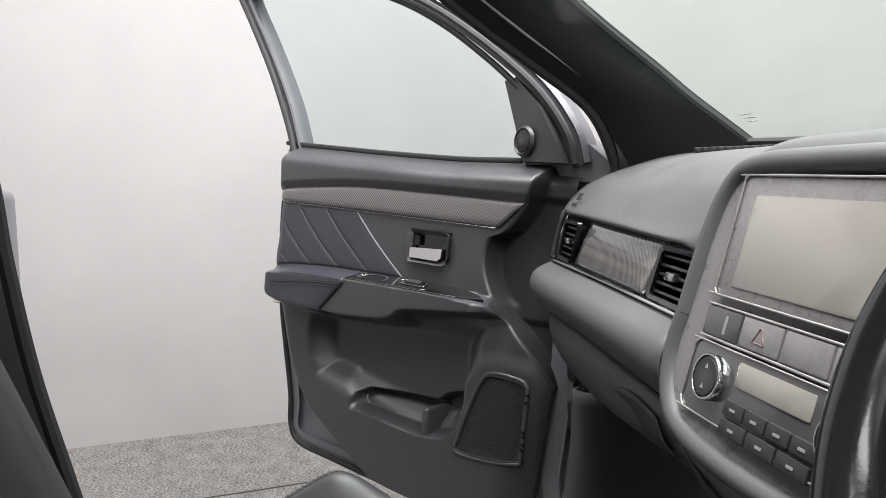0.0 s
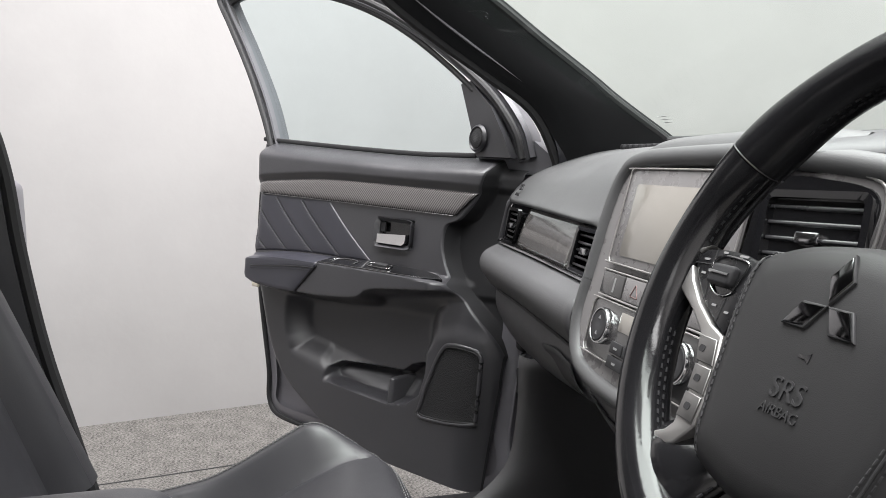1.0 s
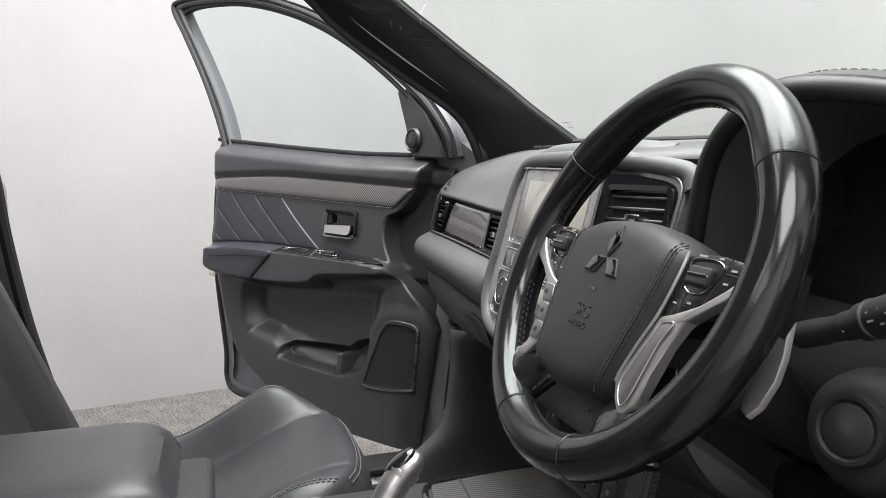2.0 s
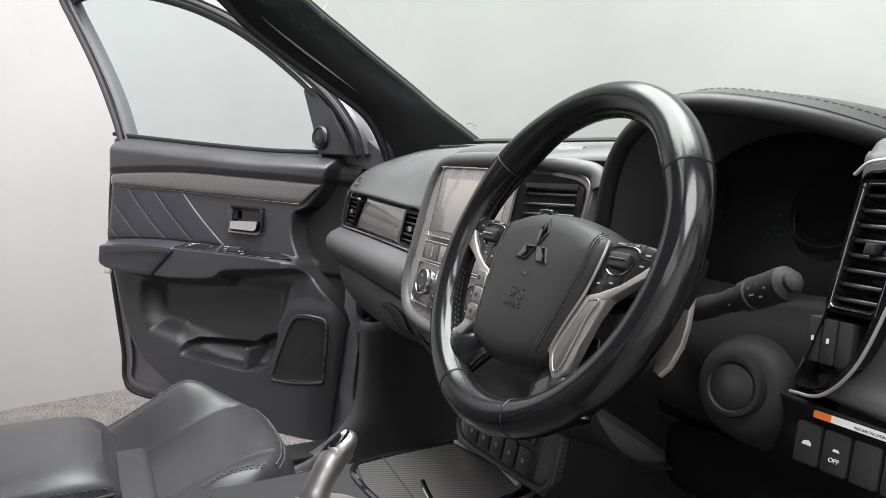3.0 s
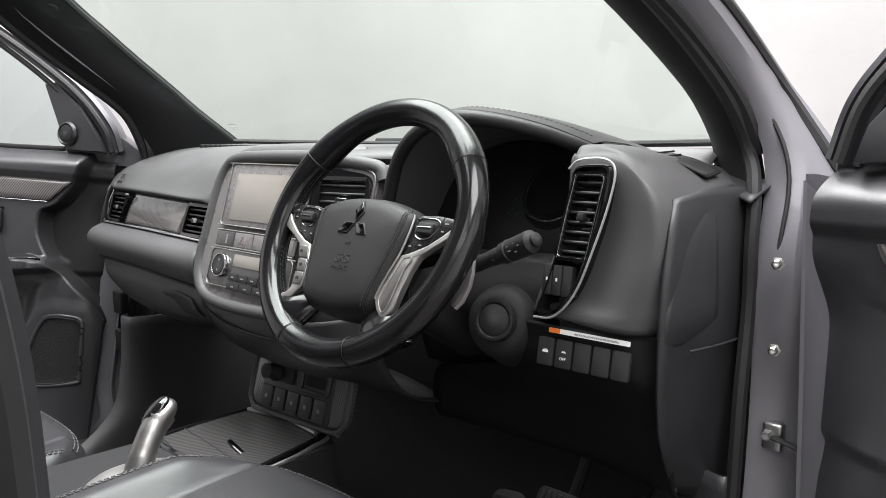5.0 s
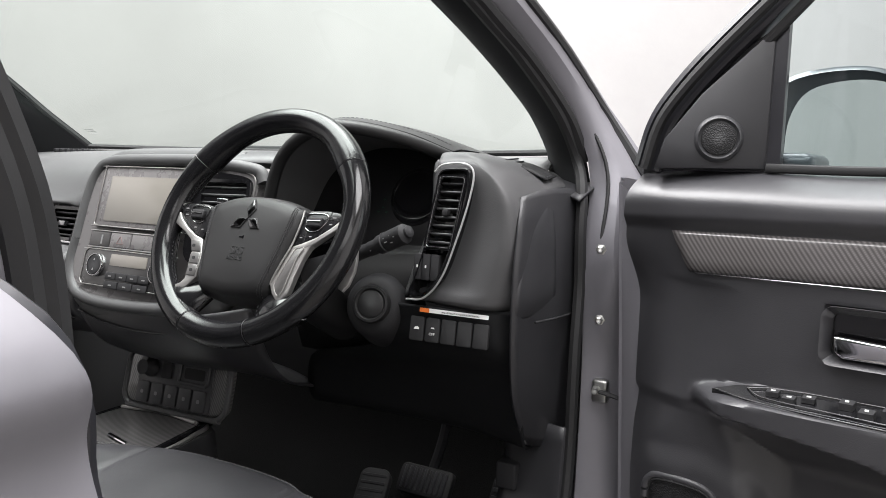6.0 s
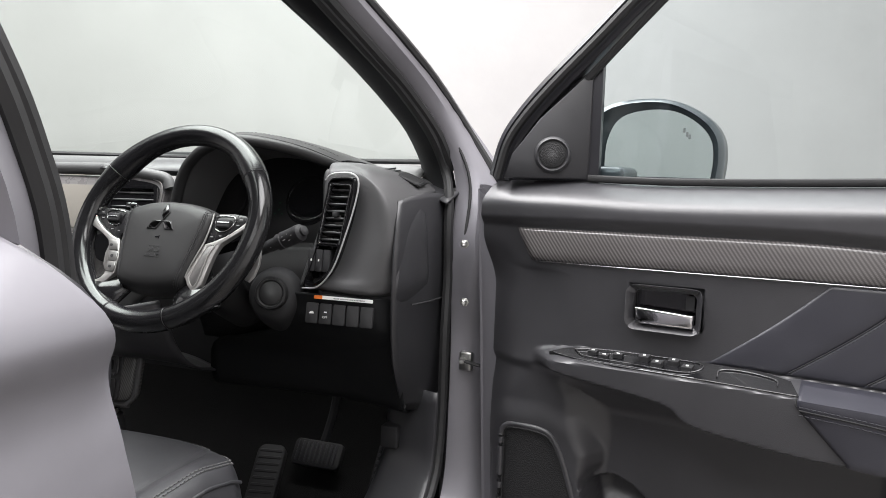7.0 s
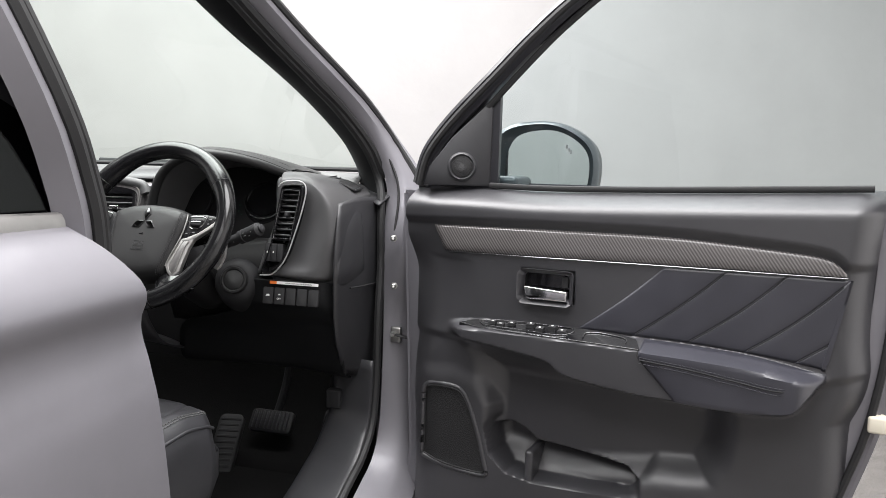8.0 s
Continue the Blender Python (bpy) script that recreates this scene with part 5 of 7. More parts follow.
ex = bmesh.ops.extrude_face_region(bm, geom=[f0])
bmesh.ops.translate(bm, verts=[v for v in ex["geom"] if isinstance(v, bmesh.types.BMVert)], vec=(0, 0.03, 0))
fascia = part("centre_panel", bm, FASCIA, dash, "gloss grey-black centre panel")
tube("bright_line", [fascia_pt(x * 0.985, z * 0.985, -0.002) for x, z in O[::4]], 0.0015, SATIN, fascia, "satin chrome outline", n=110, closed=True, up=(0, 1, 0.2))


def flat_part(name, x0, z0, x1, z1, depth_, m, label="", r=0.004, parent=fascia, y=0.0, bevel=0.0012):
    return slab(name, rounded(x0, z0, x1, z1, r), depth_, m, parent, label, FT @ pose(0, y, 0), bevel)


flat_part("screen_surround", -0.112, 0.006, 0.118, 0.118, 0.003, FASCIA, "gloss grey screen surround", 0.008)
tube("screen_outline", [fascia_pt(x, z, -0.004) for x, z in rounded(-0.112, 0.006, 0.118, 0.118, 0.008)], 0.0011, SATIN, fascia, "thin satin line", n=90, closed=True, up=(0, 1, 0.2))
# pale colour stands for the room mirrored in the dark display
flat_part("screen", -0.09, 0.016, 0.101, 0.1, 0.0012, SCREENREFLECT, "switched-off glossy display with a pale room reflection in its colour", 0.004, y=-0.003, bevel=0.0004)
CLIMATE = relief(mat("gloss_black_climate", (0.05, 0.049, 0.049), 0.16, 0, 0.4), 60, 0.02, 0.0003, "noise", 0.03, 30.0)
flat_part("switch_row", -0.115, -0.032, 0.112, -0.004, 0.003, FASCIA, "gloss grey switch row", 0.003)
for z in (-0.033, -0.003):
    tube("bright_line", [fascia_pt(-0.115, z, -0.0035), fascia_pt(0.0, z, -0.0035), fascia_pt(0.112, z, -0.0035)], 0.0012, SATIN, fascia, "thin satin line", n=8)
for i in range(4):
    sw_ = flat_part("switch", -0.113 + 0.056 * i, -0.031, -0.059 + 0.056 * i, -0.005, 0.0015, CLIMATE if i == 0 else FASCIA, "flat gloss switch", 0.002, y=-0.003)
    if i == 0:
        slab("switch_mark", rounded(-0.082, -0.027, -0.078, -0.01, 0.001, 2), 0.0004, FAINT, sw_, "", FT @ pose(0, -0.0046, 0), 0)
    if i == 1:
        tube("hazard_mark", [fascia_pt(x, z, -0.0047) for x, z in ((-0.039, -0.024), (-0.031, -0.024), (-0.023, -0.024), (-0.027, -0.0175), (-0.031, -0.011), (-0.035, -0.0175))], 0.0006, mat("dim_red_marking", (0.16, 0.09, 0.085), 0.5), sw_, "dull red hazard triangle", n=36, closed=True, up=(0, 1, 0))
clim = flat_part("climate_panel", -0.118, -0.102, 0.118, -0.037, 0.004, CLIMATE, "gloss black climate panel", 0.012)
tube("panel_outline", [fascia_pt(x, z, -0.0045) for x, z in rounded(-0.118, -0.102, 0.118, -0.037, 0.012)], 0.0009, SATIN, clim, "thin satin line", n=90, closed=True, up=(0, 1, 0.2))
flat_part("climate_display", -0.045, -0.064, 0.05, -0.043, 0.001, SCREENREFLECT, "climate display in the same pale reflection colour", 0.002, clim, -0.004, 0.0003)
for kx in (-0.078, 0.085):
    kt = FT @ pose(kx, -0.004, -0.066, 90, 0, 0)
    kn = lathe("dial", [(0.021, 0.0), (0.021, 0.006), (0.0202, 0.008), (0.019, 0.008), (0.0182, 0.006)], DULLCHROME, clim, "chrome-ringed temperature dial", kt)
    lathe("dial_face", [(0.0185, 0.003), (0.018, 0.0065), (0.0165, 0.008), (0.0, 0.008)], DARK, kn, "dark dial face", kt)
    for dz in (0.009, -0.009):
        slab("dial_mark", [(-0.0025, -0.0018), (0.0025, -0.0018), (0, 0.0024)], 0.0004, FAINT, kn, "", kt @ pose(0, dz, 0.0083, -90, 0, 0), 0)
for j, z in enumerate((-0.083, -0.099)):
    for i in range(4 if j == 0 else 3):
        w_ = 0.027 if j == 0 else 0.036
        bt = flat_part("climate_button", -0.048 + (w_ + 0.002) * i, z - 0.006, -0.048 + (w_ + 0.002) * i + w_, z + 0.007, 0.003, DARK, "dark climate button", 0.0015, clim, -0.004, 0.0008)
        slab("button_mark", rounded(-0.004, -0.0012, 0.004, 0.0012, 0.0006, 2), 0.0003, FAINT, bt, "", FT @ pose(-0.048 + (w_ + 0.002) * i + w_ / 2, -0.0073, z), 0)

# gloss black end of the centre panel with the centre vent
vp = [(0.126, 0.116), (0.17, 0.118), (0.211, 0.112), (0.216, 0.08), (0.206, 0.022), (0.178, -0.03), (0.128, -0.03)]
VP = spline(vp + [vp[0]], 57)[:-1]
bm = bmesh.new()
f0 = bm.faces.new([bm.verts.new(fascia_pt(x, z, -0.002)) for x, z in VP])
ex = bmesh.ops.extrude_face_region(bm, geom=[f0])
bmesh.ops.translate(bm, verts=[v for v in ex["geom"] if isinstance(v, bmesh.types.BMVert)], vec=(0, 0.01, 0))
part("vent_panel", bm, PIANO, fascia, "gloss black panel beside the screen")
vent("air_vent", fascia_pt(0.178, 0.068, -0.006), 0.078, 0.066, 5, 22.8, -15.2, deep=0.004)
surf("centre_brow", [[(0.12, 0.25, 1.105), (0.2, 0.27, 1.108), (0.28, 0.3, 1.11)], [(0.12, 0.16, 1.1), (0.19, 0.2, 1.102), (0.27, 0.24, 1.1)], [(0.12, 0.122, 1.088), (0.18, 0.148, 1.088), (0.255, 0.205, 1.085)], [(0.12, 0.13, 1.076), (0.18, 0.158, 1.076), (0.25, 0.215, 1.073)]], 12, 12, HARD, dash, "", 0.004, True)

# under the centre panel down to the console
surf("lower_centre", [
    [(-0.15, 0.094, 0.835), (-0.05, 0.075, 0.825), (0.06, 0.07, 0.822), (0.17, 0.075, 0.828), (0.24, 0.14, 0.84)],
    [(-0.145, 0.094, 0.795), (-0.05, 0.078, 0.785), (0.06, 0.075, 0.78), (0.18, 0.085, 0.79), (0.25, 0.15, 0.8)],
    [(-0.13, 0.12, 0.745), (-0.05, 0.11, 0.74), (0.06, 0.11, 0.735), (0.18, 0.12, 0.74), (0.25, 0.18, 0.74)],
    [(-0.12, 0.17, 0.715), (-0.05, 0.165, 0.712), (0.06, 0.165, 0.71), (0.18, 0.18, 0.71), (0.25, 0.23, 0.69)],
    [(-0.12, 0.3, 0.7), (-0.05, 0.3, 0.7), (0.06, 0.3, 0.7), (0.18, 0.3, 0.69), (0.25, 0.32, 0.66)]], 24, 20, HARD, dash, "dark lower centre of the dashboard", 0.004, True)
tube("panel_gap", [(-0.145, 0.09, 0.8), (-0.05, 0.074, 0.79), (0.06, 0.071, 0.786), (0.18, 0.082, 0.795)], 0.002, RUBBER, dash, n=20)

# switch block at the foot of the dashboard
BT = pose(0.03, 0.17, 0.668, -14, 0, 4)
blk = slab("switch_block", rounded(-0.122, -0.05, 0.122, 0.055, 0.025), 0.022, CARBON_BLOCK, dash, "carbon-patterned switch block above the console", BT @ pose(0, 0.015, 0), 0.008, 3)
tube("block_edge", [BT @ Vector((x, -0.004, z)) for x, z in rounded(-0.125, -0.054, 0.125, 0.058, 0.028)], 0.0055, SOFT, blk, n=90, closed=True, up=(0, 1, 0.2))
inner = slab("switch_plate", rounded(-0.09, -0.047, 0.09, 0.045, 0.008), 0.004, HARD, blk, "dark switch plate", BT @ pose(0, -0.006, 0), 0.001)
for i in range(5):
    x = -0.085 + 0.0345 * i
    b = slab("rocker_switch", rounded(x, -0.044, x + 0.029, -0.005, 0.004), 0.006, HARD, inner, "dark rocker switch", BT @ pose(0, -0.009, 0), 0.002)
    slab("switch_mark", rounded(x + 0.011, -0.028, x + 0.018, -0.021, 0.002, 2), 0.0004, FAINT, b, "", BT @ pose(0, -0.0152, 0), 0)
lathe("power_socket", [(0.018, 0.0), (0.018, 0.006), (0.014, 0.012), (0.012, 0.024), (0.014, 0.026), (0.0, 0.027)], DARK, inner, "black capped power socket", BT @ pose(-0.06, -0.009, 0.022, 90, 0, 0))
slab("usb_socket", rounded(-0.03, 0.006, -0.008, 0.036, 0.003), 0.006, DARK, inner, "black usb socket", BT @ pose(0, -0.009, 0), 0.001)
tube("coin_slot", [BT @ Vector((x, -0.012, z)) for x, z in rounded(0.012, 0.004, 0.08, 0.04, 0.006)], 0.003, HARD, inner, "dark framed slot", n=50, closed=True, up=(0, 1, 0))
# flat black plate stands for the shade inside the slot
slab("slot_inside", rounded(0.022, 0.012, 0.07, 0.032, 0.004), 0.002, mat("slot_shade_black", (0.004, 0.004, 0.004), 0.8), inner, "", BT @ pose(0, -0.0085, 0), 0)

# instrument hood
ho = [(0.252, 0.95), (0.264, 1.02), (0.283, 1.082), (0.32, 1.122), (0.38, 1.145), (0.44, 1.146), (0.5, 1.13), (0.548, 1.105)]
Hh_ = spline(ho, 40)
back = []
for y, sx, dz in ((0.165, 1.0, -0.004), (0.158, 1.0, 0.0), (0.163, 1.008, 0.006), (0.19, 1.012, 0.01), (0.25, 1.014, 0.008), (0.32, 1.012, 0.0), (0.42, 1.0, -0.012), (0.56, 0.98, -0.03)):
    back.append([(0.39 + (x - 0.39) * sx, y + 0.11 * max(0, (x - 0.42) / 0.13) ** 1.3 - 0.02 * (1 - abs(x - 0.39) / 0.17), z + dz * (1 if z > 1.04 else 0)) for x, z in Hh_])
obj("instrument_hood", [p for r in back for p in r], grid_faces(40, len(back)), HUBSKIN, dash, "leather-look dark grey instrument hood")
stitches("hood_seam", [back[3][i] for i in range(8, 40, 3)], SLAT, dash, 0.0045, 0.003, 0.0008)
inn = []
for y, sx in ((0.163, 0.985), (0.2, 0.95), (0.3, 0.9)):
    inn.append([(0.39 + (x - 0.39) * sx, y + 0.11 * max(0, (x - 0.42) / 0.13) ** 1.3 * (0.9 if y < 0.25 else 0.3), 0.95 + (z - 0.95) * (1 - (1 - sx) * 1.6)) for x, z in Hh_])
obj("hood_lining", [p for r in inn for p in r], grid_faces(40, 3), SOFTTOP, dash, "dark inside of the instrument hood")
tube("hood_lip", [(x, y + 0.004, z - 0.006) for x, y, z in back[1][::3]], 0.0105, HUBSKIN, dash, "padded lip of the instrument hood", n=90, sides=12, up=(0, 1, 0))
surf("hood_cheek", [[(0.552, 0.222, 1.096), (0.536, 0.24, 1.088), (0.516, 0.27, 1.066)], [(0.552, 0.206, 1.0), (0.538, 0.226, 1.0), (0.52, 0.27, 1.0)], [(0.536, 0.192, 0.93), (0.518, 0.215, 0.93), (0.5, 0.27, 0.935)], [(0.522, 0.186, 0.885), (0.502, 0.21, 0.88), (0.48, 0.26, 0.88)]], 10, 16, SOFTTOP, dash, "dark grey inner cheek of the instrument hood", 0.003, True)
CT = pose(0.385, 0.285, 1.03, -18, 0, 0)
clus = slab("instrument_display", rounded(-0.165, -0.1, 0.165, 0.105, 0.05, 6), 0.01, mat("instrument_black", (0.012, 0.012, 0.013), 0.45, spec=0.4), dash, "switched-off black instrument display", CT, 0.003)
for cx in (-0.09, 0.095):
    tube("gauge_ring", [CT @ Vector((cx + 0.044 * math.cos(t_), -0.012, 0.002 + 0.044 * math.sin(t_))) for t_ in np.linspace(radians(-50), radians(230), 24)][::-1], 0.0005, DARKCHROME, clus, "thin bright gauge ring", n=60, up=(0, 1, 0))
    lathe("gauge_face", [(0.05, 0), (0.05, 0.001), (0.0, 0.001)], PIANO, clus, "dark gauge face", CT @ pose(cx, -0.01, 0.002, 90, 0, 0))
em = mat("green_display", (0.0, 0.02, 0.01), 0.4)
bsdf(em).inputs["Emission Color"].default_value = (0.05, 0.6, 0.35, 1)
bsdf(em).inputs["Emission Strength"].default_value = 0.02
for i, (x, z) in enumerate(((0.034, -0.006), (0.034, -0.02), (0.026, -0.028), (0.042, -0.028))):
    slab("ready_light", rounded(x - 0.0022, z - 0.0012, x + 0.0022, z + 0.0012, 0.0006, 2), 0.0004, em, clus, "dim green indicator light", CT @ pose(0, -0.0125, 0), 0)

# driver's outer end: pad with upright vent, switches and bright outline
surf("driver_pad", [
    [(0.545, 0.42, 1.092), (0.6, 0.46, 1.09), (0.66, 0.46, 1.08), (0.7, 0.44, 1.06)],
    [(0.545, 0.31, 1.108), (0.6, 0.31, 1.106), (0.66, 0.32, 1.09), (0.708, 0.34, 1.058)],
    [(0.548, 0.245, 1.108), (0.605, 0.22, 1.106), (0.665, 0.225, 1.088), (0.71, 0.29, 1.05)],
    [(0.556, 0.214, 1.096), (0.615, 0.2, 1.096), (0.672, 0.184, 1.07), (0.712, 0.24, 1.03)],
    [(0.56, 0.2, 1.08), (0.63, 0.186, 1.08), (0.69, 0.17, 1.04), (0.713, 0.215, 1.0)],
    [(0.56, 0.195, 1.0), (0.62, 0.186, 1.0), (0.69, 0.164, 0.98), (0.713, 0.2, 0.95)],
    [(0.545, 0.19, 0.92), (0.6, 0.178, 0.92), (0.67, 0.16, 0.918), (0.71, 0.19, 0.91)],
    [(0.535, 0.18, 0.896), (0.59, 0.165, 0.896), (0.66, 0.157, 0.896), (0.705, 0.185, 0.9)],
    [(0.53, 0.178, 0.885), (0.59, 0.165, 0.884), (0.66, 0.16, 0.884), (0.7, 0.19, 0.886)],
    [(0.53, 0.2, 0.878), (0.59, 0.185, 0.876), (0.66, 0.18, 0.876), (0.7, 0.21, 0.878)]], 28, 56, SOFT, dash, "soft dark grey driver's side dashboard pad", 0.004, True)
VT = pose(0.59, 0.166, 0.985, -6, 0, 0)
vo = [(-0.013, 0.088), (-0.004, 0.097), (0.03, 0.099), (0.04, 0.09), (0.038, 0.055), (0.022, -0.005), (0.003, -0.06), (-0.022, -0.09), (-0.046, -0.094), (-0.048, -0.085), (-0.04, -0.065), (-0.027, -0.017), (-0.017, 0.035)]
VO = spline(vo + [vo[0]], 79)[:-1]
vpan = slab("vent_surround", [tuple(p) for p in VO], 0.004, PIANO, dash, "gloss black vent and switch panel", VT @ pose(0, 0.026, 0), 0.001, 2)
vc = VO.mean(0)
obj("panel_frame", [VT @ Vector((vc[0] + (x - vc[0]) * sx, y, vc[1] + (z - vc[1]) * sz)) for sx, sz, y in ((1.0, 1.0, 0.03), (1.0, 1.0, 0.0), (0.97, 0.985, -0.003), (0.9, 0.96, -0.003), (0.86, 0.945, 0.003), (0.84, 0.94, 0.024)) for x, z in VO], grid_faces(78, 6, True), PIANO, vpan, "gloss black panel frame")
tube("bright_line", [VT @ Vector((x, -0.004, z)) for x, z in ((-0.018, 0.092), (-0.004, 0.103), (0.03, 0.105), (0.046, 0.092), (0.043, 0.055), (0.027, -0.006), (0.007, -0.063), (-0.02, -0.095), (-0.05, -0.1))], 0.0016, VENTLINE, vpan, "satin chrome outline", n=70, up=(0, 1, 0))
vb = vent("air_vent", (0, 0, 0), 0.037, 0.1, 8, 0, 0, vpan, deep=0.018)
for ob in (vb, *vb.children_recursive):
    sh = Matrix(((1, 0, 0.16, 0), (0, 1, 0, 0), (0, 0, 1, 0), (0, 0, 0, 1)))
    ob.data.transform(VT @ pose(0.004, 0.001, 0.033) @ sh)
tube("vent_outline", [VT @ pose(0.004, -0.0035, 0.033) @ sh @ Vector((x, 0.0, z)) for x, z in rounded(-0.0205, -0.052, 0.0205, 0.052, 0.006)], 0.0008, DULLCHROME, vpan, "thin chrome vent outline", n=80, closed=True, sides=6, up=(0, 1, 0))
for i in range(3):
    b = slab("switch", rounded(-0.043 + 0.0145 * i, -0.069, -0.0295 + 0.0145 * i, -0.03, 0.002), 0.024, DARK, vpan, "black switch", VT @ pose(0, 0.022, 0), 0.001)
    if i < 2:
        slab("switch_mark", rounded(-0.0378 + 0.0145 * i, -0.051, -0.0352 + 0.0145 * i, -0.0465, 0.001, 2), 0.0004, MARK, b, "small white symbol", VT @ pose(0, -0.0022, 0), 0)
# slotted demister outlet and pale ledge by the windscreen
surf("window_ledge", [[(0.3, 0.62, 1.113), (0.48, 0.57, 1.112), (0.64, 0.49, 1.11)], [(0.3, 0.5, 1.116), (0.5, 0.46, 1.11), (0.66, 0.4, 1.085)]], 14, 4, LIGHTTRIM, dash, "grey ledge under the windscreen", 0.003, True)
surf("window_ledge", [[(-0.62, 0.46, 1.112), (-0.3, 0.57, 1.112), (0.3, 0.62, 1.112)], [(-0.62, 0.42, 1.11), (-0.3, 0.5, 1.113), (0.3, 0.52, 1.113)]], 20, 4, LIGHTTRIM, dash, "grey ledge under the windscreen", 0.003, True)
outlet = surf("demister_outlet", [[(0.627, 0.345, 1.1005), (0.662, 0.345, 1.0925), (0.697, 0.345, 1.0765)], [(0.637, 0.27, 1.0965), (0.672, 0.275, 1.0865), (0.702, 0.29, 1.0705)]], 8, 4, RUBBER, dash, "black slotted demister outlet", 0.003, True)
for i in range(7):
    k = i / 6
    tube("slat", [(0.632 + 0.062 * k, 0.34 - 0.01 * k, 1.1025 - 0.026 * k), (0.637 + 0.062 * k, 0.28 + 0.01 * k, 1.099 - 0.027 * k)], 0.0015, HARD, outlet, "", n=4, sides=6)
surf("dash_corner", [[(0.56, 0.66, 1.08), (0.66, 0.6, 1.08), (0.76, 0.52, 1.08)], [(0.58, 0.5, 1.085), (0.67, 0.46, 1.08), (0.752, 0.4, 1.066)], [(0.6, 0.4, 1.07), (0.68, 0.36, 1.06), (0.742, 0.33, 1.04)]], 14, 10, HARD, dash, "", 0.004, True)
# end cover and knee panel
surf("end_cover", [[(0.7, 0.2, 1.045), (0.714, 0.26, 1.056), (0.722, 0.33, 1.058), (0.73, 0.4, 1.05)], [(0.708, 0.175, 1.0), (0.719, 0.25, 1.0), (0.727, 0.33, 1.0), (0.735, 0.42, 1.0)], [(0.708, 0.165, 0.9), (0.721, 0.25, 0.89), (0.73, 0.34, 0.88), (0.735, 0.42, 0.88)],
                   [(0.697, 0.2, 0.76), (0.715, 0.28, 0.75), (0.727, 0.35, 0.75), (0.735, 0.42, 0.75)], [(0.68, 0.29, 0.645), (0.705, 0.32, 0.64), (0.725, 0.36, 0.64), (0.735, 0.42, 0.64)]], 14, 22, HARD, dash, "dark plastic dashboard end cover", 0.004, True)
surf("end_pad", [[(x_ - 0.005, y_, z_) for x_, y_, z_ in row_] for row_ in [[(0.712, 0.25, 1.045), (0.718, 0.262, 1.047), (0.722, 0.274, 1.048)], [(0.714, 0.205, 1.0), (0.726, 0.24, 1.0), (0.728, 0.28, 1.0)], [(0.715, 0.184, 0.95), (0.728, 0.23, 0.95), (0.73, 0.285, 0.95)], [(0.715, 0.172, 0.9), (0.728, 0.22, 0.9), (0.731, 0.288, 0.9)], [(0.712, 0.178, 0.868), (0.719, 0.22, 0.866), (0.724, 0.29, 0.866)]]], 12, 20, HARD, dash, "raised fuse cover", 0.004, True)
tube("panel_gap", [(0.723, 0.215, 0.862), (0.73, 0.3, 0.858), (0.737, 0.4, 0.858)], 0.002, RUBBER, dash, n=12)
knee = surf("knee_panel", [
    [(0.44, 0.2, 0.862), (0.5, 0.178, 0.872), (0.58, 0.16, 0.876), (0.66, 0.168, 0.876), (0.7, 0.2, 0.872)],
    [(0.44, 0.205, 0.83), (0.5, 0.182, 0.85), (0.58, 0.165, 0.855), (0.66, 0.17, 0.855), (0.703, 0.2, 0.85)],
    [(0.43, 0.22, 0.79), (0.5, 0.19, 0.815), (0.58, 0.178, 0.818), (0.665, 0.182, 0.818), (0.703, 0.205, 0.815)],
    [(0.36, 0.25, 0.765), (0.48, 0.24, 0.77), (0.58, 0.225, 0.775), (0.665, 0.22, 0.775), (0.7, 0.23, 0.775)],
    [(0.25, 0.29, 0.73), (0.4, 0.28, 0.73), (0.55, 0.26, 0.73), (0.66, 0.25, 0.72), (0.695, 0.25, 0.72)],
    [(0.24, 0.31, 0.64), (0.4, 0.31, 0.645), (0.55, 0.31, 0.645), (0.65, 0.3, 0.64), (0.685, 0.29, 0.64)],
    [(0.24, 0.42, 0.62), (0.4, 0.42, 0.63), (0.55, 0.42, 0.63), (0.65, 0.42, 0.63), (0.685, 0.4, 0.63)]], 30, 34, PILLARTRIM, dash, "dark plastic knee panel", 0.004, True)
lathe("trim_fixing", [(0.0, 0), (0.008, 0), (0.007, 0.003), (0, 0.0035)], RUBBER, dash, "black trim fixing", pose(0.68, 0.288, 0.652, 90, 0, 20), 16)
KT = pose(0.607, 0.163, 0.844, -8, 0, 2)
for i in range(5):
    x = -0.062 + 0.0262 * i
    b = slab("switch", rounded(x, -0.02, x + 0.0235, 0.016, 0.003), 0.005, RUBBER, knee, "black push switch" if i < 2 else "black blank switch cover", KT, 0.001)
    if i == 0:
        slab("car_mark", [(x + 0.007, -0.003), (x + 0.009, 0.0005), (x + 0.0135, 0.0015), (x + 0.016, -0.0005), (x + 0.016, -0.003)], 0.0004, MARK, b, "white car symbol", KT @ pose(0, -0.0052, 0), 0)
    if i == 1:
        letters("switch_word", "OFF", 0.0055, MARK, b, KT @ pose(x + 0.0118, -0.0053, -0.008, 90, 0, 0), "white OFF lettering")
        slab("car_mark", [(x + 0.0095, 0.0), (x + 0.0105, 0.0022), (x + 0.0145, 0.0022), (x + 0.016, 0.0)], 0.0004, MARK, b, "white car symbol", KT @ pose(0, -0.0052, 0), 0)
lab = slab("warning_label", rounded(-0.046, 0.0236, 0.066, 0.0298, 0.001, 2), 0.0006, MARK, knee, "white and orange warning label strip", KT @ pose(0, -0.0075, 0), 0)
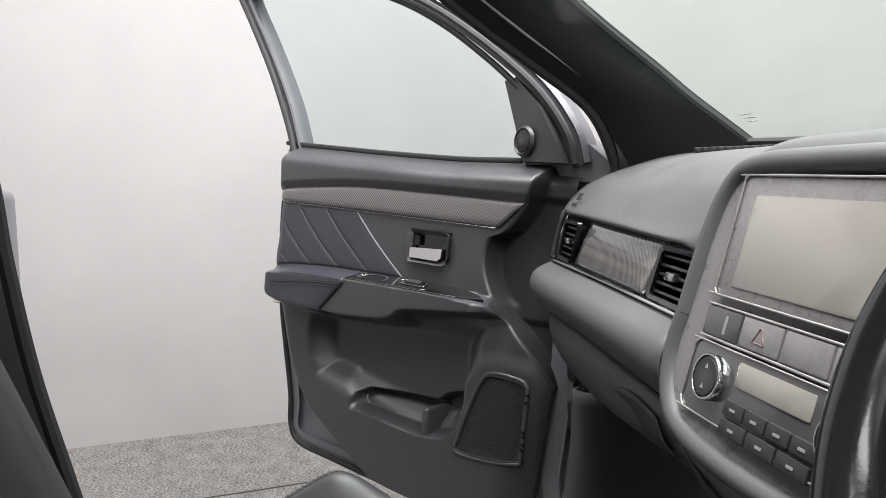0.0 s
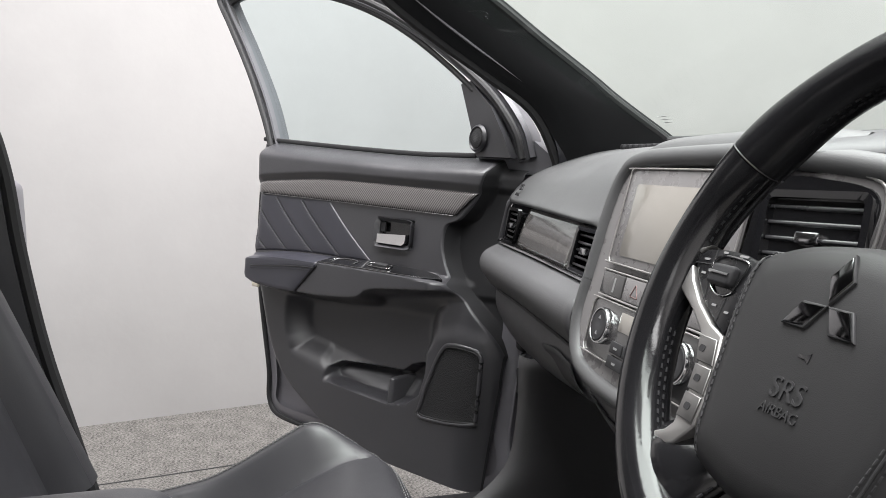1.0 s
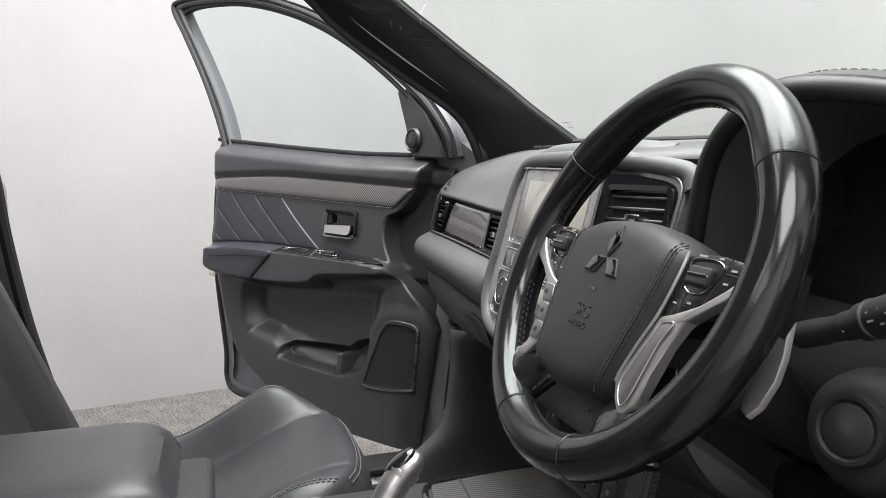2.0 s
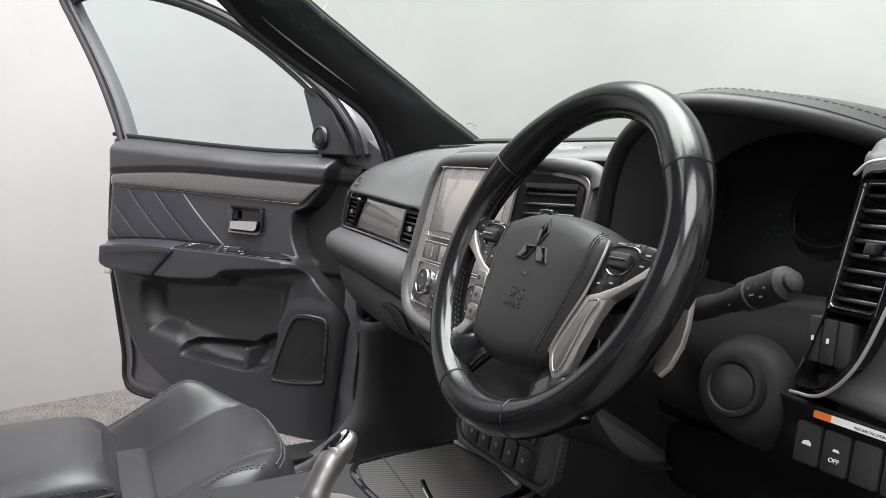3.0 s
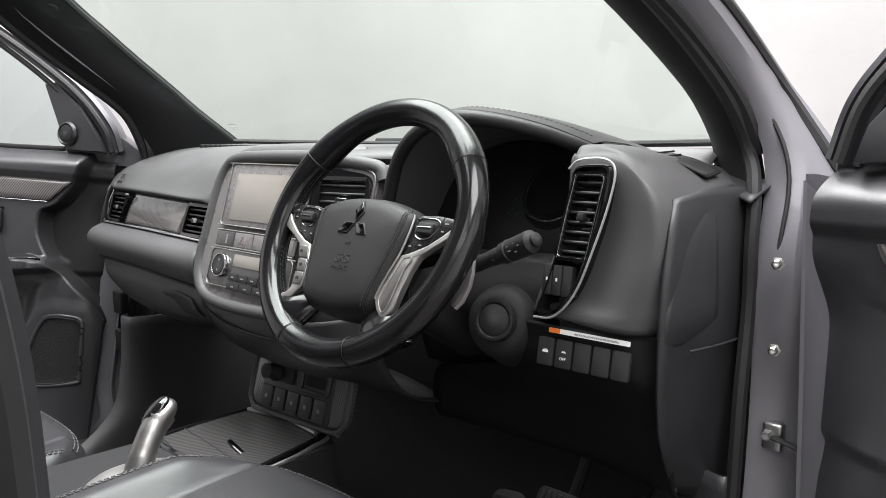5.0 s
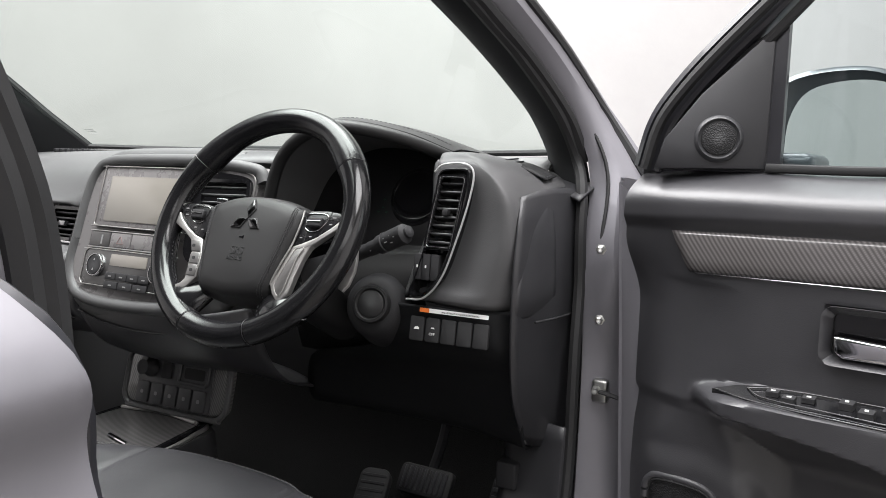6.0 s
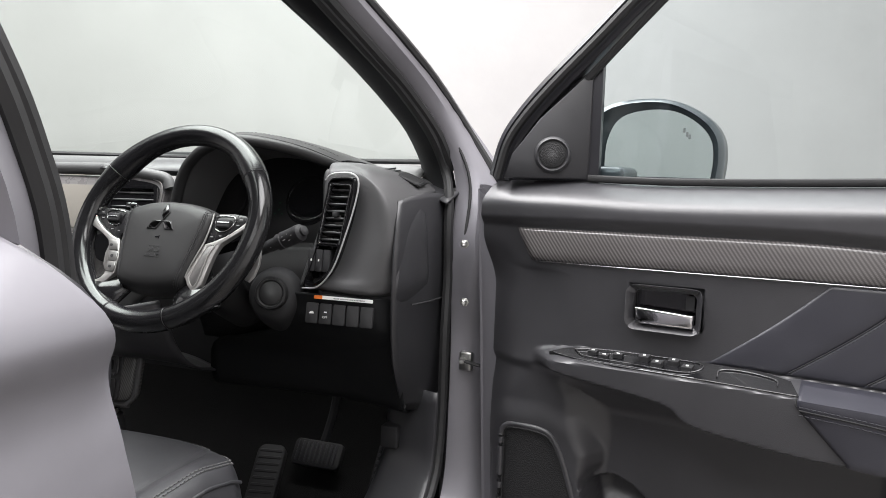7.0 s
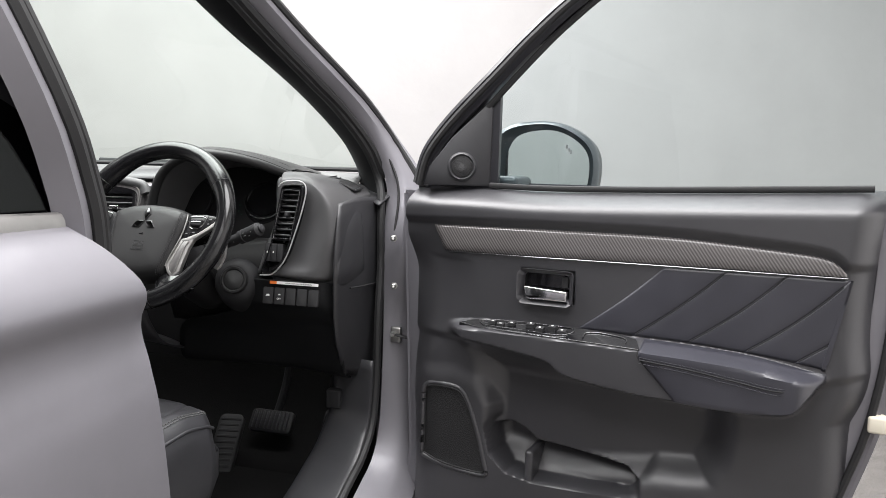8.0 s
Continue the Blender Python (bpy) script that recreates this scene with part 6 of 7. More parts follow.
slab("label_end", rounded(-0.046, 0.0236, -0.03, 0.0298, 0.001, 2), 0.0005, ORANGE, lab, "orange end of the label", KT @ pose(0, -0.0081, 0), 0)
letters("label_text", "MAKE SURE TAILGATE PATH IS CLEAR BEFORE OPERATING", 0.0032, RUBBER, lab, KT @ pose(0.021, -0.0083, 0.0262, 90, 0, 0) @ Matrix.Diagonal((0.72, 1, 1, 1)), "small black warning text", 0.0001)
# steering column shroud with its wells
surf("column_shroud", [
    [(0.31, 0.1, 0.95), (0.345, 0.1, 0.99), (0.385, 0.1, 0.99), (0.415, 0.12, 0.95)], [(0.3, 0.13, 0.9), (0.335, 0.13, 0.87), (0.375, 0.14, 0.87), (0.405, 0.16, 0.9)],
    [(0.3, 0.18, 0.86), (0.335, 0.17, 0.83), (0.375, 0.175, 0.83), (0.402, 0.2, 0.86)], [(0.29, 0.26, 0.82), (0.335, 0.24, 0.79), (0.375, 0.24, 0.79), (0.41, 0.25, 0.82)]], 22, 20, HUBSKIN, dash, "dark plastic steering column shroud", 0.004)
surf("instrument_lower_panel", [[(0.22, 0.26, 0.96), (0.38, 0.22, 0.955), (0.54, 0.23, 0.96)], [(0.22, 0.25, 0.88), (0.38, 0.195, 0.86), (0.54, 0.205, 0.88)], [(0.22, 0.3, 0.74), (0.38, 0.3, 0.74), (0.54, 0.28, 0.76)]], 16, 12, HUBSKIN, dash, "dark panel below the instruments", 0.004, True)
IG = pose(0.476, 0.152, 0.871, 76, 0, 14)
lathe("ignition_housing", [(0.064, -0.09), (0.056, -0.05), (0.05, -0.026), (0.042, -0.014), (0.031, -0.009), (0.02, -0.009)], DARK, dash, "dark plastic housing round the ignition cover", IG)
ig = lathe("start_switch_cover", [(0.0305, -0.03), (0.0295, 0.0), (0.028, 0.003), (0.0245, 0.0035), (0.0222, 0.001)], HUBSKIN, dash, "round dark ignition cover", IG)
lathe("cover_disc", [(0.0215, -0.01), (0.021, 0.002), (0.019, 0.0032), (0.0, 0.0032)], HUBSKIN, ig, "", IG)

# ---- steering wheel, built flat: x right, z up, -y to the driver ----
WT = pose(0.375, 0.007, 0.998, -27.16, 0, 0.38)
wheel = thing("steering_wheel", "worn shiny black leather steering wheel with satin silver spokes", "steering wheel", WT)
RIM_R = 0.1668


def rim_piece(name, a0, a1, n, m, label="", r0=0.018):
    v = []
    for i in range(n):
        a = radians(a0 + (a1 - a0) * i / (n - 1))
        dg = math.degrees(a) % 360
        g = math.exp(-((dg - 38) / 15) ** 2) + math.exp(-((dg - 142) / 15) ** 2)
        for k in range(24):
            b = 2 * math.pi * k / 24
            rr = RIM_R + r0 * math.cos(b) - 0.006 * g * (math.cos(b) < 0) * abs(math.cos(b))
            v.append((rr * math.cos(a), -r0 * (1.04 + 0.16 * g) * math.sin(b), rr * math.sin(a)))
    return obj(name, v, grid_faces(24, n, True), m, wheel, label)


RIMGLOSS = relief(mat("gloss_wheel_trim", (0.009, 0.009, 0.0098), 0.15, 0, 0.1), 420, 0.13, 0.0005, "noise", 0.05, 26.0)
PODBLACK = relief(mat("satin_black_switch", (0.012, 0.012, 0.013), 0.28), 300, 0.05, 0.0003, "noise", 0.05, 30.0)
rim_piece("rim_top", 33.4, 146.6, 70, RIMHIDE, "worn black leather upper rim")
rim_piece("rim_side", -69.4, 32.6, 70, RIMGLOSS, "shiny worn black leather rim side")
rim_piece("rim_side", 147.4, 249.4, 70, RIMGLOSS, "shiny worn black leather rim side")
rim_piece("rim_bottom", 250.6, 289.4, 30, RIMHIDE, "worn black leather lower rim")
for a in (33, 147, 250, 290):
    c, s_ = math.cos(radians(a)), math.sin(radians(a))
    g_ = 0.9 if a in (33, 147) else 0.0
    tube("rim_joint", [((RIM_R + 0.0178 * math.cos(b) - 0.006 * g_ * (math.cos(b) < 0) * abs(math.cos(b))) * c, -(0.0186 + 0.0026 * g_) * math.sin(b), (RIM_R + 0.0178 * math.cos(b) - 0.006 * g_ * (math.cos(b) < 0) * abs(math.cos(b))) * s_) for b in np.linspace(0, 2 * math.pi, 25)[:-1]], 0.0006, SLAT, wheel, "fine dark rim joint", n=40, closed=True, sides=6, up=(-s_, 0, c))
for a0, a1 in ((150, 172), (196, 246), (-66, -16), (8, 30), (36, 144)):
    rs_ = RIM_R - 0.0172
    # cross stitches: short threads laid over the inner seam
    for dy, ph in ((-0.002, 0.0), (0.0022, 0.5)):
        stitches("rim_stitching", [((rs_ - 0.0005 - 0.005 * (math.exp(-((t_ % 360 - 38) / 15) ** 2) + math.exp(-((t_ % 360 - 142) / 15) ** 2))) * math.cos(radians(t_ + ph)), dy, (rs_ - 0.0005 - 0.005 * (math.exp(-((t_ % 360 - 38) / 15) ** 2) + math.exp(-((t_ % 360 - 142) / 15) ** 2))) * math.sin(radians(t_ + ph))) for t_ in np.linspace(a0, a1, 20)], RIMTHREAD, wheel, 0.0036, 0.0032, 0.0009)
# hub pad, domed, with a stitched seam down each side
HUB = [(-0.082, 0.026), (-0.045, 0.038), (0.0, 0.042), (0.045, 0.038), (0.082, 0.026), (0.0885, 0.004), (0.081, -0.04), (0.072, -0.082), (0.06, -0.108), (0.03, -0.117), (0.0, -0.119), (-0.03, -0.117), (-0.06, -0.108), (-0.072, -0.082), (-0.081, -0.04), (-0.0885, 0.004)]
HO = spline(HUB + [HUB[0]], 97)[:-1]
HC = (0.0, -0.038)
HUB_PROFILE = ((0.94, 0.045), (1.0, 0.03), (1.005, 0.016), (0.99, 0.006), (0.955, -0.001), (0.92, -0.0078), (0.84, -0.0125), (0.7, -0.0148), (0.4, -0.016), (0.15, -0.0163))


def hub_y(x, z):
    """Front of the hub pad at a place on it."""
    ang = math.atan2(z - HC[1], x - HC[0])
    d_ = math.hypot(x - HC[0], z - HC[1])
    k_ = min(range(len(HO)), key=lambda i: abs((math.atan2(HO[i][1] - HC[1], HO[i][0] - HC[0]) - ang + math.pi) % (2 * math.pi) - math.pi))
    f_ = d_ / math.hypot(HO[k_][0] - HC[0], HO[k_][1] - HC[1])
    pr = HUB_PROFILE[3:][::-1]
    return float(np.interp(f_, [p_[0] for p_ in pr], [p_[1] for p_ in pr]))


hub = loft("hub_pad", [[(HC[0] + (p[0] - HC[0]) * sc, y, HC[1] + (p[1] - HC[1]) * sc) for p in HO] for sc, y in HUB_PROFILE], HUBSKIN, wheel, "black padded airbag hub")
for sd in (1, -1):
    seam_ = [(0.074, 0.026), (0.0735, 0.0), (0.067, -0.045), (0.058, -0.09), (0.053, -0.11)]
    for off in (-0.0025, 0.0025):
        stitches("hub_stitching", [(sd * (x + off), hub_y(x + off, z) - 0.0004, z) for x, z in spline(seam_, 16)], SLAT, hub, 0.0032, 0.0018, 0.0006)
    tube("hub_crease", [(sd * x, hub_y(x, z) - 0.0001, z) for x, z in spline(seam_, 16)], 0.0009, RUBBER, hub, n=40)
# three-part emblem with dark faces and bright edges, sunk in the pad
for tx, tz, rot in ((0.0, 0.0152, 0), (-0.01316, -0.0076, -120), (0.01316, -0.0076, 120)):
    ez_0 = tz - 0.001
    slope = math.degrees(math.atan2(hub_y(tx, ez_0 + 0.006) - hub_y(tx, ez_0 - 0.006), 0.012))
    TE = pose(tx, hub_y(tx, ez_0) - 0.0002, ez_0) @ pose(0, 0, 0, -slope, 0, 0) @ pose(0, 0, 0, 0, rot, 0)
    pl = slab("emblem", [(0, -0.015), (0.0087, 0.0), (0, 0.015), (-0.0087, 0.0)], 0.0024, RUBBER, hub, "dark rim of the diamond-shaped emblem", TE @ pose(0, 0.001, 0), 0.0005)
    # chrome face darkened in colour for the dark roof it would mirror
    slab("emblem_face", [(0, -0.0134), (0.0076, 0.0), (0, 0.0134), (-0.0076, 0.0)], 0.0012, DARKCHROME, pl, "chrome emblem face with a dark reflection in its colour", TE @ pose(0, -0.001, 0) @ pose(0, 0, 0, 0, 0, 6 if rot > 0 else (-6 if rot < 0 else 0)), 0.0008)
letters("airbag_mark", "SRS", 0.0165, RUBBER, hub, pose(0, hub_y(0, -0.05) - 0.0003, -0.05, 90, 0, 0), "embossed airbag lettering")
letters("airbag_mark", "AIRBAG", 0.0082, RUBBER, hub, pose(0, hub_y(0, -0.0618) - 0.0003, -0.0618, 90, 0, 0), "embossed airbag lettering")
slab("horn_mark", [(-0.004, 0.001), (0.001, 0.001), (0.004, 0.003), (0.004, -0.003), (0.001, -0.001), (-0.004, -0.001)], 0.0005, PIANO, hub, "embossed horn symbol", pose(0, hub_y(0, -0.03) + 0.0001, -0.03), 0)


def flip_x(pts, sd):
    return [(sd * x, z) for x, z in (pts if sd > 0 else pts[::-1])]


BRUSHED = relief(mat("brushed_grey_metal", (0.24, 0.235, 0.23), 0.42, 0.9), 900, 0.06, 0.0002, "noise", 0.05, 40.0)
for sd in (1, -1):
    F_ = lambda pts: flip_x(pts, sd)
    arm = loft("spoke", [[(sd * x, y, z) for y, z in ((0.004, z0), (0.001, (z0 + z1) / 2), (0.004, z1), (0.03, z1), (0.034, (z0 + z1) / 2), (0.03, z0))] for x, z0, z1 in ((0.06, -0.04, 0.02), (0.09, -0.036, 0.021), (0.13, -0.022, 0.021), (0.152, -0.012, 0.022), (0.166, -0.016, 0.028))], RIMGLOSS, wheel, "black spoke")
    pod_out = [(0.084, 0.018), (0.1, 0.0215), (0.121, 0.0225), (0.142, 0.0205), (0.1505, 0.015), (0.147, 0.007), (0.138, -0.002), (0.12, -0.016), (0.1, -0.027), (0.086, -0.033), (0.083, -0.02)]
    if sd > 0:
        slab("spoke_bracket", F_([(0.146, 0.0235), (0.158, 0.02), (0.1565, 0.008), (0.148, -0.003), (0.135, -0.0135), (0.115, -0.029), (0.1, -0.036), (0.084, -0.036), (0.098, -0.028), (0.119, -0.0165), (0.137, -0.002), (0.147, 0.008)]), 0.009, SATIN, arm, "satin silver spoke bracket", pose(0, 0.004, 0), 0.0018, 3)
        tube("bracket_edge", [(0.085, -0.0055, 0.02), (0.0865, -0.0065, 0.0), (0.083, -0.006, -0.03), (0.0755, -0.006, -0.056), (0.0685, -0.005, -0.08), (0.0665, -0.004, -0.09)], 0.0014, SATIN, arm, "bright satin edge", n=40, up=(0, 1, 0))
        leg = [(0.083, -0.032), (0.0755, -0.056), (0.0685, -0.078), (0.066, -0.09), (0.074, -0.102), (0.0855, -0.1115), (0.0925, -0.109), (0.1, -0.098), (0.1025, -0.075), (0.1055, -0.05), (0.112, -0.032), (0.128, -0.016)]
        br = slab("bracket_leg", F_(leg), 0.009, SATIN, arm, "satin silver lower bracket", pose(0, 0.0045, 0), 0.0022, 3)
        inset = [(0.091, -0.036), (0.0835, -0.057), (0.077, -0.079), (0.075, -0.0895), (0.0795, -0.0985), (0.0865, -0.104), (0.092, -0.0965), (0.0945, -0.0745), (0.0975, -0.0505), (0.1035, -0.034)]
        slab("bracket_inset", F_(inset), 0.0012, BRUSHED, br, "brushed darker grey inset", pose(0, -0.0046, 0), 0.0008, 2)
        tube("inset_edge", [(x_, -0.0058, z_) for x_, z_ in inset], 0.0006, SATIN, br, "", n=60, closed=True, sides=6, up=(0, 1, 0))
    else:
        left_out = [(0.138, 0.0235), (0.153, 0.0185), (0.163, 0.0085), (0.161, -0.003), (0.148, -0.0135), (0.125, -0.0245), (0.107, -0.036), (0.0955, -0.052), (0.091, -0.072), (0.0905, -0.096), (0.096, -0.103), (0.11, -0.11), (0.1105, -0.116), (0.1, -0.1165), (0.082, -0.108), (0.0705, -0.092), (0.074, -0.06), (0.084, -0.034), (0.1, -0.029), (0.121, -0.018), (0.14, -0.004), (0.1515, 0.009), (0.1495, 0.0155)]
        slab("spoke_bracket", F_(left_out), 0.009, SATIN, arm, "satin silver spoke bracket", pose(0, 0.004, 0), 0.0016, 3)
        for i in range(3):
            kz0 = -0.0375 - 0.0185 * i
            x0_ = float(np.interp(kz0, [-0.09, -0.06, -0.034], [0.0725, 0.0755, 0.086]))
            x1_ = float(np.interp(kz0, [-0.09, -0.06, -0.034], [0.0895, 0.0925, 0.106]))
            xa = float(np.interp(kz0 - 0.0165, [-0.09, -0.06, -0.034], [0.0725, 0.0755, 0.086]))
            xb = float(np.interp(kz0 - 0.0165, [-0.09, -0.06, -0.034], [0.0895, 0.0925, 0.106]))
            ky = slab("phone_key", F_([(x0_, kz0), (x1_, kz0), (xb, kz0 - 0.0165), (xa, kz0 - 0.0165)]), 0.0014, BRUSHED, arm, "silver phone key", pose(0, -0.0049, 0), 0.0006)
            mx_ = -(x0_ + x1_) / 2
            slab("key_mark", rounded(mx_ - 0.003, kz0 - 0.0105, mx_ + 0.003, kz0 - 0.006, 0.0015, 2), 0.0003, DARK, ky, "small dark symbol", pose(0, -0.0064, 0), 0)
    pod = slab("switch_pod", F_(pod_out), 0.005, PODBLACK, arm, "satin black switch pod", pose(0, 0.0015, 0), 0.0018)
    bz = [(sd * x, -0.0045, z) for x, z in ((0.094, 0.0), (0.091, 0.0105), (0.094, 0.0165), (0.118, 0.0175), (0.1275, 0.013), (0.125, 0.004), (0.117, -0.006), (0.106, -0.0095), (0.096, -0.006))]
    tube("pod_rim", bz, 0.0007, DULLCHROME, pod, "chrome switch rim", n=60, closed=True, up=(0, 1, 0))
    lo_, hi_ = sorted((sd * 0.097, sd * 0.121))
    block("rocker", (lo_, -0.0095, -0.0035), (hi_, -0.002, 0.011), DARK, pod, "black rocker", 0.0025)
    tube("rocker_line", [(sd * 0.099, -0.0098, 0.004), (sd * 0.12, -0.0098, 0.0045)], 0.0011, DULLCHROME, pod, "bright rocker edge", n=4)
    for x, z, wd in ((0.1, 0.0195, 0.0045), (0.12, 0.0198, 0.0025), (0.137, 0.013, 0.003), (0.134, 0.003, 0.0025), (0.092, -0.019, 0.0022), (0.107, -0.0165, 0.0024)):
        slab("pod_mark", rounded(sd * x - wd, z - 0.0008, sd * x + wd, z + 0.0008, 0.0004, 2), 0.0003, FAINT, pod, "small grey symbol", pose(0, -0.0038, 0), 0)
    for ln_ in (((0.13, 0.0215), (0.129, 0.012), (0.121, -0.0145)), ((0.099, -0.0095), (0.0985, -0.027)), ((0.129, 0.01), (0.148, 0.009))):
        tube("pod_gap", [(sd * x, -0.0036, z) for x, z in ln_], 0.0005, RUBBER, pod, "", n=8, sides=5, up=(0, 1, 0))
    # lower spoke sweeping into the rim
    rg_ = []
    for (x0, z0), (x1, z1), th, dy in (((0.048, -0.07), (0.084, -0.062), 0.003, 0.022), ((0.042, -0.09), (0.1, -0.08), 0.012, 0.016), ((0.044, -0.11), (0.112, -0.094), 0.017, 0.01), ((0.05, -0.126), (0.122, -0.106), 0.019, 0.004), ((0.058, -0.142), (0.13, -0.118), 0.018, 0.0), ((0.064, -0.156), (0.136, -0.128), 0.012, 0.0)):
        rg_.append([(sd * ((x0 + x1) / 2 + (x1 - x0) / 2 * math.cos(t_)), 0.007 + dy - th * math.sin(t_), (z0 + z1) / 2 + (z1 - z0) / 2 * math.cos(t_)) for t_ in np.linspace(0, 2 * math.pi, 25)[:-1]])
    loft("lower_spoke", rg_, RIMGLOSS, wheel, "glossy black lower spoke")
    stitches("spoke_stitching", [(sd * 0.047, 0.012, -0.112), (sd * 0.05, 0.006, -0.124), (sd * 0.058, 0.003, -0.138)], THREAD, wheel, 0.004, 0.003, 0.0009)
    slab("shift_paddle", F_([(0.09, 0.03), (0.13, 0.02), (0.146, 0.0), (0.1535, -0.025), (0.1555, -0.042), (0.152, -0.062), (0.145, -0.072), (0.137, -0.069), (0.135, -0.055), (0.12, -0.03), (0.095, -0.01)]), 0.006, SATIN, wheel, "satin silver shift paddle", pose(0, 0.053, 0), 0.002)
lathe("column_boss", [(0.05, 0.0), (0.062, -0.03), (0.062, -0.09), (0.0, -0.09)], DARK, wheel, "black steering boss", pose(0, 0.035, -0.035, 90, 0, 0))

# ---- column stalks ----
stalk = thing("wiper_stalk", "black column stalk with white control markings", "control stalk")
SP = [(0.43, 0.145, 0.938), (0.468, 0.14, 0.952), (0.496, 0.134, 0.963), (0.518, 0.13, 0.972), (0.546, 0.124, 0.984)]
tube("stalk_arm", SP, [0.0115, 0.0105, 0.0115, 0.0145, 0.0148, 0.0148], DARK, stalk, "black stalk arm", n=36, sides=20)
kp = Matrix.Translation((0.546, 0.124, 0.984)) @ Vector((0.9, -0.15, 0.38)).to_track_quat("Z", "Y").to_matrix().to_4x4()
lathe("stalk_ring", [(0.0125, -0.034), (0.0152, -0.033), (0.0152, -0.0315), (0.0125, -0.0305)], SLAT, stalk, "fine ring", kp, 28)
lathe("stalk_knob", [(0.0148, -0.003), (0.0152, 0.0), (0.0148, 0.008), (0.0105, 0.0115), (0.009, 0.0125), (0.009, 0.017), (0.007, 0.0185), (0.0, 0.019)], DARK, stalk, "black twist knob", kp, 28)
for i, (k, dz, wd) in enumerate(((0.22, 0.003, 0.0016), (0.3, -0.004, 0.0022), (0.42, 0.004, 0.002), (0.5, -0.003, 0.0016), (0.66, 0.005, 0.0022), (0.72, -0.002, 0.0032), (0.8, 0.006, 0.0024), (0.86, -0.006, 0.002), (0.93, 0.001, 0.0028))):
    p = Vector(SP[1]).lerp(Vector(SP[4]), k)
    rr_ = 0.0113 if k < 0.55 else 0.0152
    slab("stalk_mark", rounded(-wd * 0.8, -0.0008, wd * 0.8, 0.0008, 0.0004, 2), 0.0006, FAINT, stalk, "small white symbol", Matrix.Translation(p + Vector((0.002, -math.sqrt(rr_ ** 2 - dz ** 2), dz))) @ pose(0, 0, 0, 0, -24, 10), 0)
st2 = thing("indicator_stalk", "black column stalk behind the steering wheel", "control stalk")
tube("stalk_arm", [(0.32, 0.145, 0.94), (0.27, 0.135, 0.955), (0.22, 0.126, 0.97)], [0.0115, 0.0115, 0.0145], DARK, st2, "black stalk arm", n=20, sides=14)
lathe("stalk_knob", [(0.0145, -0.004), (0.0145, 0.006), (0.011, 0.01), (0.0, 0.011)], DARK, st2, "black twist knob", Matrix.Translation((0.22, 0.126, 0.97)) @ Vector((-0.9, -0.15, 0.3)).to_track_quat("Z", "Y").to_matrix().to_4x4(), 24)

# ---- centre console ----
con = thing("centre_console", "dark centre console with carbon-patterned lid and silver edging", "car console")
top = [(-0.105, 0.17), (0.11, 0.175), (0.14, 0.1), (0.152, -0.02), (0.155, -0.2), (0.15, -0.33), (-0.1, -0.33), (-0.11, -0.2), (-0.11, 0.0), (-0.115, 0.12)]
T_ = spline(top + [top[0]], 61)[:-1]
rings = [[(0.02 + (x - 0.02) * sc, y, z) for x, y in T_] for sc, z in ((1.22, 0.28), (1.16, 0.42), (1.1, 0.54), (1.03, 0.588), (0.99, 0.598))]
loft("console_body", rings, DARK, con, "dark plastic console body")
tube("silver_edge", [(-0.095, 0.165, 0.599), (0.0, 0.176, 0.6), (0.1, 0.172, 0.6), (0.125, 0.12, 0.6), (0.142, 0.04, 0.6), (0.147, -0.1, 0.599), (0.147, -0.26, 0.598)], 0.0045, SATIN, con, "satin silver console edge", n=80)
lid = [(-0.084, 0.153), (0.088, 0.166), (0.1, 0.158), (0.134, 0.0), (0.138, -0.03), (0.0, -0.052), (-0.082, -0.036), (-0.094, 0.06), (-0.094, 0.146)]
bm = bmesh.new()
f0 = bm.faces.new([bm.verts.new((x, y, 0.6)) for x, y in lid])
ex = bmesh.ops.extrude_face_region(bm, geom=[f0])
bmesh.ops.translate(bm, verts=[v for v in ex["geom"] if isinstance(v, bmesh.types.BMVert)], vec=(0, 0, 0.006))
lidp = part("console_lid", bm, CARBON_LID, con, "gloss carbon-patterned console lid")
bm = bmesh.new()
f0 = bm.faces.new([bm.verts.new((x, y, 0.598)) for x, y in ((-0.075, -0.034), (0.0, -0.056), (0.136, -0.034), (0.142, -0.2), (0.11, -0.26), (-0.08, -0.26))])
ex = bmesh.ops.extrude_face_region(bm, geom=[f0])
bmesh.ops.translate(bm, verts=[v for v in ex["geom"] if isinstance(v, bmesh.types.BMVert)], vec=(0, 0, 0.0062))
part("console_plate", bm, DARK, con, "dark plastic console plate")
tube("lid_frame", [(x * 1.03, y * 1.03, 0.603) for x, y in lid], 0.006, PIANO, con, "gloss black lid frame", n=90, closed=True)
tube("lid_groove", [(-0.09, 0.01, 0.606), (-0.02, 0.005, 0.606), (0.06, -0.002, 0.606), (0.13, -0.008, 0.606)], 0.0012, RUBBER, lidp, n=20)
tube("lid_handle", [(0.02, 0.03, 0.609), (0.05, 0.022, 0.61), (0.082, 0.016, 0.609)], 0.0045, CHROME, lidp, "small chrome lid pull", n=12, flat=0.6)
tube("lid_rim", [(x, y, 0.61) for x, y in ((-0.09, 0.14), (0.0, 0.158), (0.098, 0.15))], 0.004, SATIN, con, "satin silver lid rim", n=20)

# ---- gear selector ----
LEVER = relief(mat("dark_satin_silver", (0.3, 0.295, 0.29), 0.36, 0.9), 1800, 0.08, 0.0002, "noise", 0.05, 40.0)
gear = thing("gear_selector", "satin silver gear selector lever on its console base", "gear lever")
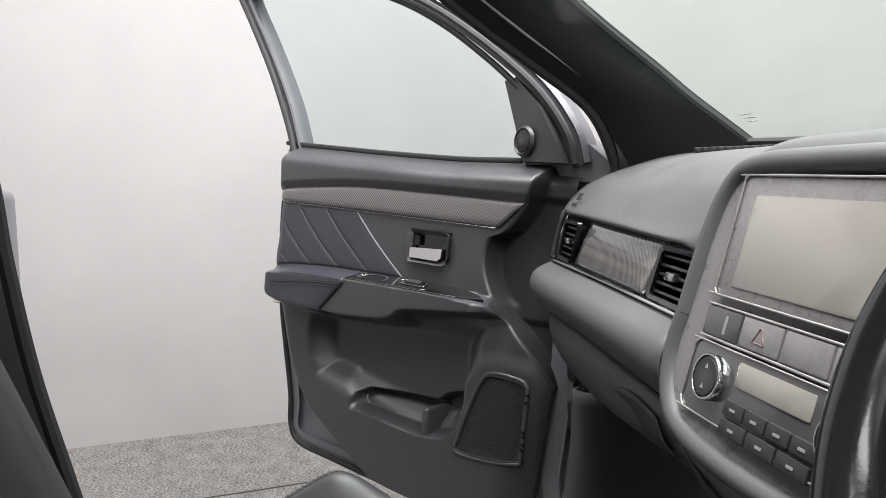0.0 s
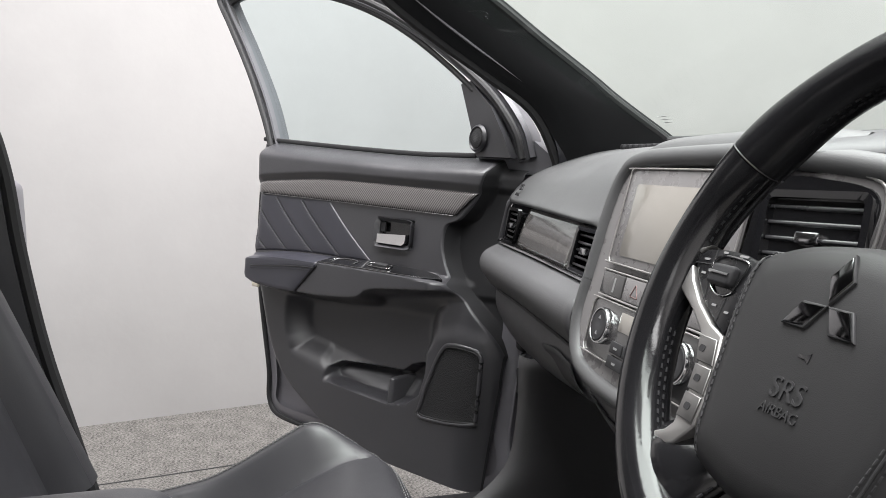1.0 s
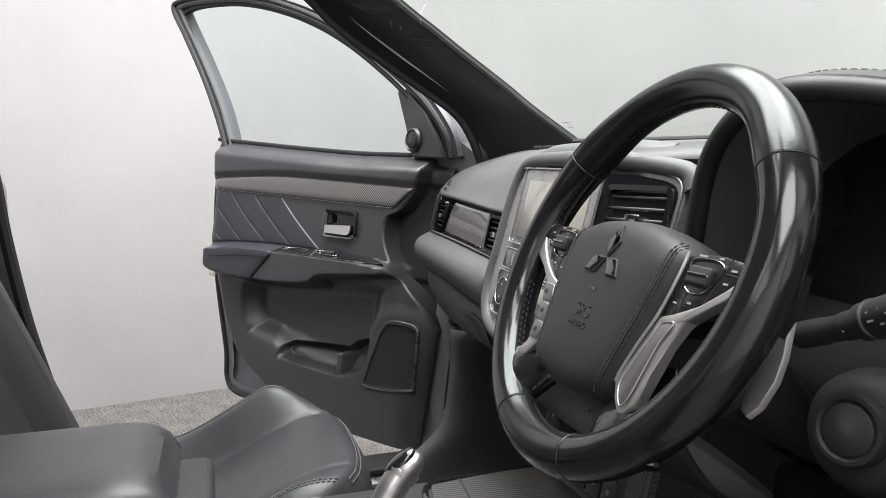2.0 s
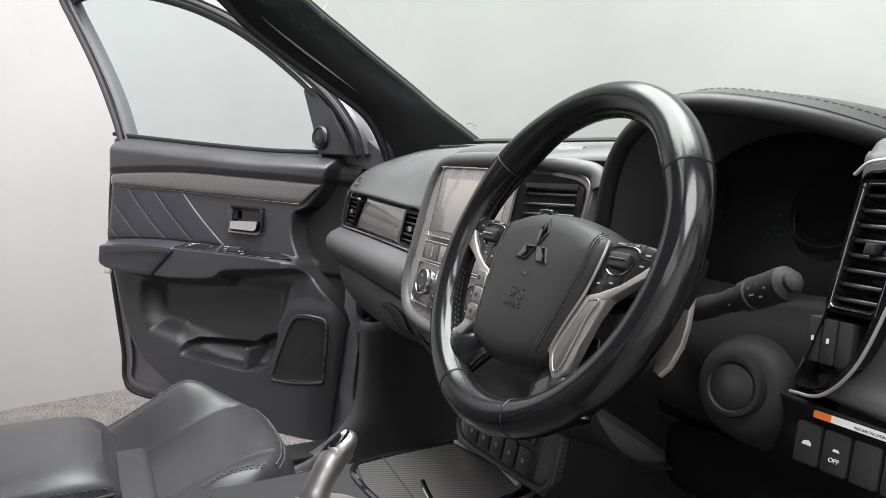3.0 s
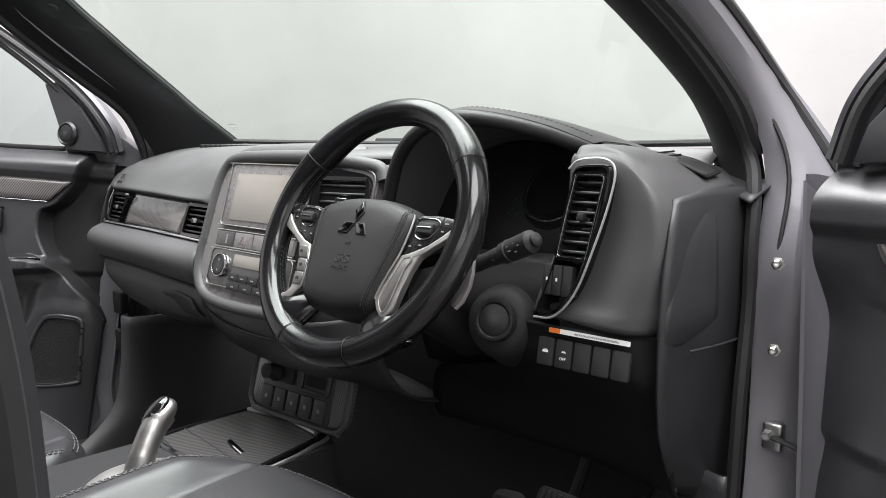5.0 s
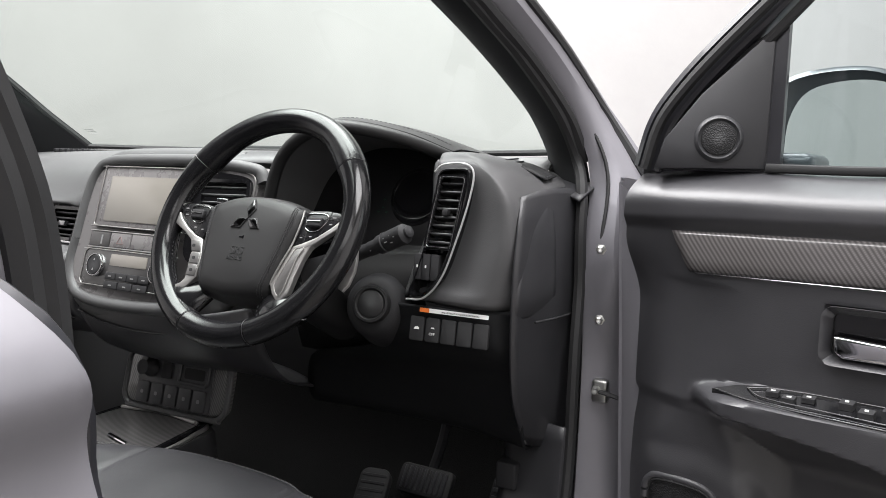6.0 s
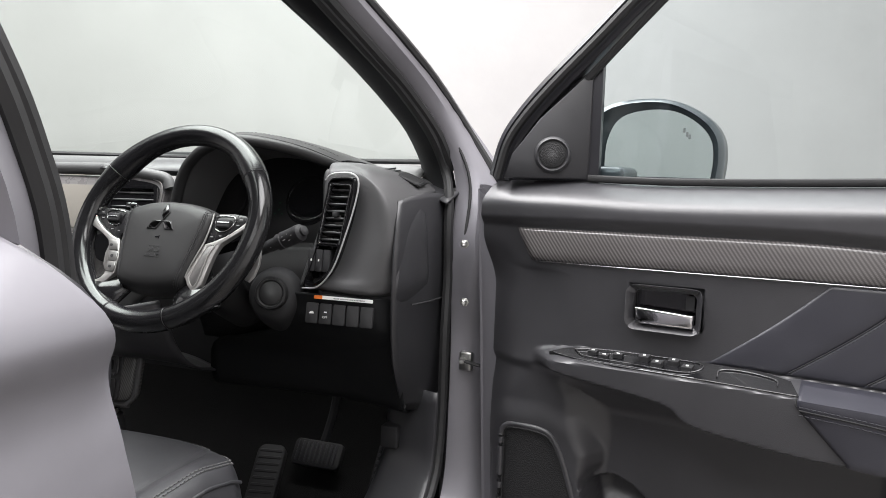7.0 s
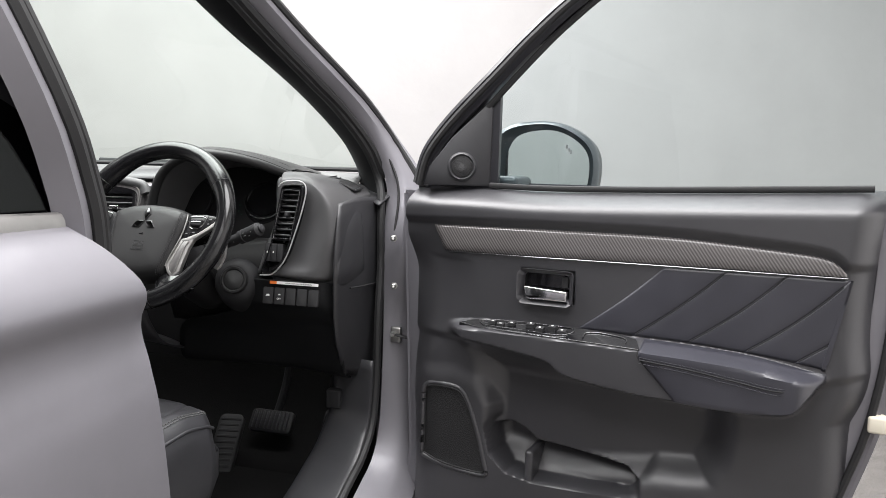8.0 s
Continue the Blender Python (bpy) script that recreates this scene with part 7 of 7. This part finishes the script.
lathe("selector_base", [(0.07, 0.0), (0.066, 0.012), (0.055, 0.02), (0.035, 0.026), (0.0, 0.027)], SATIN, gear, "satin silver selector base", pose(0.065, -0.15, 0.603) @ Matrix.Diagonal((0.85, 1.15, 1, 1)))
block("park_button", (0.085, -0.1, 0.612), (0.112, -0.07, 0.622), SATIN, gear, "silver park button", 0.004)
GP = [(0.082, -0.165, 0.606), (0.078, -0.155, 0.636), (0.07, -0.14, 0.662), (0.06, -0.12, 0.686), (0.054, -0.106, 0.698)]
tube("lever", GP, [0.022, 0.0195, 0.0185, 0.019, 0.0205, 0.021], LEVER, gear, "satin silver lever", n=30, sides=20, up=(1, 0, 0))
bm = bmesh.new()
bmesh.ops.create_uvsphere(bm, u_segments=24, v_segments=12, radius=1)
bm.transform(Matrix.Translation((0.055, -0.11, 0.698)) @ pose(0, 0, 0, 35, 0, 0) @ Matrix.Diagonal((0.022, 0.03, 0.017, 1)))
part("knob", bm, LEVER, gear, "satin silver rounded knob")
bm = bmesh.new()
bmesh.ops.create_uvsphere(bm, u_segments=24, v_segments=12, radius=1)
bm.transform(Matrix.Translation((0.055, -0.115, 0.708)) @ pose(0, 0, 0, 40, 0, 0) @ Matrix.Diagonal((0.0155, 0.025, 0.0085, 1)))
part("knob_inlay", bm, PIANO, gear, "gloss black knob inlay")
slab("inlay_mark", rounded(-0.006, -0.002, 0.006, 0.002, 0.001, 2), 0.0004, MARK, gear, "small pale marking", pose(0.055, -0.1145, 0.7165, -50, 0, 0), 0)


# ---- seats ----
def seat(name, cx, front, top_z, label, back_tilt, back_y, w, low_side, high_side, sag=0.0):
    """low_side and high_side: how far the cushion's two side bolsters rise."""
    st = thing(name, label, "car seat", group="front seats")
    ln = 0.52
    nx, ny = 73, 64

    def cushion_z(q, k):
        x = abs(q) * w
        rise = (low_side if q < 0 else high_side) * float(smooth01((k - 0.03) / 0.24)) * (1 - 0.35 * float(smooth01((k - 0.4) / 0.6)))
        seam = 0.62 * w - 0.02 * k
        z = top_z - 0.022 * k + 0.006 * math.cos(q * 1.5) + rise * float(smooth01((x - seam + 0.006) / 0.05))
        z -= sag * float(smooth01((k - 0.1) / 0.55))
        z -= 0.0035 * math.exp(-((x - seam) / 0.004) ** 2)
        z -= 0.035 * (max(0, abs(q) - 0.84) / 0.16) ** 2.2 + 0.045 * (max(0, 0.085 - k) / 0.085) ** 2.2
        return z

    def cushion_y(q, k):
        return front - ln * k - 0.07 * abs(q) ** 3.2 * (1 - k) ** 2

    v = [(cx + w * (2 * i / (nx - 1) - 1) * (1 - 0.05 * max(0, 0.1 - j / (ny - 1)) / 0.1), cushion_y(2 * i / (nx - 1) - 1, j / (ny - 1)), cushion_z(2 * i / (nx - 1) - 1, j / (ny - 1))) for j in range(ny) for i in range(nx)]
    f = grid_faces(nx, ny)
    base = len(v)
    loop = [i for i in range(nx)] + [j * nx + nx - 1 for j in range(1, ny)] + [(ny - 1) * nx + i for i in range(nx - 2, -1, -1)] + [j * nx for j in range(ny - 2, 0, -1)]
    mid = front - ln / 2
    for sc, drop in ((1.012, 0.018), (1.022, 0.05), (1.02, 0.1), (0.96, 0.15)):
        for i in loop:
            p = v[i]
            v.append((cx + (p[0] - cx) * sc, mid + (p[1] - mid) * sc, p[2] - 0.018 if drop < 0.02 else top_z - 0.02 - drop))
    L = len(loop)
    for r_ in range(4):
        a = loop if r_ == 0 else [base + (r_ - 1) * L + i for i in range(L)]
        b = [base + r_ * L + i for i in range(L)]
        f += [(a[i], b[i], b[(i + 1) % L], a[(i + 1) % L]) for i in range(L)]
    o = obj("cushion", v, [x[::-1] for x in f], LEATHER, st, "creased black leather seat cushion with raised bolsters")
    bpy.data.meshes[o.data.name].set_sharp_from_angle(angle=radians(60))
    for sd in (1, -1):
        for off in (0.0, 0.028):
            q_ = sd * (0.845 + off)
            stitches("bolster_seam", [(cx + q_ * w, cushion_y(q_, k), cushion_z(q_, k) + 0.0012) for k in np.linspace(0.07, 0.95, 22)], SEATTHREAD, o, 0.0055, 0.003, 0.0011)
        tube("bolster_piping", [(cx + sd * 0.96 * w, cushion_y(0.96, k), cushion_z(sd * 0.96, k) + 0.001) for k in np.linspace(0.05, 0.95, 20)], 0.0028, LEATHER, o, "", n=50)
    for k_ in (0.03, 0.042):
        stitches("front_seam", [(cx + q * w, cushion_y(q, k_), cushion_z(q, k_) + 0.0012) for q in np.linspace(-0.82, 0.82, 17)], SEATTHREAD, o, 0.0055, 0.003, 0.0011)
    block("seat_base", (cx - w * 0.9, front - 0.48, 0.3), (cx + w * 0.9, front - 0.08, top_z - 0.1), DARK, st, "dark plastic seat base", 0.02)
    # backrest
    BM = Matrix.Translation((cx, back_y, top_z + 0.02)) @ pose(0, 0, 0, back_tilt, 0, 0)
    nx, nz = 49, 50
    v = []
    for j in range(nz):
        k = j / (nz - 1)
        ww = 0.228 - 0.04 * smooth01((k - 0.55) / 0.45)
        for i in range(nx):
            q = 2 * i / (nx - 1) - 1
            x = ww * q
            bol = 0.055 * smooth01((abs(q) - 0.52) / 0.2) * (1 - 0.5 * k)
            gr = 0.01 * math.exp(-((abs(q) - 0.58) / 0.03) ** 2)
            edge = max(0, abs(q) - 0.86) / 0.14
            capz = max(0, k - 0.9) / 0.1
            v.append(BM @ Vector((x, -(-bol + gr) * -1 * -1 - 0.075 * edge ** 2 - 0.05 * capz ** 2, -0.06 + 0.68 * k)))
    n0 = len(v)
    for j in range(nz):
        k = j / (nz - 1)
        ww = 0.222 - 0.04 * smooth01((k - 0.55) / 0.45)
        for i in range(nx):
            q = 2 * i / (nx - 1) - 1
            v.append(BM @ Vector((ww * q, -0.125 + 0.02 * abs(q) ** 3, -0.06 + 0.67 * k)))
    f = [x[::-1] for x in grid_faces(nx, nz)] + [tuple(n0 + i for i in x) for x in grid_faces(nx, nz)]
    f += [(i * nx, (i + 1) * nx, n0 + (i + 1) * nx, n0 + i * nx)[::-1] for i in range(nz - 1)] + [(i * nx + nx - 1, (i + 1) * nx + nx - 1, n0 + (i + 1) * nx + nx - 1, n0 + i * nx + nx - 1) for i in range(nz - 1)]
    f += [((nz - 1) * nx + i, (nz - 1) * nx + i + 1, n0 + (nz - 1) * nx + i + 1, n0 + (nz - 1) * nx + i)[::-1] for i in range(nx - 1)]
    b = obj("backrest", v, f, LEATHER, st, "black leather backrest with raised bolsters")
    for sd in (1, -1):
        stitches("backrest_seam", [BM @ Vector((sd * (0.196 - 0.036 * float(smooth01((k - 0.55) / 0.45)) * 0.9), 0.055 * (1 - 0.5 * k) - 0.012, -0.04 + 0.66 * k)) for k in np.linspace(0.05, 0.92, 12)], THREAD, b, 0.005, 0.004, 0.0009)
    block("headrest", (-0.13, -0.11, 0.66), (0.13, -0.0, 0.84), LEATHER, st, "black leather headrest", 0.035, 5, BM)
    for sd in (-0.06, 0.06):
        tube("headrest_post", [BM @ Vector((sd, -0.06, 0.58)), BM @ Vector((sd, -0.06, 0.68))], 0.006, CHROME, st, "chrome headrest post", n=6)
    return st


seat("front_seat", -0.355, -0.088, 0.592, "worn black leather passenger seat with stitched bolsters", 19, -0.65, 0.212, 0.068, 0.012, 0.085)
seat("front_seat", 0.358, 0.0, 0.652, "worn black leather driver's seat with stitched bolsters", 20, -0.56, 0.228, 0.028, 0.018)

# ---- armrest box between the seats ----
arm = thing("armrest", "padded black leather armrest lid over the console box", "armrest")
rings = []
for k in np.linspace(0, 1, 22):
    y = -0.75 + 0.382 * k
    e_ = max(0.0, (k - 0.78) / 0.22)
    hw, hh = 0.1155 * (1 - 0.24 * e_ ** 2.4), 0.031 * (1 - 0.55 * e_ ** 3)
    y -= 0.012 * e_ ** 6
    rings.append([(0.02 + hw * math.copysign(abs(math.cos(t_)) ** 0.42, math.cos(t_)), y - 0.022 * e_ ** 2 * max(0.0, math.sin(t_)) * 0.6, 0.725 - 0.01 * e_ ** 2 + hh * math.copysign(abs(math.sin(t_)) ** 0.55, math.sin(t_)) + 0.004 * math.cos(t_) ** 2 * 0) for t_ in np.linspace(0, 2 * math.pi, 41)[:-1]])
ap = loft("armrest_pad", rings, LEATHER, arm, "black leather armrest pad")
for i_ in (0, 20):
    for j_ in (1, -1):
        kx = (i_ + (j_ if i_ == 0 else -j_)) % 40
        stitches("armrest_seam", [(r_[kx][0] + (0.0006 if i_ == 0 else -0.0006), r_[kx][1], r_[kx][2]) for r_ in rings[:-1]], THREAD, ap, 0.0045, 0.003, 0.0009)
    tube("armrest_welt", [(r_[i_][0], r_[i_][1], r_[i_][2]) for r_ in rings[:-1]], 0.0018, RUBBER, ap, "", n=60)
block("console_box", (-0.08, -0.76, 0.3), (0.115, -0.34, 0.695), DARK, arm, "dark plastic console box", 0.012)

# ---- pedals and mats ----
ped = thing("brake_pedal", "worn black rubber brake pedal with ribs", "pedal")
PT = pose(0.345, 0.575, 0.4, -35, 0, 0)
pp = slab("pedal_pad", rounded(-0.065, -0.032, 0.065, 0.032, 0.012), 0.016, RUBBER, ped, "ribbed rubber pedal pad", PT, 0.004)
for i in range(9):
    block("rib", (-0.054 + 0.0125 * i, -0.019, -0.024), (-0.048 + 0.0125 * i, -0.015, 0.026), ZINC if i % 4 == 9 else HARD, pp, "", 0.001, 1, PT)
tube("pedal_arm", [PT @ Vector((0.0, 0.005, 0)), (0.36, 0.62, 0.5), (0.37, 0.64, 0.62)], 0.011, DARK, ped, "black pedal arm", n=14)
acc = thing("accelerator_pedal", "black ribbed accelerator pedal", "pedal")
PA = pose(0.54, 0.55, 0.432, -28, 0, -8)
pp = slab("pedal_pad", rounded(-0.025, -0.08, 0.025, 0.03, 0.01), 0.014, RUBBER, acc, "ribbed rubber pedal pad", PA, 0.004)
for i in range(6):
    block("rib", (-0.019, -0.017, -0.066 + 0.016 * i), (0.019, -0.013, -0.058 + 0.016 * i), HARD, pp, "", 0.001, 1, PA)
tube("pedal_arm", [PA @ Vector((0.0, 0.005, 0.05)), (0.53, 0.62, 0.52), (0.52, 0.66, 0.62)], 0.009, DARK, acc, "black pedal arm", n=14)
fr_ = thing("foot_rest", "black ribbed foot rest panel", "foot rest")
FR = pose(0.262, 0.46, 0.34, -45, 0, 12)
pp = slab("rest_plate", rounded(-0.035, -0.13, 0.035, 0.11, 0.02), 0.02, DARK, fr_, "black rubber rest plate", FR, 0.005)
for i in range(13):
    block("rib", (-0.028, -0.0212, -0.115 + 0.017 * i), (0.028, -0.019, -0.108 + 0.017 * i), DARK, pp, "", 0.001, 1, FR)
for sx in (0.4, -0.4):
    m_ = block("floor_mat", (sx - 0.24, -0.2, 0.3), (sx + 0.24, 0.46, 0.312), MATCARPET, None, "", 0.005)
    tagged(m_, "black carpet floor mat in the footwell", "floor mat")
    if sx > 0:
        for i, wd in enumerate((0.006, 0.009, 0.005, 0.008, 0.005)):
            block("mat_mark", (0.495 + 0.0125 * i, 0.415 + 0.003 * i, 0.3115), (0.495 + 0.0125 * i + wd, 0.428 + 0.003 * i, 0.313), FAINT, m_, "faint grey woven mark", 0.0005, 1)

# parts stay at most two levels under their thing
for ob in [o for o in scene.collection.all_objects if o.type == "MESH"]:
    chain = [ob]
    while chain[-1].parent:
        chain.append(chain[-1].parent)
    if len(chain) > 3:
        ob.parent = chain[-2]
